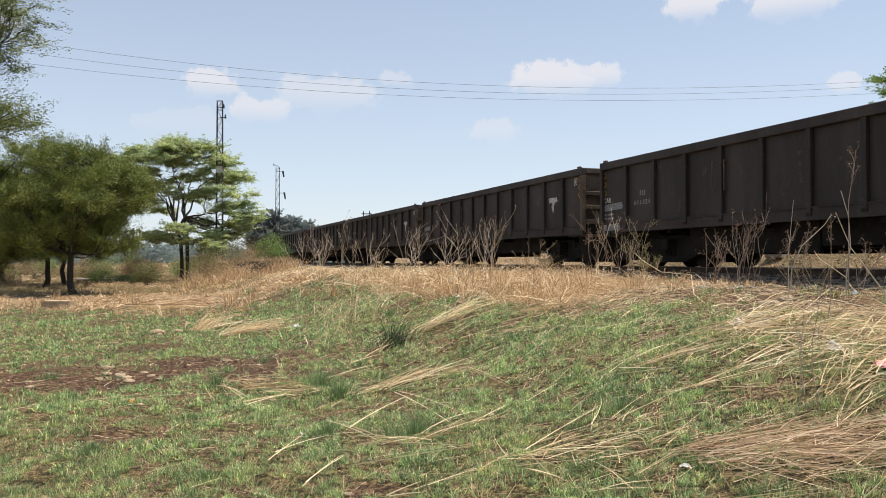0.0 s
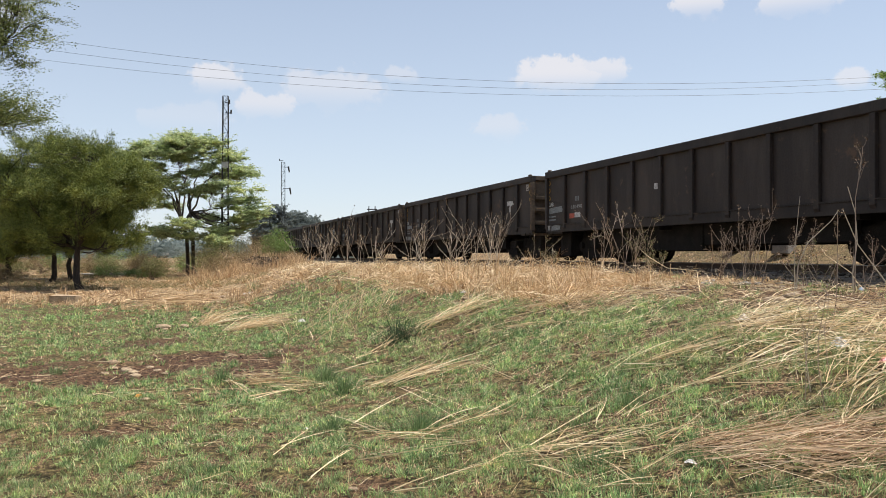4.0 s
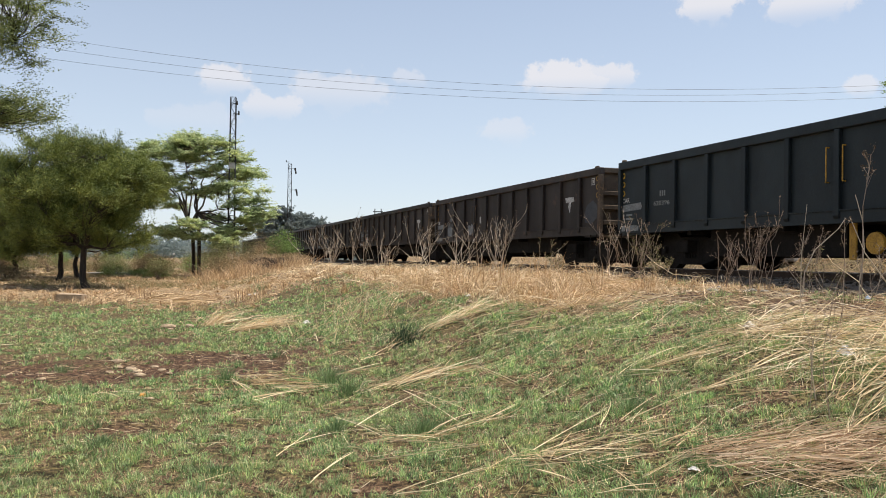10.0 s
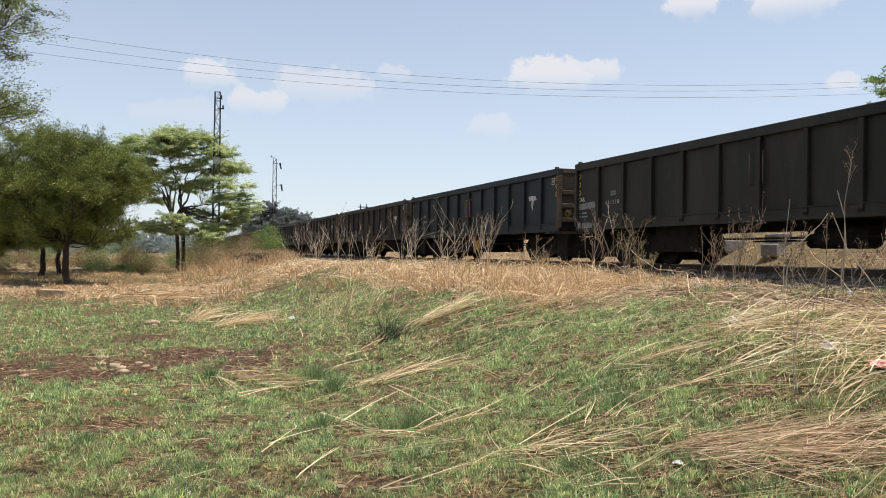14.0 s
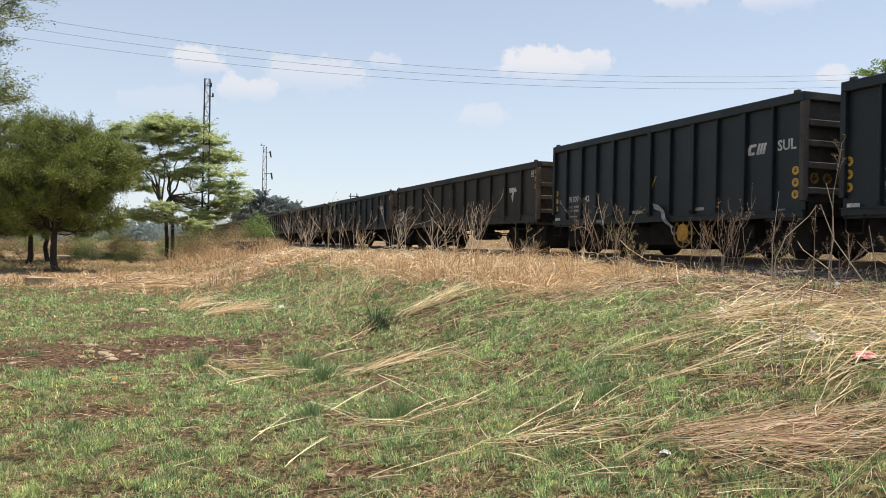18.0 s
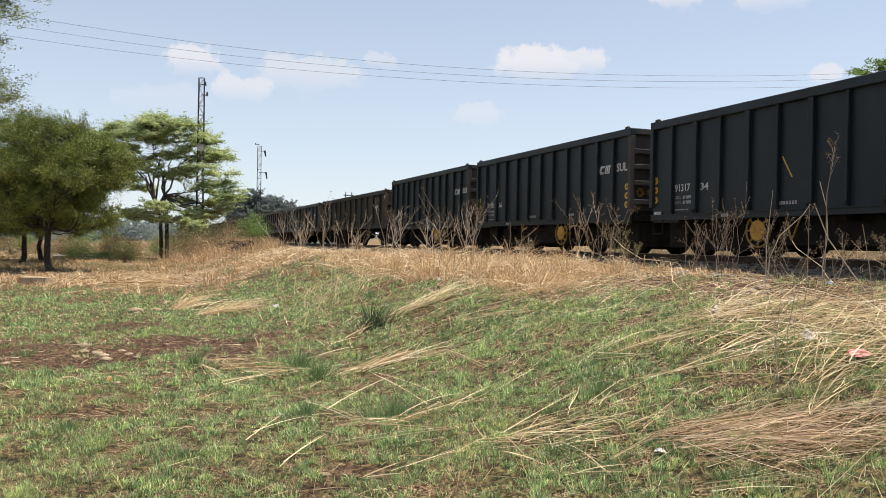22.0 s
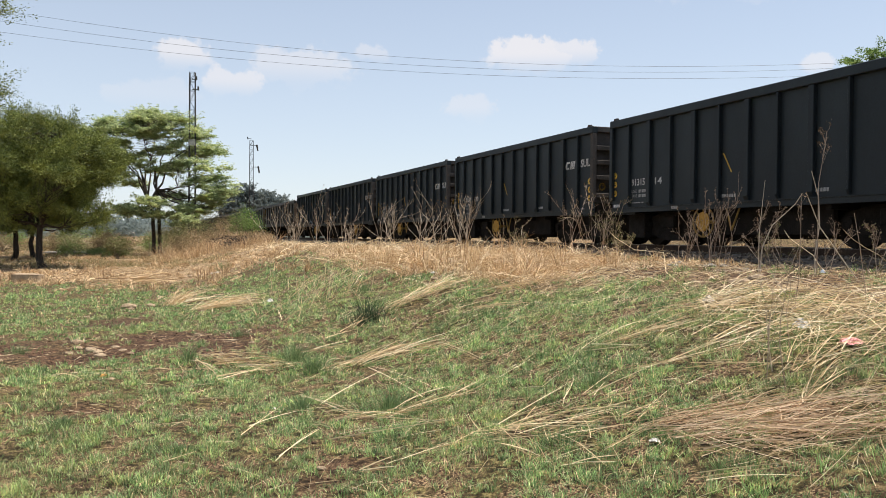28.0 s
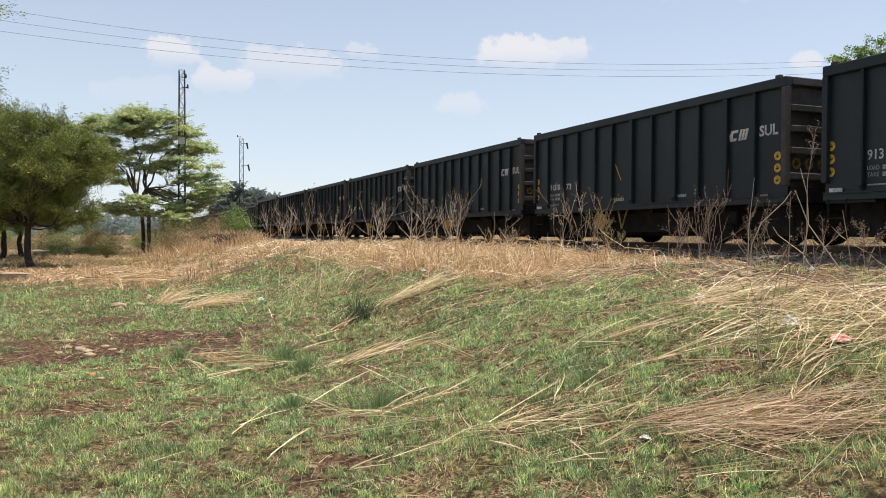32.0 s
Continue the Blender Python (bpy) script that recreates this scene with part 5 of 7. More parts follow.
def sprays(tips, fork, rng, twigs, length, rise, flat=.6):
    """Points along short twigs that splay outwards and up from each tip."""
    out, ways = [], []
    for t in tips:
        o = np.array([t[0] - fork[0], t[1] - fork[1], 0.0])
        o /= np.linalg.norm(o) + .3
        for _ in range(twigs):
            d = rng.normal(0, 1, 3) * np.array([1, 1, flat]) + o * .7 + np.array([0, 0, rise])
            d /= np.linalg.norm(d)
            L = length * rng.uniform(.5, 1.3)
            for q in np.linspace(-.35, 1, 6):
                out.append(t + d * (q * L))
                ways.append(d)
    return np.array(out), np.array(ways)


def tree(name, label, x, y, fork, limbs, tips, per, spread, size, trunk_r, bark, leaf, seed, stems=1, droop=0.0, slim=0.35, sink=0.1, rise=0.5, twig=.16, level=0.0, flat=.6, feathered=False):
    """Trunks to a fork, limbs to the tips given, a crown of leaves round the tips. Local space, base at the origin."""
    rng = np.random.default_rng(seed)
    ob = tagged(new(name), label, "tree")
    z = float(ground_z(x, y))
    ob.matrix_world = pose(x, y, z - sink)
    wd = Wood()
    forks = []
    for line in stems if isinstance(stems, tuple) else ():
        wd.limb(line, trunk_r, trunk_r * .72, 9)
        wd.limb([(line[0][0], line[0][1], -.1), (line[0][0], line[0][1], .3)], trunk_r * 1.5, trunk_r * .95, 9)
        forks.append(line[-1])
    for k in range(0 if forks else stems):
        a = 6.28 * k / stems + rng.uniform(0, 1)
        f0 = (fork[0] + .35 * math.cos(a) * (stems > 1), fork[1] + .35 * math.sin(a) * (stems > 1), fork[2] * rng.uniform(.85, 1.15))
        b0 = (.22 * math.cos(a) * (stems > 1), .22 * math.sin(a) * (stems > 1), 0)
        wd.limb(crooked(b0, f0, rng, .04), trunk_r, trunk_r * .72, 9)
        wd.limb([(b0[0], b0[1], -.1), (b0[0], b0[1], .3)], trunk_r * 1.5, trunk_r * .95, 9)
        forks.append(f0)
    tips = np.asarray(tips, float)
    # limbs end at evenly chosen tips, twigs run from limbs to the rest
    order = rng.permutation(len(tips))
    nodes = []
    for k in range(min(limbs, len(tips))):
        t = tips[order[k]] * np.array([.8, .8, .92])
        f0 = min(forks, key=lambda q: np.hypot(q[0] - t[0], q[1] - t[1]))
        mid = np.array([f0[0] + .35 * (t[0] - f0[0]), f0[1] + .35 * (t[1] - f0[1]), f0[2] + .6 * (t[2] - f0[2])])
        pts = crooked(f0, mid, rng, .05, 4) + crooked(mid, t, rng, .06, 4)[1:]
        wd.limb(pts, trunk_r * .55, trunk_r * .10, 6)
        nodes += [np.array(p) for p in pts[2:]]
    nodes = np.array(nodes)
    for t in tips:
        c = nodes[np.argmin(np.linalg.norm(nodes - t, axis=1) + 0.6 * np.maximum(0, nodes[:, 2] - t[2]))]
        wd.limb(crooked(c, t, rng, .08, 4), trunk_r * twig, trunk_r * .05, 4)
    mesh_part("trunk", wd.mesh("trunk"), bark, ob, smooth=True)
    pts, ways = sprays(tips, fork, rng, 5, spread[0] * 1.9, rise, flat)
    v, f = leaves(pts, max(1, per // 30), spread[0] * .22, spread[1] * .22, size, rng, slim, droop, level, ways if feathered else None)
    mesh_part("crown", array_mesh("crown", v, f), leaf, ob)
    return ob


def dome_tips(rng, n, cx, cy, cz, rx, ry, rz, shell=0.55, low=-0.75):
    """Twig ends in a dome, most of them near its outside."""
    out = []
    while len(out) < n:
        p = rng.normal(0, 1, 3)
        p /= np.linalg.norm(p)
        if p[2] < low:
            continue
        r = shell + (1 - shell) * rng.uniform() ** .6
        r *= 1 + 0.10 * math.sin(5 * math.atan2(p[1], p[0]) + 1) + rng.normal(0, .04)
        out.append((cx + p[0] * r * rx, cy + p[1] * r * ry, cz + p[2] * r * rz))
    return np.array(out)


def plate_tips(rng, plates, per):
    out = []
    for x, y, z, r in plates:
        for _ in range(per):
            a, q = rng.uniform(0, 6.28), math.sqrt(rng.uniform()) * r
            out.append((x + q * math.cos(a), y + q * math.sin(a), z + rng.normal(0, .16) - .10 * q))
    return np.array(out)


def plant_trees():
    rng = np.random.default_rng(21)
    # a broad parasol of heads that overhangs a close, shaded inside; a few sprays hang at the rim
    heads = dome_tips(rng, 66, 0, 0, 0, 1, 1, 1, .86, -.22)
    heads /= (np.sum(np.abs(heads) ** 2.7, axis=1) ** (1 / 2.7) / np.linalg.norm(heads, axis=1))[:, None]
    heads = np.stack([-.30 + heads[:, 0] * 3.2, heads[:, 1] * 3.2, 4.40 + heads[:, 2] * 2.0], 1)
    turn = rng.uniform(0, 6.28, 30)
    hang = np.stack([-.3 + np.cos(turn) * rng.uniform(1.9, 2.9, 30), np.sin(turn) * rng.uniform(1.9, 2.9, 30), rng.uniform(2.0, 3.7, 30)], 1)
    core = np.concatenate([dome_tips(rng, 130, -.25, 0, 4.4, 2.5, 2.4, 1.7, .3, -.7), dome_tips(rng, 170, -.2, 0, 3.1, 2.1, 2.1, 1.15, .35, -.9)])
    ta = np.concatenate([np.repeat(heads, 5, axis=0) + rng.normal(0, .20, (330, 3)) * np.array([1.2, 1.2, .7]),
                         np.repeat(hang, 3, axis=0) + rng.normal(0, .20, (90, 3)) * np.array([.8, .8, 1.2]), core])
    acacia = "broad rounded thorn tree with dense olive-green leaves and dark trunk"
    a1 = tree("thorn_tree", acacia, -16.3, 34.9, (-.1, 0, 2.1), 18, ta, 600, (.36, .30), .092, .16, M_BARK, M_LEAFA, 22, 1, slim=.26, twig=.10, droop=-.3, rise=.70, feathered=True)
    tagged(a1, group="thorn trees")
    for x, y, turn, k in ((-22.1, 44.0, 170, .97), (-23.4, 49.0, 40, .96), (-24.6, 41.0, 215, .70), (-30.6, 55.0, 80, 1.16)):
        copy_thing(a1, pose(x, y, float(ground_z(x, y)) - .12, 0, 0, turn) @ Matrix.Scale(k, 4))
    # layered tree with two stems: flat boughs at many heights, round a forked trunk
    boughs = ((-.3, 10.6, .8), (1.5, 10.2, 1.3), (-2.4, 10.0, 1.5), (-3.6, 9.6, 1.3), (-3.5, 8.2, 1.4), (.8, 10.4, 1.5), (-.9, 10.2, 1.1), (1.6, 9.6, 1.6), (-1.9, 9.5, 1.5), (-.2, 9.2, 1.3), (-2.5, 8.5, 1.0), (1.9, 8.4, 1.1), (3.4, 8.2, 1.0), (.3, 7.9, 1.1), (-2.0, 7.5, 1.2), (-3.3, 6.9, 1.0),
              (3.8, 6.8, 1.3), (2.2, 7.0, .9), (0.1, 6.6, 1.1), (-2.4, 6.2, 1.15), (4.2, 6.0, 1.25), (3.1, 5.6, .9), (4.4, 5.0, .9), (1.1, 4.7, 1.0),
              (4.2, 4.3, .7), (3.1, 3.8, .9), (-2.4, 3.7, .7), (-.4, 3.3, 1.2), (1.3, 3.1, 1.1), (2.2, 3.6, .8))
    tops = []
    for x, z, r in boughs:
        z *= .925
        room = math.sqrt(max(.3, 4.3 ** 2 - (x - .5) ** 2)) * (.45 + .55 * min(1, (11.4 - z) / 4))
        tops.append((x, rng.uniform(-.5, .3) * room, z, r))
        if 4.2 < z < 8 and rng.uniform() < .42:
            continue
        tops.append((x * .95 + rng.normal(0, .4), room * rng.choice((-1, 1)) * rng.uniform(.5, .95), z + rng.normal(0, .35), r * .9))
    tb = plate_tips(rng, tops, 14)
    tree("feathery_tree", "tall open tree with layered pale green foliage and two stems", -18.25, 56.0, (.1, 0, 3.9), 24, tb, 330, (.36, .14), .17, .145, M_TRUNK, M_LEAFB, 23,
         (((-.24, .1, 0), (-.27, .1, 1.6), (-.36, .1, 3.0), (-.70, .1, 4.0)), ((.20, 0, 0), (.17, 0, 1.5), (.12, 0, 3.2), (-.06, 0, 4.6))), slim=.36, rise=.16, twig=.08, level=.45, flat=.32)
    # near tree whose boughs hang in from the side, in two tiers
    bough = [(rng.uniform(1.8, 3.9), rng.uniform(-1.5, .4), 0) for _ in range(90)]
    bough = [(x, y, 3.93 + .07 * x * rng.uniform(.2, 1) + rng.uniform(0, .22)) for x, y, z in bough]
    crest = [(rng.uniform(1.8, 4.0), rng.uniform(-1.6, .4), rng.uniform(5.15, 6.9)) for _ in range(140)]
    bough += [p for p in crest if p[0] < 4.0 - .35 * abs(p[2] - 5.9)]
    bough += [(rng.uniform(-3.5, 1.0), rng.uniform(-3, 3), rng.uniform(3.8, 7.5)) for _ in range(70)]
    tree("overhanging_tree", "near tree with thin feathery drooping green boughs", -11.5, 14.6, (.1, 0, 2.6), 18, bough, 390, (.24, .13), .052, .17, M_BARK, M_LEAFC, 24, 1, level=.3, droop=.3, slim=.36, rise=-.1, twig=.06)
    # tree on the far side of the line
    td = dome_tips(rng, 56, 0, 0, 6.3, 2.2, 2.2, 1.5, .3, -.8)
    tree("roadside_tree", "leafy green tree beyond the railway line", 21.0, 34.0, (0, 0, 3.6), 9, td, 420, (.32, .22), .12, .14, M_BARKPALE, M_BUSH, 25)
    # large dark tree group far off, its haze mixed into the leaf colour
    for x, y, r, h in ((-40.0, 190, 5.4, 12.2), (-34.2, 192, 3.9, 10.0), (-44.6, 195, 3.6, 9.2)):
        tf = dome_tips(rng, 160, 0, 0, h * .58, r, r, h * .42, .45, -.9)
        tagged(tree("far_tree", "large dark round-headed tree far across the field, leaf colour greyed for haze", x, y, (0, 0, h * .25), 8, tf, 330, (.7, .55), .34, .3, M_BARK, M_FARTREE, int(x + 100), slim=.6), group="far trees")


def bush(x, y, r, h, material, seed, label, per=70, size=.09, tips=40, wood=None, slim=.4):
    rng = np.random.default_rng(seed)
    t = dome_tips(rng, tips, 0, 0, h * .45, r, r, h * .5, .2, -.6)
    ob = tagged(new("bush"), label, "bush", "bushes in the field")
    ob.matrix_world = pose(x, y, float(ground_z(x, y)) - .05)
    wd = Wood()
    for p in t[::2]:
        wd.limb(crooked((rng.normal(0, .06), rng.normal(0, .06), 0), p, rng, .08, 4), .018, .005, 4)
    mesh_part("branch", wd.mesh("branch"), wood or M_BARKPALE, ob)
    v, f = leaves(t, per, r * .16, h * .09, size, rng, slim)
    mesh_part("foliage", array_mesh("foliage", v, f), material, ob)
    return ob


def rank_grass(x, y, r, h, n, seed):
    """A stand of tall dead stalks, upright and leaning."""
    rng = np.random.default_rng(seed)
    px, py = x + rng.normal(0, .5, n) * r, y + rng.normal(0, .5, n) * r
    hh = h * rng.uniform(.35, 1.15, n)
    az, lean = rng.uniform(0, 6.28, n), np.abs(rng.normal(.5, .6, n))
    base = np.stack([px, py, ground_z(px, py) - .02], 1)
    tip = base + np.stack([np.cos(az) * lean * hh, np.sin(az) * lean * hh, hh], 1)
    v, f = strips(base, tip, rng.uniform(.014, .034, n), np.stack([0 * hh, 0 * hh, hh * .08], 1), rng, 2, .2)
    ob = mesh_part("rank_grass", array_mesh("rank_grass", v, f), M_FIELDGRASS)
    tagged(ob, "stand of tall dead reddish-brown stalks in the field", "dry grass", "stands of dead grass", "stuff")


def plant_bushes():
    G, D = "small leafy green bush in dry grass", "straggly half-dry bush in tall dry grass"
    bush(-10.7, 50, 1.15, 2.2, M_BUSH, 31, G, 110)
    bush(-12.2, 48, .8, 1.1, M_DRYBUSH, 32, D, 40, .15, 46, None, .16)
    bush(-14.0, 52, 1.3, 2.3, M_OLIVEBUSH, 33, D, 40, .15, 46, None, .16)
    bush(-14.9, 50, 1.2, 2.2, M_OLIVEBUSH, 34, D, 40, .15, 46, None, .16)
    bush(-13.4, 46, 1.0, 1.4, M_DRYBUSH, 35, D, 40, .15, 46, None, .16)
    bush(-9.3, 47, .7, .8, M_DRYBUSH, 36, D, 40, .15, 46, None, .16)
    bush(-20.4, 55, 1.0, 1.6, M_BUSH, 37, G, 40)
    bush(-12.6, 54.5, 1.5, 2.1, M_BARK, 38, "dark burnt bush beside the line", 50)
    bush(-8.6, 41, .6, .6, M_DRYBUSH, 39, D, 40, .15, 46, None, .16)
    bush(-24.0, 62, 1.5, 1.8, M_DRYBUSH, 40, D, 30)
    bush(-16.0, 55, 1.0, 1.9, M_OLIVEBUSH, 42, D, 40, .15, 46, None, .16)
    bush(-14.6, 57, 1.8, 3.0, M_OLIVEBUSH, 43, D, 40)
    bush(-20.0, 60, 1.6, 1.9, M_DRYBUSH, 44, D, 30)
    bush(-22.6, 52, .8, 1.1, M_BUSH, 45, G, 40)
    bush(-12.6, 53, 1.2, 2.2, M_DRYBUSH, 47, D, 40, .15, 46, None, .16)
    bush(-16.2, 54, 1.3, 2.6, M_OLIVEBUSH, 48, D, 40, .15, 46, None, .16)
    bush(-29.0, 70, 2.0, 2.4, M_BUSH, 41, G)
    bush(-9.1, 39.6, 1.2, .75, M_BARK, 60, "low burnt heap of brushwood in dry grass", 70, .08)
    for k, (x, y, r, h) in enumerate(((-13.6, 49, 1.0, 1.7), (-11.9, 50.5, .9, 1.6))):
        bush(x, y, r, h, M_TANBUSH, 61 + k, "tan tangle of dead brush in dry grass", 16, .20, 56, M_DRYSTEM, .10)
    for k, (x, y, r, h, n) in enumerate(((-10.6, 44.5, 2.0, .7, 900), (-12.4, 46.5, 2.2, .75, 1000), (-9.0, 41.0, 1.5, .55, 600), (-13.8, 50.0, 2.2, .95, 1100), (-8.0, 38.5, 1.2, .6, 400), (-12.0, 42.0, 1.6, .6, 500))):
        rank_grass(x, y, r, h, n, 900 + k)
    rng = np.random.default_rng(77)
    for k in range(60):
        y = rng.uniform(46, 92)
        q = rng.uniform(.27, .66)
        if .30 < q < .36 and y < 58:
            continue
        r = rng.uniform(.7, 1.7)
        kind = int(rng.integers(0, 4))
        kind = 0 if kind == 2 and y < 62 else kind
        bush(-y * q, y, r, rng.uniform(.9, 2.3), (M_OLIVEBUSH, M_DRYBUSH, M_BUSH, M_TANBUSH)[kind], 600 + k, (D, D, G, "tan tangle of dead brush in dry grass")[kind], 34, .15, 46, None, .22)
    bush(-30.5, 52, 1.5, 1.5, M_DRYBUSH, 49, D, 30)
    bush(-26.0, 46, 1.0, .9, M_DRYBUSH, 50, D, 30)
    bush(-21.6, 55, 1.5, .6, M_BUSH, 51, "low spreading green weeds in dry grass", 40, .10, 60)
    bush(-19.9, 53, 1.0, .5, M_BUSH, 52, "low spreading green weeds in dry grass", 40, .10, 50)


def scrub():
    """Rank weeds and tall rough grass over the far part of the field."""
    rng = np.random.default_rng(52)
    m = 1500
    x, y = rng.uniform(-70, -8, m), 34 + 110 * rng.uniform(0, 1, m) ** 1.6
    k = (x * CT + y * ST < 6.0) & (rng.uniform(size=m) < .35 + .65 * (np.sin(.35 * x + .2 * y) * np.sin(.27 * y - .2 * x + 1) > -.1))
    x, y = x[k], y[k]
    idx = np.repeat(np.arange(len(x)), 60)
    n = len(idx)
    far = np.clip(np.hypot(x, y) / 30.0, 1.0, 3.5)[idx]
    px, py = x[idx] + rng.normal(0, .32, n), y[idx] + rng.normal(0, .32, n)
    h = rng.uniform(.10, .42, len(x))[idx] * rng.uniform(.4, 1.2, n)
    az, lean = rng.uniform(0, 6.28, n), rng.uniform(.1, 2.0, n)
    base = np.stack([px, py, ground_z(px, py) - .02], 1)
    tip = base + np.stack([np.cos(az) * lean * h, np.sin(az) * lean * h, h], 1)
    v, f = strips(base, tip, rng.uniform(.008, .018, n) * far, np.stack([0 * h, 0 * h, h * .1], 1), rng, 2, .3)
    tagged(mesh_part("scrub", array_mesh("scrub", v, f), M_SCRUB), "rank brown and green scrub across the far field", "scrub", kind="stuff")


def far_woods():
    """Low woodland along the horizon, with distance haze put into the leaf colour."""
    rng = np.random.default_rng(51)
    m = 560
    a = np.concatenate([rng.uniform(-.75, -.08, 400), rng.uniform(-1.2, 1.3, 160)])
    d = rng.uniform(260, 620, m)
    x, y = np.sin(a) * d, np.cos(a) * d
    h = rng.uniform(2.5, 7.5, m) * (1 + .4 * np.sin(a * 9))
    c, per = [], 34
    for k in range(m):
        c.append(np.stack([x[k] + rng.normal(0, 3.6, per), y[k] + rng.normal(0, 3.2, per), float(ground_z(x[k], y[k])) + h[k] * np.sqrt(rng.uniform(0.02, 1, per))], 1))
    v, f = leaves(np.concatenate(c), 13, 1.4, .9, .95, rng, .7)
    tagged(mesh_part("far_woods", array_mesh("far_woods", v, f), M_FAR), "low woodland along the horizon, haze put into its leaf colour", "woodland", kind="stuff")


green_grass()
fallen_straw()
dry_belt()
belt_straw()
soil_crumbs()
straw_mat()
slope_stalks()
shoulder_straw()
plant_trees()
plant_bushes()
scrub()
far_woods()


# ---- straw, tufts and weeds ----
M_BROWNSTRAW = blades("brown_dead_stalks", ((0.0, (0.30, 0.18, 0.105)), (0.5, (0.57, 0.395, 0.245)), (1.0, (0.88, 0.69, 0.48))), 0.25, 0.7)
M_WEEDLEAF = blades("weed_leaf", ((0.0, (0.07, 0.075, 0.03)), (0.6, (0.16, 0.16, 0.06)), (1.0, (0.30, 0.24, 0.12))), 0.3, 0.7)
M_WITHERED = blades("withered_brown_leaf", ((0.0, (0.10, 0.065, 0.045)), (0.6, (0.19, 0.135, 0.095)), (1.0, (0.34, 0.26, 0.185))), 0.25, 0.8)
M_DARKTUFT = blades("dark_green_shoots", ((0.0, (0.025, 0.05, 0.025)), (0.7, (0.065, 0.105, 0.05)), (1.0, (0.14, 0.18, 0.08))), 0.3, 0.6)


def lay_straw():
    straw_heap(-5.35, 16.9, 48, 1.15, 190, .10, .26, seed=100, fan=.36, width=(.008, .016))
    straw_heap(-4.35, 15.6, 8, 1.5, 190, .16, .16, seed=101, fan=.5, width=(.008, .015))
    straw_heap(-2.81, 10.0, -64, 1.86, 20, seed=103, width=(.005, .0095))
    straw_heap(-2.56, 15.99, 84, 2.65, 24, seed=124)
    straw_heap(-1.84, 15.71, 89, 3.62, 24, seed=125)
    straw_heap(-3.74, 8.27, 7, 1.56, 9, seed=126)
    straw_bundle(-9.5, 23.7, -7.0, 23.2, 150, .30, .16, 150, 1.0, .3, M_DRYGRASS, (.012, .022))
    straw_bundle(-9.2, 24.6, -7.6, 25.4, 120, .35, .20, 151, 1.0, .3, M_DRYGRASS, (.012, .022))
    # beside the bare earth
    straw_bundle(-1.38, 9.72, -.52, 11.10, 20, .07, .06, 183, width=(.005, .010))
    straw_bundle(-.68, 8.56, .42, 8.55, 60, .07, .09, 185, width=(.005, .009))
    straw_bundle(.28, 8.62, .66, 7.20, 4, .03, .05, 186)
    # on the swell of the slope
    straw_bundle(-.48, 11.22, .82, 11.62, 130, .10, .09, 187, 1.3, width=(.006, .011))
    straw_bundle(.22, 10.02, 1.32, 9.28, 9, .05, .04, 188, width=(.005, .009))
    straw_bundle(.68, 10.72, 2.06, 9.88, 14, .08, .05, 189, width=(.005, .009))
    # a sheaf that opens out from a tuft
    W = (.006, .011)
    straw_bundle(-2.63, 9.36, -2.04, 8.24, 4, .03, .05, 181, width=W)
    straw_bundle(-2.64, 9.44, -1.98, 8.90, 16, .04, .08, 182, 1.6, width=W)
    straw_bundle(-2.60, 9.38, -1.55, 9.12, 18, .05, .09, 180, 1.6, width=W)
    straw_bundle(-2.37, 8.95, -1.30, 8.76, 18, .06, .07, 184, width=W)
    straw_bundle(-2.08, 8.26, -1.55, 8.70, 4, .03, .05, 190, width=W)
    straw_bundle(-1.98, 8.67, -1.20, 8.78, 12, .05, .06, 191, width=W)
    # long stalks drawn out beyond it
    straw_bundle(-1.38, 9.50, -.80, 9.63, 4, .04, .05, 192, width=W)
    straw_bundle(-1.05, 8.42, -.36, 8.76, 16, .05, .06, 193, width=W)
    straw_bundle(-1.00, 8.62, -.20, 8.84, 12, .04, .06, 194, width=W)
    straw_bundle(-.78, 8.68, .02, 8.93, 12, .04, .06, 195, width=W)
    straw_bundle(-.50, 8.82, .30, 8.78, 10, .04, .06, 196, width=W)
    # in the middle of the field
    W = (.0055, .0085)
    straw_bundle(-.51, 8.29, .18, 6.11, 2, .02, .06, 140, width=W)
    straw_bundle(-.82, 6.60, -.28, 7.28, 2, .02, .06, 141, width=W)
    straw_bundle(-.30, 7.28, .24, 6.68, 2, .02, .06, 142, width=W)
    straw_bundle(-1.04, 7.07, -.55, 5.92, 3, .03, .06, 143, width=W)
    straw_bundle(-.89, 6.38, -.76, 5.87, 2, .008, .05, 144, width=W)
    straw_bundle(-.77, 5.89, -.54, 5.37, 2, .008, .05, 145, width=W)
    straw_bundle(-1.30, 5.99, -.92, 6.47, 2, .015, .05, 146, width=W)
    straw_bundle(-1.27, 5.80, -1.08, 6.46, 2, .015, .05, 147, width=W)
    straw_bundle(-.91, 5.17, -.67, 5.64, 2, .008, .05, 148, width=W)
    straw_bundle(-.72, 6.22, .02, 6.10, 9, .04, .05, 153, width=W)
    straw_bundle(-.66, 6.10, -.10, 6.00, 7, .03, .05, 154, width=W)
    straw_bundle(-.50, 6.14, .22, 5.70, 3, .02, .05, 155, width=W)
    straw_bundle(-.16, 6.14, .58, 6.46, 20, .05, .05, 156, 1.4, width=W)
    straw_bundle(-.59, 5.53, .36, 5.70, 2, .012, .05, 157, width=W)
    straw_bundle(-.35, 4.84, -.10, 4.90, 2, .01, .04, 158, width=W)
    straw_bundle(-.12, 4.95, .25, 5.02, 2, .01, .04, 159, width=W)
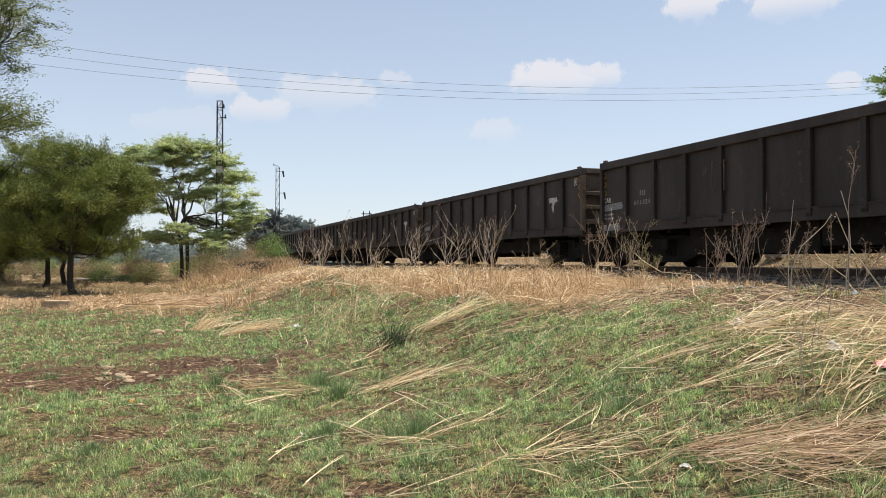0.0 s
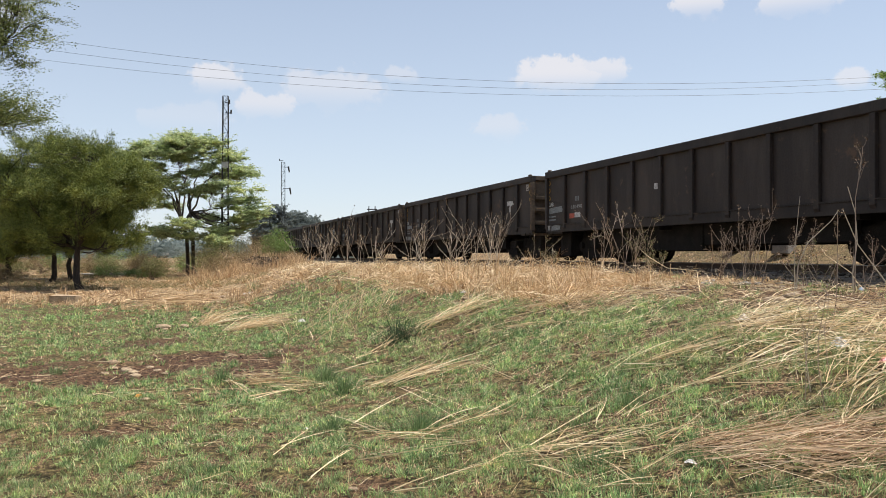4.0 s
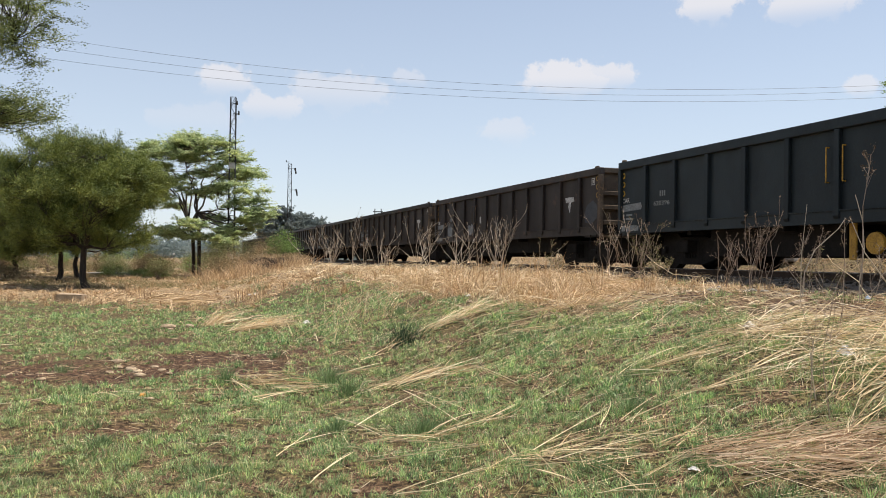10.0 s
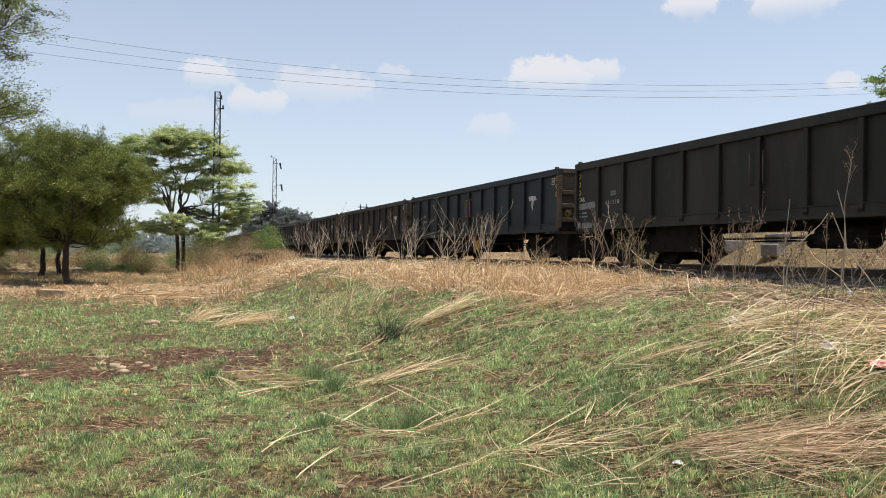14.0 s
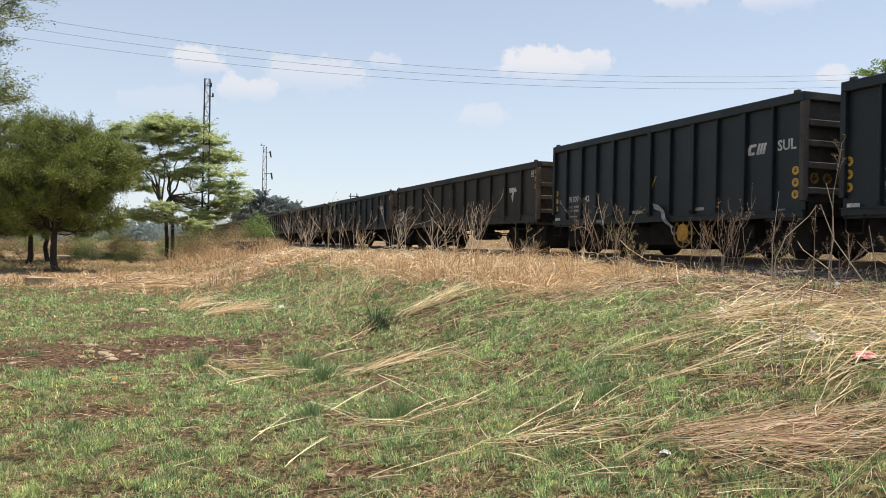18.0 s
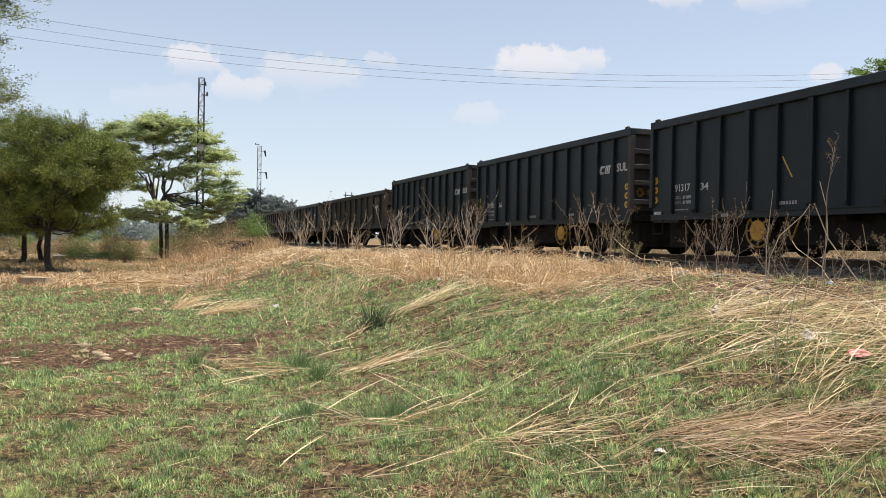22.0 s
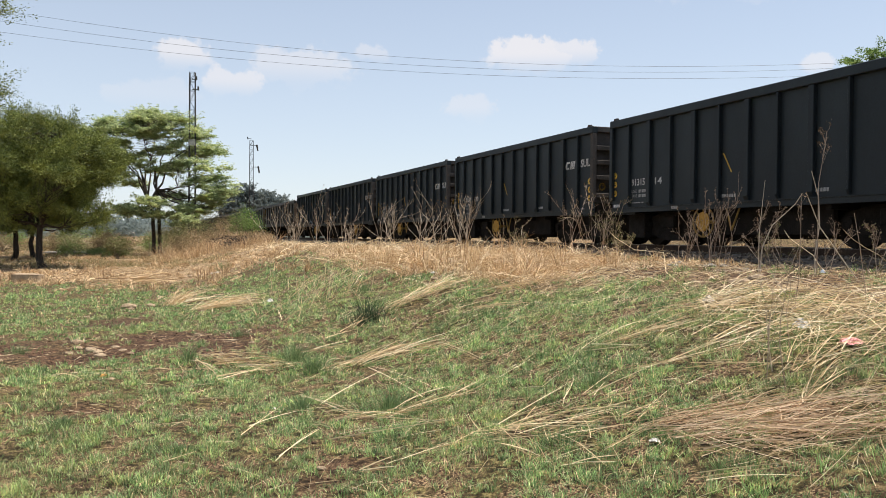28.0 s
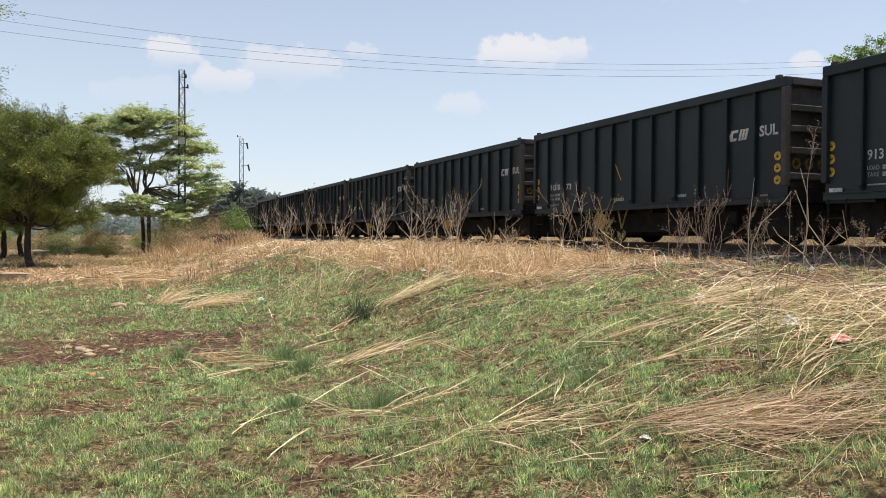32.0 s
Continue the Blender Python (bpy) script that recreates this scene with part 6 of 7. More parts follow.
    straw_bundle(-1.60, 5.00, -1.44, 5.27, 1, .01, .04, 149, width=(.004, .006))
    straw_bundle(.16, 5.16, 1.00, 5.40, 34, .03, .02, 197, 1.2)
    straw_bundle(.42, 5.26, 1.50, 5.04, 40, .11, .02, 198, .6, .35)
    straw_bundle(.70, 5.16, 1.36, 4.90, 24, .12, .02, 130, .6, .5)
    straw_bundle(1.05, 5.00, 1.70, 5.12, 34, .10, .02, 131, 1.0, .4)
    straw_bundle(.98, 5.48, 1.60, 5.34, 30, .10, .02, 132, 1.0, .4)
    straw_bundle(.53, 5.32, 1.28, 5.97, 2, .03, .03, 133, width=(.004, .006))
    straw_bundle(.76, 5.33, 1.23, 4.78, 3, .05, .03, 134, width=W)
    straw_bundle(1.19, 5.62, 1.72, 5.97, 3, .04, .03, 135, width=(.004, .006))
    straw_bundle(1.10, 4.54, 1.44, 4.77, 2, .01, .02, 136, width=W)
    straw_bundle(.76, 4.49, 1.26, 4.28, 5, .03, .02, 137, width=W)
    straw_bundle(.70, 5.42, 1.62, 5.58, 26, .10, .02, 199, 1.0, .3)
    straw_bundle(.52, 4.96, .70, 4.54, 3, .02, .04, 161)
    straw_bundle(.86, 5.00, 1.06, 4.38, 5, .04, .04, 162)
    # towards the bank
    straw_bundle(1.43, 6.76, 2.40, 6.64, 56, .05, .02, 163, 2.0)
    straw_bundle(1.63, 5.91, 2.60, 5.67, 4, .02, .02, 164, width=(.006, .010))
    straw_bundle(1.90, 5.90, 2.36, 5.90, 3, .02, .03, 138, width=(.006, .009))
    straw_bundle(2.29, 5.98, 2.72, 6.24, 3, .02, .03, 139, width=(.006, .009))
    straw_bundle(2.25, 5.80, 2.86, 5.70, 36, .05, .03, 165, 1.2)
    straw_bundle(2.32, 5.02, 3.06, 5.60, 34, .07, .05, 166, 1.5, width=(.005, .009))
    straw_bundle(2.41, 4.96, 2.90, 5.27, 26, .04, .04, 128, 1.2, width=(.005, .009))
    straw_bundle(1.08, 4.52, 1.82, 4.96, 7, .02, .04, 167, width=(.005, .009))
    straw_bundle(2.18, 4.48, 2.68, 4.88, 14, .05, .06, 168)
    straw_bundle(2.45, 7.00, 3.25, 6.80, 60, .14, .05, 170, 1.0, .35, width=(.004, .009))
    straw_bundle(2.60, 6.40, 3.15, 6.05, 56, .13, .05, 171, 1.0, .35, width=(.004, .009))
    straw_bundle(3.00, 6.78, 3.90, 6.66, 56, .15, .10, 172, 1.0, .35, width=(.004, .009))
    straw_bundle(2.72, 7.28, 3.45, 7.62, 44, .14, .10, 173, 1.0, .35, width=(.004, .009))
    straw_bundle(2.92, 6.32, 3.32, 5.58, 54, .12, .06, 174, 1.0, .35, width=(.004, .009))
    # brown heap at the near edge
    straw_bundle(1.38, 4.78, 2.45, 4.40, 190, .09, .03, 175, .7, .2, M_BROWNSTRAW, (.003, .0065))
    straw_bundle(1.50, 4.62, 2.40, 4.20, 190, .10, .03, 176, .7, .2, M_BROWNSTRAW, (.003, .0065))
    straw_bundle(1.62, 4.42, 2.25, 3.96, 150, .11, .03, 177, .7, .25, M_BROWNSTRAW, (.003, .0065))
    straw_bundle(1.56, 4.76, 2.20, 4.58, 50, .06, .03, 178, 1.4, .2, M_BROWNSTRAW, (.003, .0065))
    straw_bundle(1.95, 4.52, 2.95, 4.24, 150, .10, .03, 120, .7, .25, M_BROWNSTRAW, (.003, .0065))
    straw_bundle(1.92, 4.26, 2.80, 3.86, 150, .10, .03, 121, .7, .25, M_BROWNSTRAW, (.003, .0065))
    straw_bundle(1.42, 3.92, 1.90, 3.75, 3, .03, .03, 127, width=(.004, .006))
    straw_bundle(1.80, 3.52, 2.35, 3.84, 2, .02, .05, 129, width=(.004, .006))
    straw_bundle(1.50, 4.60, 2.45, 4.12, 26, .12, .05, 179, 1.0, .25, None, (.003, .0065))


def grow_tufts():
    tuft(-.73, 10.94, 110, .46, .20, 201, M_DARKTUFT, "dark green spiky tuft in a hollow")
    tuft(-.60, 10.78, 120, .30, .22, 202, M_DARKTUFT, "dark green spiky tuft in a hollow")
    for k, (x, y, n, h, r) in enumerate(((-1.40, 9.02, 260, .26, .17), (-1.12, 8.54, 200, .20, .13), (-.22, 6.38, 300, .17, .19), (-.96, 6.60, 150, .15, .11),
                                         (-2.66, 9.30, 130, .20, .09), (1.33, 5.91, 170, .10, .20), (-2.75, 6.19, 150, .10, .12), (-2.56, 11.4, 110, .12, .15),
                                         (-5.0, 10.1, 130, .12, .22), (.80, 9.4, 120, .10, .22), (-.91, 13.6, 120, .20, .20), (-6.63, 27.0, 140, .40, .25), (-1.6, 5.4, 120, .09, .15), (.9, 4.9, 130, .10, .16))):
        tuft(x, y, n, h, r, 210 + k)
    # low green plants on the bare bank
    for k, (s, lat, h, r) in enumerate(((9.3, 6.6, .20, .25), (8.6, 7.2, .16, .22), (8.0, 6.5, .14, .2), (7.2, 7.0, .22, .25), (6.4, 6.6, .30, .3), (6.0, 7.2, .35, .3), (10.2, 6.9, .18, .3), (7.6, 5.9, .12, .2), (9.0, 5.7, .12, .25))):
        tuft(-s * ST + lat * CT, s * CT + lat * ST, 34, h * .6, r, 240 + k, M_WEEDLEAF, "low green plant on the bare bank")


def weed(x, y, h, n, seed, cone=.34, r=.007, leafy=0, withered=0, stem=None):
    """A dead tall weed: a few crooked stems from one root that fork like a candlestick, twigs with small seed heads; leafy and withered: leaves at each twig."""
    rng = np.random.default_rng(seed)
    ob = tagged(new("dry_weed"), "tall dead grey-brown weed with small seed heads", "weed", "dead weeds along the line")
    ob.matrix_world = pose(x, y, float(ground_z(x, y)) - .03)
    wd, ends, nodes = Wood(), [], []

    def shoot(p, d, length, r0, level):
        d = d / np.linalg.norm(d)
        pts, q = [p], p
        k = 5 if level else 3
        for j in range(1, k + 1):
            d = d + rng.normal(0, .13, 3) + np.array([0, 0, .10])
            d /= np.linalg.norm(d)
            q = q + d * length / k
            pts.append(q)
        wd.limb([tuple(a) for a in pts], r0, r0 * .6, 4)
        nodes.extend(pts[1:] if level < 2 else pts[3:])
        if level == 0:
            ends.append(q)
            return
        for j in range(int(rng.integers(1, 4))):
            a = pts[int(rng.integers(2, k + 1))]
            side = np.cross(d, rng.normal(0, 1, 3))
            side /= np.linalg.norm(side) + 1e-6
            shoot(a, d + side * rng.uniform(.45, .95), length * rng.uniform(.38, .70) * (1 if level > 1 else .75), r0 * .68, level - 1)
        shoot(q, d, length * .25, r0 * .55, 0)

    for k in range(n):
        a, c = rng.uniform(0, 6.28), abs(rng.normal(0, cone))
        p = np.array([rng.normal(0, .09), rng.normal(0, .09), 0])
        shoot(p, np.array([math.cos(a) * c, math.sin(a) * c, 1.0]), h * rng.uniform(.50, .80), r * rng.uniform(.75, 1.2), 2 if rng.uniform() < .8 else 1)
    mesh_part("stem", wd.mesh("stems"), stem or M_DRYSTEM, ob)
    v, f = leaves(ends, 5, r * 1.2, r * 1.6, r * 3.0, rng, .8)
    tagged(mesh_part("seed_head", array_mesh("seed_head", v, f), M_SEED, ob), kind="stuff")
    for per, mat in ((leafy, M_WEEDLEAF), (withered, M_WITHERED)):
        if per:
            v, f = leaves(nodes, per, .014, .018, .026, rng, .55)
            mesh_part("foliage", array_mesh("leaves", v, f), mat, ob)
    return ob


def grow_weeds():
    def by_line(s, lat):
        return -s * ST + lat * CT, s * CT + lat * ST
    k = 300
    # along the line, height, stems, green leaves, withered leaves
    for s, lat, h, n, green, brown in ((46, 7.6, 1.8, 3, 0, 0), (43.6, 8, 1.7, 4, 0, 0), (39.6, 7.5, 1.75, 4, 0, 0), (35.9, 7.8, 1.85, 4, 0, 0), (32.3, 8.0, 1.65, 3, 0, 0), (29.5, 7.6, .9, 3, 0, 0), (26.2, 7.9, 1.7, 5, 0, 0),
                                       (24.0, 7.8, 1.3, 3, 0, 0), (22.2, 8.0, 1.6, 4, 0, 0), (20.4, 7.8, 1.65, 4, 0, 0), (19.3, 8.0, 1.7, 5, 0, 0), (18.4, 7.8, 1.5, 4, 0, 0), (16.6, 8.0, .8, 3, 2, 0),
                                       (13.3, 7.8, 1.35, 5, 0, 1), (12.7, 8.0, 1.45, 6, 1, 1), (12.1, 7.9, 1.1, 4, 3, 1), (11.5, 7.8, .75, 4, 4, 0), (9.9, 7.9, 1.2, 4, 0, 1), (9.5, 7.9, 1.45, 5, 0, 2), (9.1, 7.7, 1.1, 4, 0, 1),
                                       (8.3, 7.9, 1.0, 3, 0, 4), (7.9, 7.6, .7, 3, 2, 1), (7.2, 7.6, .8, 2, 0, 2), (14.6, 7.4, .55, 4, 4, 1), (15.4, 7.7, .6, 3, 3, 0), (31, 8.2, 1.0, 3, 0, 0), (6.5, 7.7, .7, 3, 1, 3), (34.2, 7.9, 1.1, 3, 0, 0), (41.5, 7.9, 1.2, 3, 0, 0)):
        k += 1
        far = s > 15
        weed(*by_line(s, lat), h * (1.12 if far else .86), n + 1, k, .50 if far else .22, min(.017, (.0062 if far else .0048) + max(0, s - 9) * .00045), green, brown, None if far else M_DARKSTEM)
    # slender single stems nearer the eye
    for x, y, h in ((2.21, 5.07, 1.0), (2.29, 4.73, 1.2), (2.62, 5.3, 1.1), (-.35, 9.4, .55)):
        k += 1
        weed(x, y, h * .9, 1, k, .06, .0036, 0, 0, M_DARKSTEM)
    # tall stalks with ragged heads standing over the straw
    for line, rr, head, pale in ((((4.39, 8.6, 1.02), (4.38, 8.6, 1.32), (4.43, 8.6, 1.67), (4.41, 8.6, 1.98), (4.33, 8.6, 2.26)), .0085, 0, True),
                                 (((4.3, 8.4, .98), (4.31, 8.4, 1.78), (4.31, 8.4, 2.12), (4.37, 8.4, 2.48), (4.39, 8.4, 2.67)), .006, 5, False),
                                 (((3.85, 8.8, 1.0), (3.88, 8.8, 1.41), (3.99, 8.8, 1.66), (4.25, 8.8, 1.9), (4.33, 8.8, 2.02)), .008, 0, True),
                                 (((4.38, 7.6, 1.0), (4.12, 7.6, 1.35), (3.92, 7.6, 1.62), (3.78, 7.6, 1.95)), .0075, 0, True),
                                 (((3.06, 6.4, .67), (3.13, 6.4, 1.16), (3.14, 6.4, 1.53), (3.14, 6.4, 1.88)), .0045, 3, False),
                                 (((3.49, 6.0, .72), (3.46, 6.0, 1.1), (3.41, 6.0, 1.45), (3.36, 6.0, 1.71)), .0048, 0, False),
                                 (((3.31, 7.6, .86), (3.32, 7.6, 1.58), (3.37, 7.6, 2.08)), .005, 0, True),
                                 (((2.38, 5.2, .56), (2.35, 5.2, .77), (2.32, 5.2, 1.07)), .0045, 0, True)):
        k += 1
        rng = np.random.default_rng(k)
        ob = tagged(new("tall_stalk"), "tall dead stalk standing over flattened straw", "dry stalk", "tall stalks")
        p0 = np.array(line[0])
        p0[2] = min(p0[2], float(ground_z(p0[0], p0[1])) - .02)
        ob.matrix_world = pose(*p0)
        wd, ends = Wood(), []
        pts = [tuple(np.array(p) - p0 * (j > 0) - np.array(line[0]) * (j == 0)) for j, p in enumerate(line)]
        wd.limb(pts, rr, rr * .45, 5)
        for j in range(head * 2):
            a = np.array(pts[-2]) + rng.uniform(-.9, 1) * (np.array(pts[-1]) - np.array(pts[-2]))
            b = a + np.array([rng.normal(.015, .045), rng.normal(0, .045), rng.uniform(.06, .20)])
            wd.limb([tuple(a), tuple((a + b) / 2 + rng.normal(0, .01, 3)), tuple(b)], rr * .4, rr * .25, 3)
            ends.append(b)
        mesh_part("stem", wd.mesh("stems"), M_DRYSTEM if pale else M_DARKSTEM, ob)
        if ends:
            v, f = leaves(ends, 14, .014, .022, .020, rng, .7)
            tagged(mesh_part("seed_head", array_mesh("seed_head", v, f), M_SEED, ob), kind="stuff")
    # long pale stalks that lean over
    for p, q, rr in (((2.84, 8.2, .95), (3.05, 12.6, 1.62), .0055), ((4.75, 9.0, 1.1), (4.55, 9.7, 1.62), .0045), ((5.6, 8.9, 1.12), (4.75, 8.7, 1.62), .0045)):
        k += 1
        wd = Wood()
        wd.limb(crooked(p, q, np.random.default_rng(k), .02, 6), rr, rr * .5, 5)
        tagged(mesh_part("leaning_stalk", wd.mesh("leaning_stalk"), M_STRAW), "long pale leaning dry stalk beside the line", "dry stalk", "leaning stalks")


# ---- small things on the field ----
def stone(x, y, r, seed, flat=.55, label="tan field stone on the turf", mat=None):
    rng = np.random.default_rng(seed)
    bm = bmesh.new()
    bmesh.ops.create_icosphere(bm, subdivisions=2, radius=r)
    d = rng.normal(0, 1, (5, 3))
    for v in bm.verts:
        n = np.array(v.co) / r
        cut = max(0.0, max(float(n @ (q / np.linalg.norm(q))) - .72 for q in d))
        v.co *= (1 - .7 * cut) * (1 + .10 * math.sin(5 * n[0] + seed) * math.sin(4 * n[1]))
        v.co.z *= flat
        v.co.x *= 1.25
    ob = part("field_stone", bm, mat or M_ROCK)
    ob.matrix_world = pose(x, y, float(ground_z(x, y)) + r * flat * .35, 0, 0, rng.uniform(0, 360))
    return tagged(ob, label, "stone", "field stones")


def litter(name, x, y, size, material, label, seed, tall=.5):
    """A crumpled bag or wrapper: a sheet pushed into folds."""
    rng = np.random.default_rng(seed)
    bm = bmesh.new()
    size *= .75
    tall *= .7
    n = 9
    g = [[bm.verts.new(((i / (n - 1) - .5) * size * (1 + .2 * rng.normal()), (j / (n - 1) - .5) * size * .7 * (1 + .2 * rng.normal()), 0)) for j in range(n)] for i in range(n)]
    for i in range(n):
        for j in range(n):
            u, w = i / (n - 1) - .5, j / (n - 1) - .5
            g[i][j].co.z = size * tall * max(0, .9 - 3.2 * (u * u + w * w)) * (.75 + .35 * rng.uniform()) + .004
    for i in range(n - 1):
        for j in range(n - 1):
            bm.faces.new((g[i][j], g[i + 1][j], g[i + 1][j + 1], g[i][j + 1]))
    ob = part(name, bm, material)
    ob.matrix_world = pose(x, y, float(ground_z(x, y)) + .012, 0, 0, rng.uniform(0, 360))
    return tagged(ob, label, "litter", "litter on the field")


def strew():
    k = 400
    for x, y, r in ((-4.6, 10.85, .07), (-4.2, 10.3, .08), (-4.05, 10.15, .06), (-4.35, 10.0, .055), (-3.9, 9.85, .07), (-3.75, 10.2, .05), (-4.0, 10.6, .05), (-4.45, 10.5, .06),
                    (-3.55, 9.9, .045), (-5.8, 16.1, .13), (-5.55, 16.6, .11), (-6.0, 16.6, .09), (-5.65, 15.8, .07), (-3.1, 8.1, .04), (-4.9, 9.4, .05), (-2.2, 10.6, .05), (-5.3, 17.4, .10),
                    (.27, 12.9, .07), (-1.5, 9.5, .04), (-3.3, 12.0, .06), (-.6, 5.0, .035), (.4, 6.6, .04), (3.3, 8.0, .10), (3.6, 8.3, .09), (-7.6, 26.6, .11), (-9.0, 23.0, .12), (-12.7, 21.0, .10)):
        k += 1
        stone(x, y, r * (.95 if r < .09 else 1), k)
    # a squared block with broken corners
    bm = bmesh.new()
    box(bm, -.40, .40, -.26, .26, -.06, .27, bevel=.035)
    jog = random.Random(460)
    for v in bm.verts:
        v.co += Vector((jog.uniform(-.03, .03), jog.uniform(-.03, .03), jog.uniform(-.02, .02)))
    slab = tagged(part("stone_slab", bm, M_ROCK), "squared brown block of stone at the edge of dry grass", "stone", "field stones")
    slab.matrix_world = pose(-12.0, 24.7, float(ground_z(-12.0, 24.7)), 0, 0, 8)
    stone(-15.5, 17.5, .12, 461)
    rng = np.random.default_rng(466)
    for j in range(16):
        s, lat = rng.normal(9.3, .5), rng.normal(7.7, .25)
        stone(-s * ST + lat * CT, s * CT + lat * ST, rng.uniform(.03, .08), 500 + j, .5, "pale broken rubble beside the ballast", M_SLEEPER)
    W = "crumpled white plastic scrap on the turf"
    litter("plastic_scrap", -2.86, 15.48, .26, M_PLASTIC, W, 470)
    litter("plastic_scrap", 1.38, 4.52, .075, M_PLASTIC, W, 471)
    litter("plastic_bag", 2.88, 5.84, .17, M_PLASTIC, "torn white plastic bag caught in straw", 472, .9)
    litter("plastic_scrap", .27, 13.67, .16, M_PLASTIC, W, 473)
    litter("plastic_bag", 2.95, 5.28, .24, M_PINK, "crumpled faded pink plastic bag in straw", 474, .4)
    litter("wrapper", -3.24, 8.28, .13, M_ORANGE, "small orange wrapper on the turf", 475, .5)
    litter("plastic_scrap", -6.5, 26.0, .24, M_PLASTIC, W, 476)
    litter("plastic_scrap", -6.75, 26.2, .18, M_PLASTIC, W, 477)
    litter("plastic_scrap", -4.0, 16.6, .24, M_BLUE, "pale blue plastic scrap in straw", 478, .3)
    litter("plastic_scrap", 2.71, 7.28, .17, M_PLASTIC, W, 479, .7)
    litter("plastic_scrap", 5.0, 9.6, .14, M_BLUE, "small teal plastic scrap beside the ballast", 480, .6)
    litter("plastic_scrap", -1.2, 6.7, .05, M_PLASTIC, W, 481)


# ---- masts, wires and far things ----
def lattice_mast(x, y, top, w, plate, arms):
    z0 = float(ground_z(x, y))
    h = top - z0
    ob = tagged(new("lattice_mast"), "tall slim steel lattice mast standing in the scrub", "mast", "lattice masts")
    ob.matrix_world = pose(x, y, z0, 0, 0, 8)
    a = w / 2
    for sx in (-a, a):
        for sy in (-a, a):
            bm = bmesh.new()
            rod(bm, (sx * 1.25, sy * 1.25, -.1), (sx, sy, h), .035, .028, n=5)
            part("leg", bm, M_MAST, ob)
    wd = Wood()
    n = int(h / .62)
    for i in range(n):
        z, z1, s = h * i / n, h * (i + 1) / n, (-1) ** i
        for fx, fy in ((1, 0), (-1, 0), (0, 1), (0, -1)):
            if fx:
                wd.limb([(fx * a, -a * s, z), (fx * a, a * s, z1)], .018, .018, 4)
                wd.limb([(fx * a, -a, z1), (fx * a, a, z1)], .014, .014, 4)
            else:
                wd.limb([(-a * s, fy * a, z), (a * s, fy * a, z1)], .018, .018, 4)
                wd.limb([(-a, fy * a, z1), (a, fy * a, z1)], .014, .014, 4)
    mesh_part("bracing", wd.mesh("bracing"), M_MAST, ob)
    if plate:
        part("plate", boxed((-a - .05, a + .05, -a - .06, -a - .045, h * .585, h * .62)), M_WHITE, ob, "pale plate on the mast")
    for zz, dx, drop in arms:
        bm = bmesh.new()
        rod(bm, (0, -a, zz), (dx, -a, zz), .035, n=6)
        if drop:
            rod(bm, (dx, -a, zz + .1), (dx + .15, -a, zz - drop), .13, .09, n=8)
        else:
            rod(bm, (dx, -a, zz - .05), (dx, -a, zz + .22), .07, .05, n=8)
        part("insulator_arm", bm, M_MAST, ob)


def wires():
    Y = 62.0
    for y0, y1, y2 in ((76, 145, 142), (95, 158, 151), (114, 170, 164)):
        wd = Wood()
        c = np.polyfit((65, 742, 1568), (y0, y1, y2), 2)
        pts = []
        for px in np.linspace(-320, 1900, 70):
            pts.append(((px - 784) / 1400 * Y, Y, 1.5 + (461.4 - np.polyval(c, px)) / 1400 * Y))
        wd.limb(pts, .012, .012, 4)
        tagged(mesh_part("overhead_wire", wd.mesh("overhead_wire"), M_WIRE), "thin dark overhead wire sagging across the sky", "wire", "overhead wires")


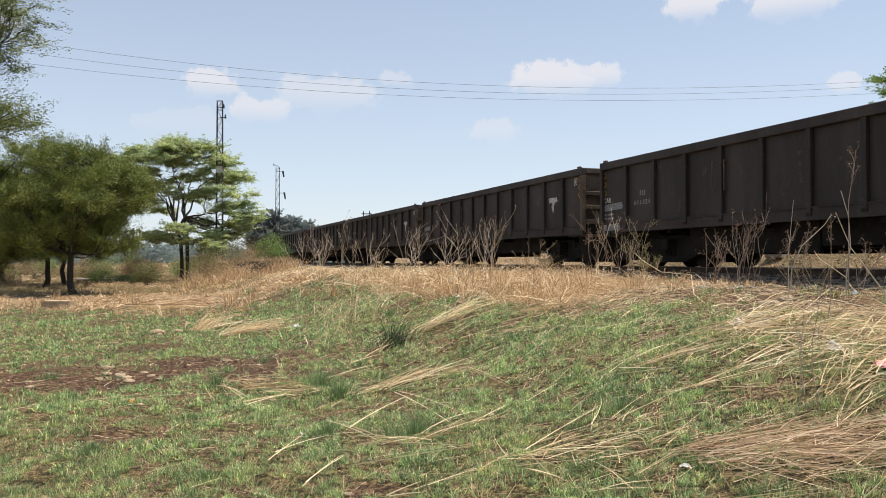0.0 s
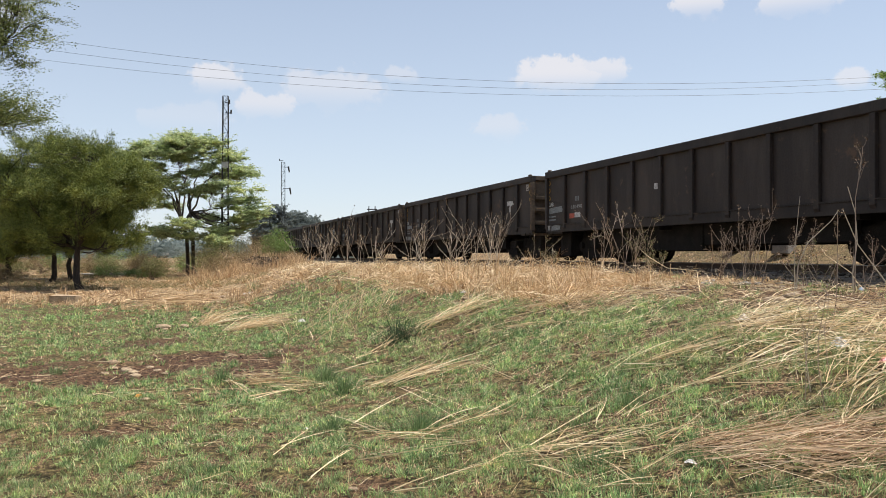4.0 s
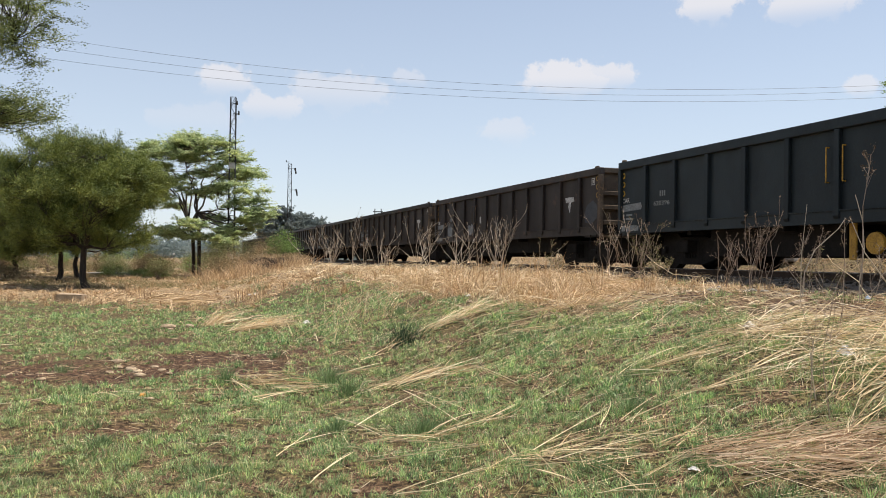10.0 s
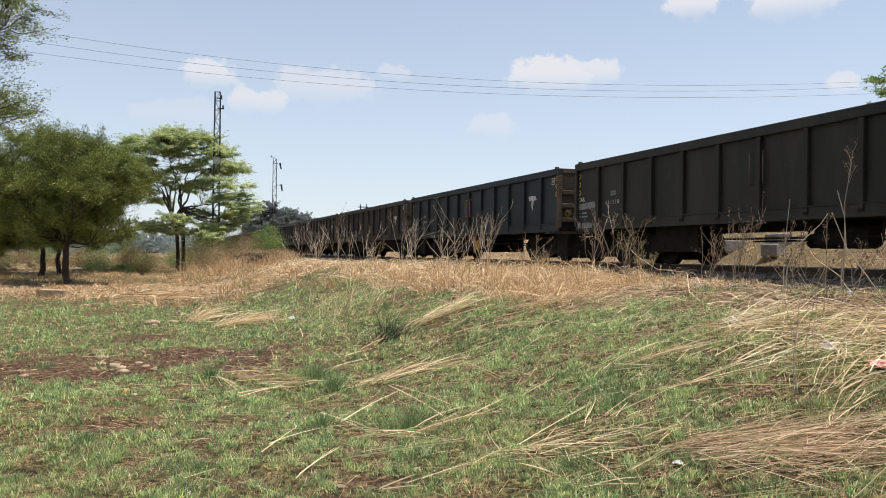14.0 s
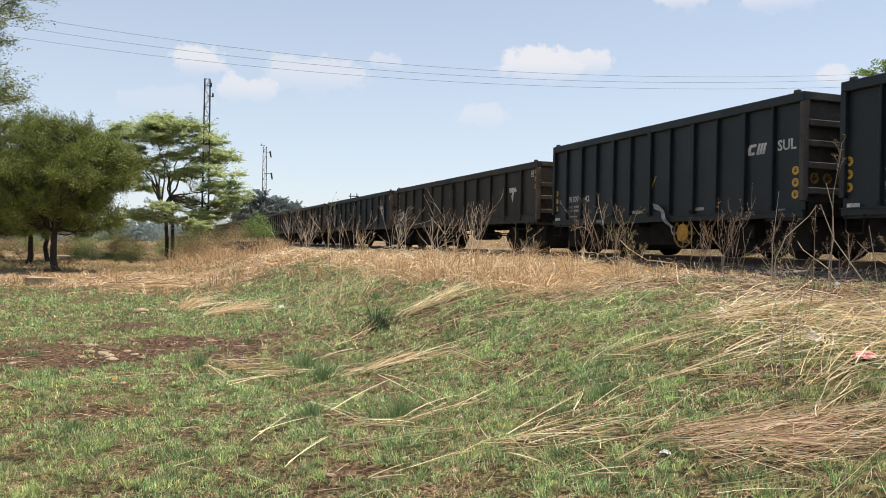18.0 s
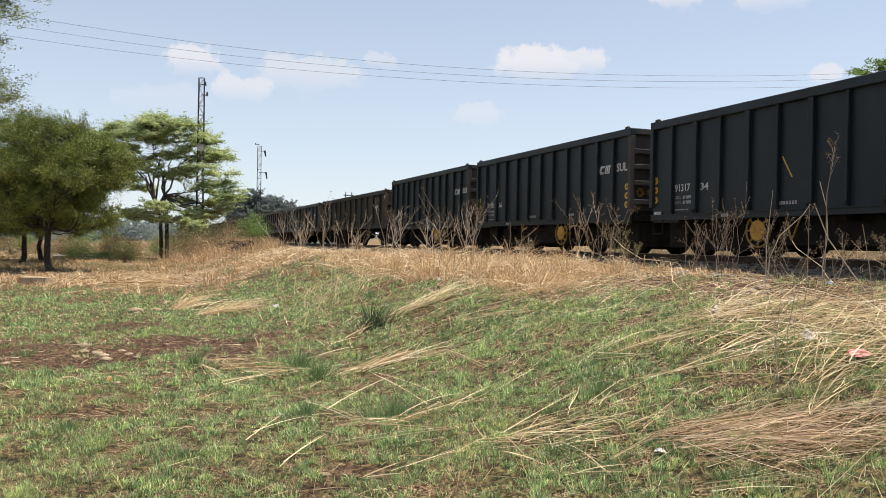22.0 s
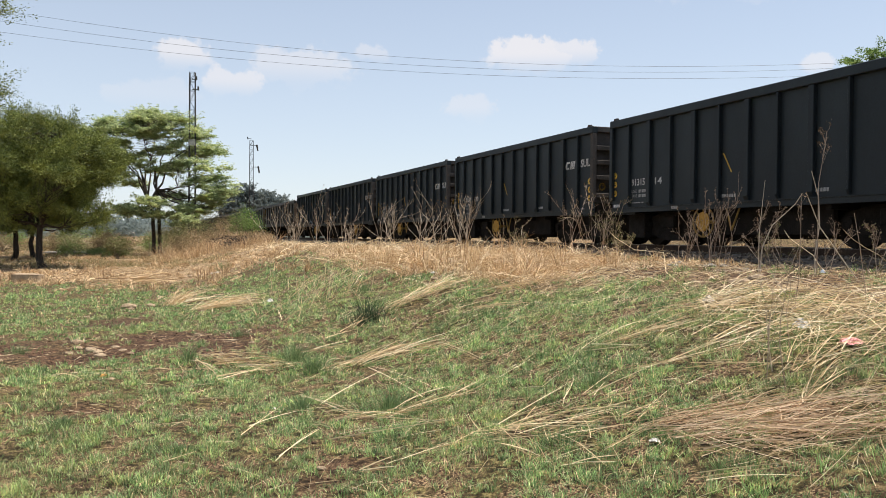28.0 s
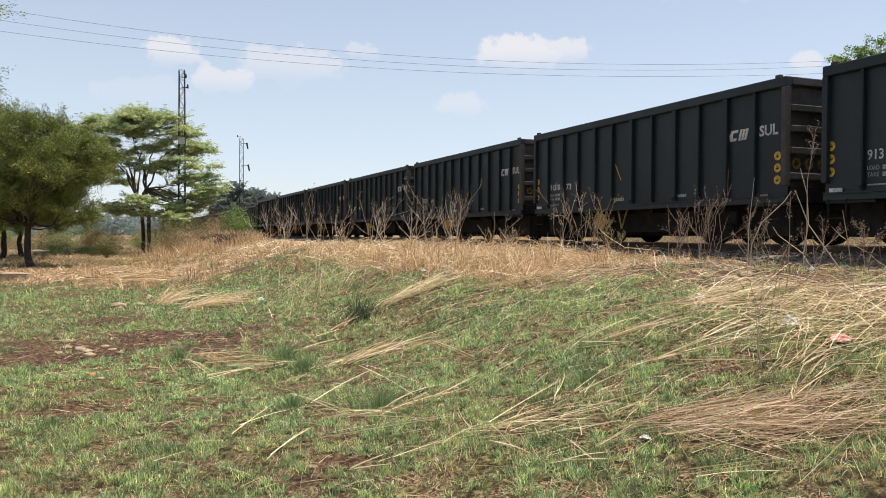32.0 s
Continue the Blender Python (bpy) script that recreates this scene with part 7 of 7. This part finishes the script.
def far_things():
    lattice_mast(-15.55, 55.0, 12.62, .36, True, ((10.9, .40, 0), (11.6, .28, 0)))
    lattice_mast(-22.6, 108.0, 14.3, .46, False, ((13.4, -.5, 0), (12.5, .7, .7), (9.6, .9, .8)))
    # pole with cross-arms beyond the train
    x, y = -19.8, 205.0
    ob = tagged(new("crossarm_pole"), "distant pole with cross-arms beyond the train", "pole")
    ob.matrix_world = pose(x, y, float(ground_z(x, y)))
    for dx in (-.8, .8):
        bm = bmesh.new()
        rod(bm, (dx, 0, 0), (dx, 0, 14.2), .16, .12, n=8)
        part("post", bm, M_MAST, ob)
    part("cross_arm", boxed((-1.3, 1.3, -.08, .08, 13.3, 13.55)), M_MAST, ob)
    bm = bmesh.new()
    rod(bm, (.8, 0, 13.4), (2.0, 0, 11.8), .08, n=6)
    part("stay", bm, M_MAST, ob)
    # low pale house far across the field
    x, y = -96.0, 262.0
    ob = tagged(new("house"), "low pale house with a sheet roof far across the field", "house")
    ob.matrix_world = pose(x, y, float(ground_z(x, y)), 0, 0, 10) @ Matrix.Diagonal((.62, .62, .8, 1))
    part("wall", boxed((-3.9, 3.9, -2.5, 2.5, 0, 1.9)), M_WALLFAR, ob)
    bm = bmesh.new()
    v = [bm.verts.new(c) for c in ((-4.9, -2.9, 1.9), (4.9, -2.9, 1.9), (4.9, 0, 2.9), (-4.9, 0, 2.9), (4.9, 2.9, 1.9), (-4.9, 2.9, 1.9))]
    for f in ((0, 1, 2, 3), (3, 2, 4, 5), (0, 3, 5), (1, 4, 2), (0, 5, 4, 1)):
        bm.faces.new([v[q] for q in f])
    part("roof", bm, M_ROOFFAR, ob)
    part("window", boxed((-2.6, -1.4, -2.53, -2.5, .8, 1.6)), M_UNDER, ob)
    part("door", boxed((.6, 1.5, -2.53, -2.5, 0, 1.7)), M_UNDER, ob)
    # old concrete slab lying in the scrub
    bm = bmesh.new()
    box(bm, -2.2, 2.2, -.7, .7, -.1, .17, bevel=.05)
    tagged(part("concrete_slab", bm, M_SLEEPER), "old grey concrete slab lying in dry grass", "concrete slab").matrix_world = pose(-25.0, 59.0, float(ground_z(-25.0, 59.0)), 0, 0, 6)
    # concrete blocks and dead branches on the bank beyond the line
    for s, lat, a in ((19.5, 16.2, 10), (18.0, 16.6, 70), (17.4, 15.9, 30), (21.5, 17.0, 50)):
        bm = bmesh.new()
        box(bm, -.45, .45, -.22, .22, -.05, .3, bevel=.03)
        m = spot_at(s, lat, 0, a)
        m.translation.z = float(ground_z(m.translation.x, m.translation.y))
        tagged(part("concrete_block", bm, M_SLEEPER), "broken pale concrete block on the bank", "concrete block", "broken blocks").matrix_world = m


lay_straw()
grow_tufts()
grow_weeds()
strew()
far_things()
wires()


# ---- movement ----
def motions():
    times = [k * 2.0 for k in range(17)]
    roll = [k * 4 / FPS for k in range(241)]
    for w, q in TRAIN:
        walk(w, [(t, spot_at(q + run(t), TRACK_LAT, RAIL_Z)) for t in times])
        for b in w.children:
            for ws in b.children:
                if ws.name.startswith("wheelset"):
                    y = ws.location.y
                    walk(ws, [(t, pose(0, y, WHEEL_R, -math.degrees(run(t) / WHEEL_R) % 360)) for t in roll])


motions()
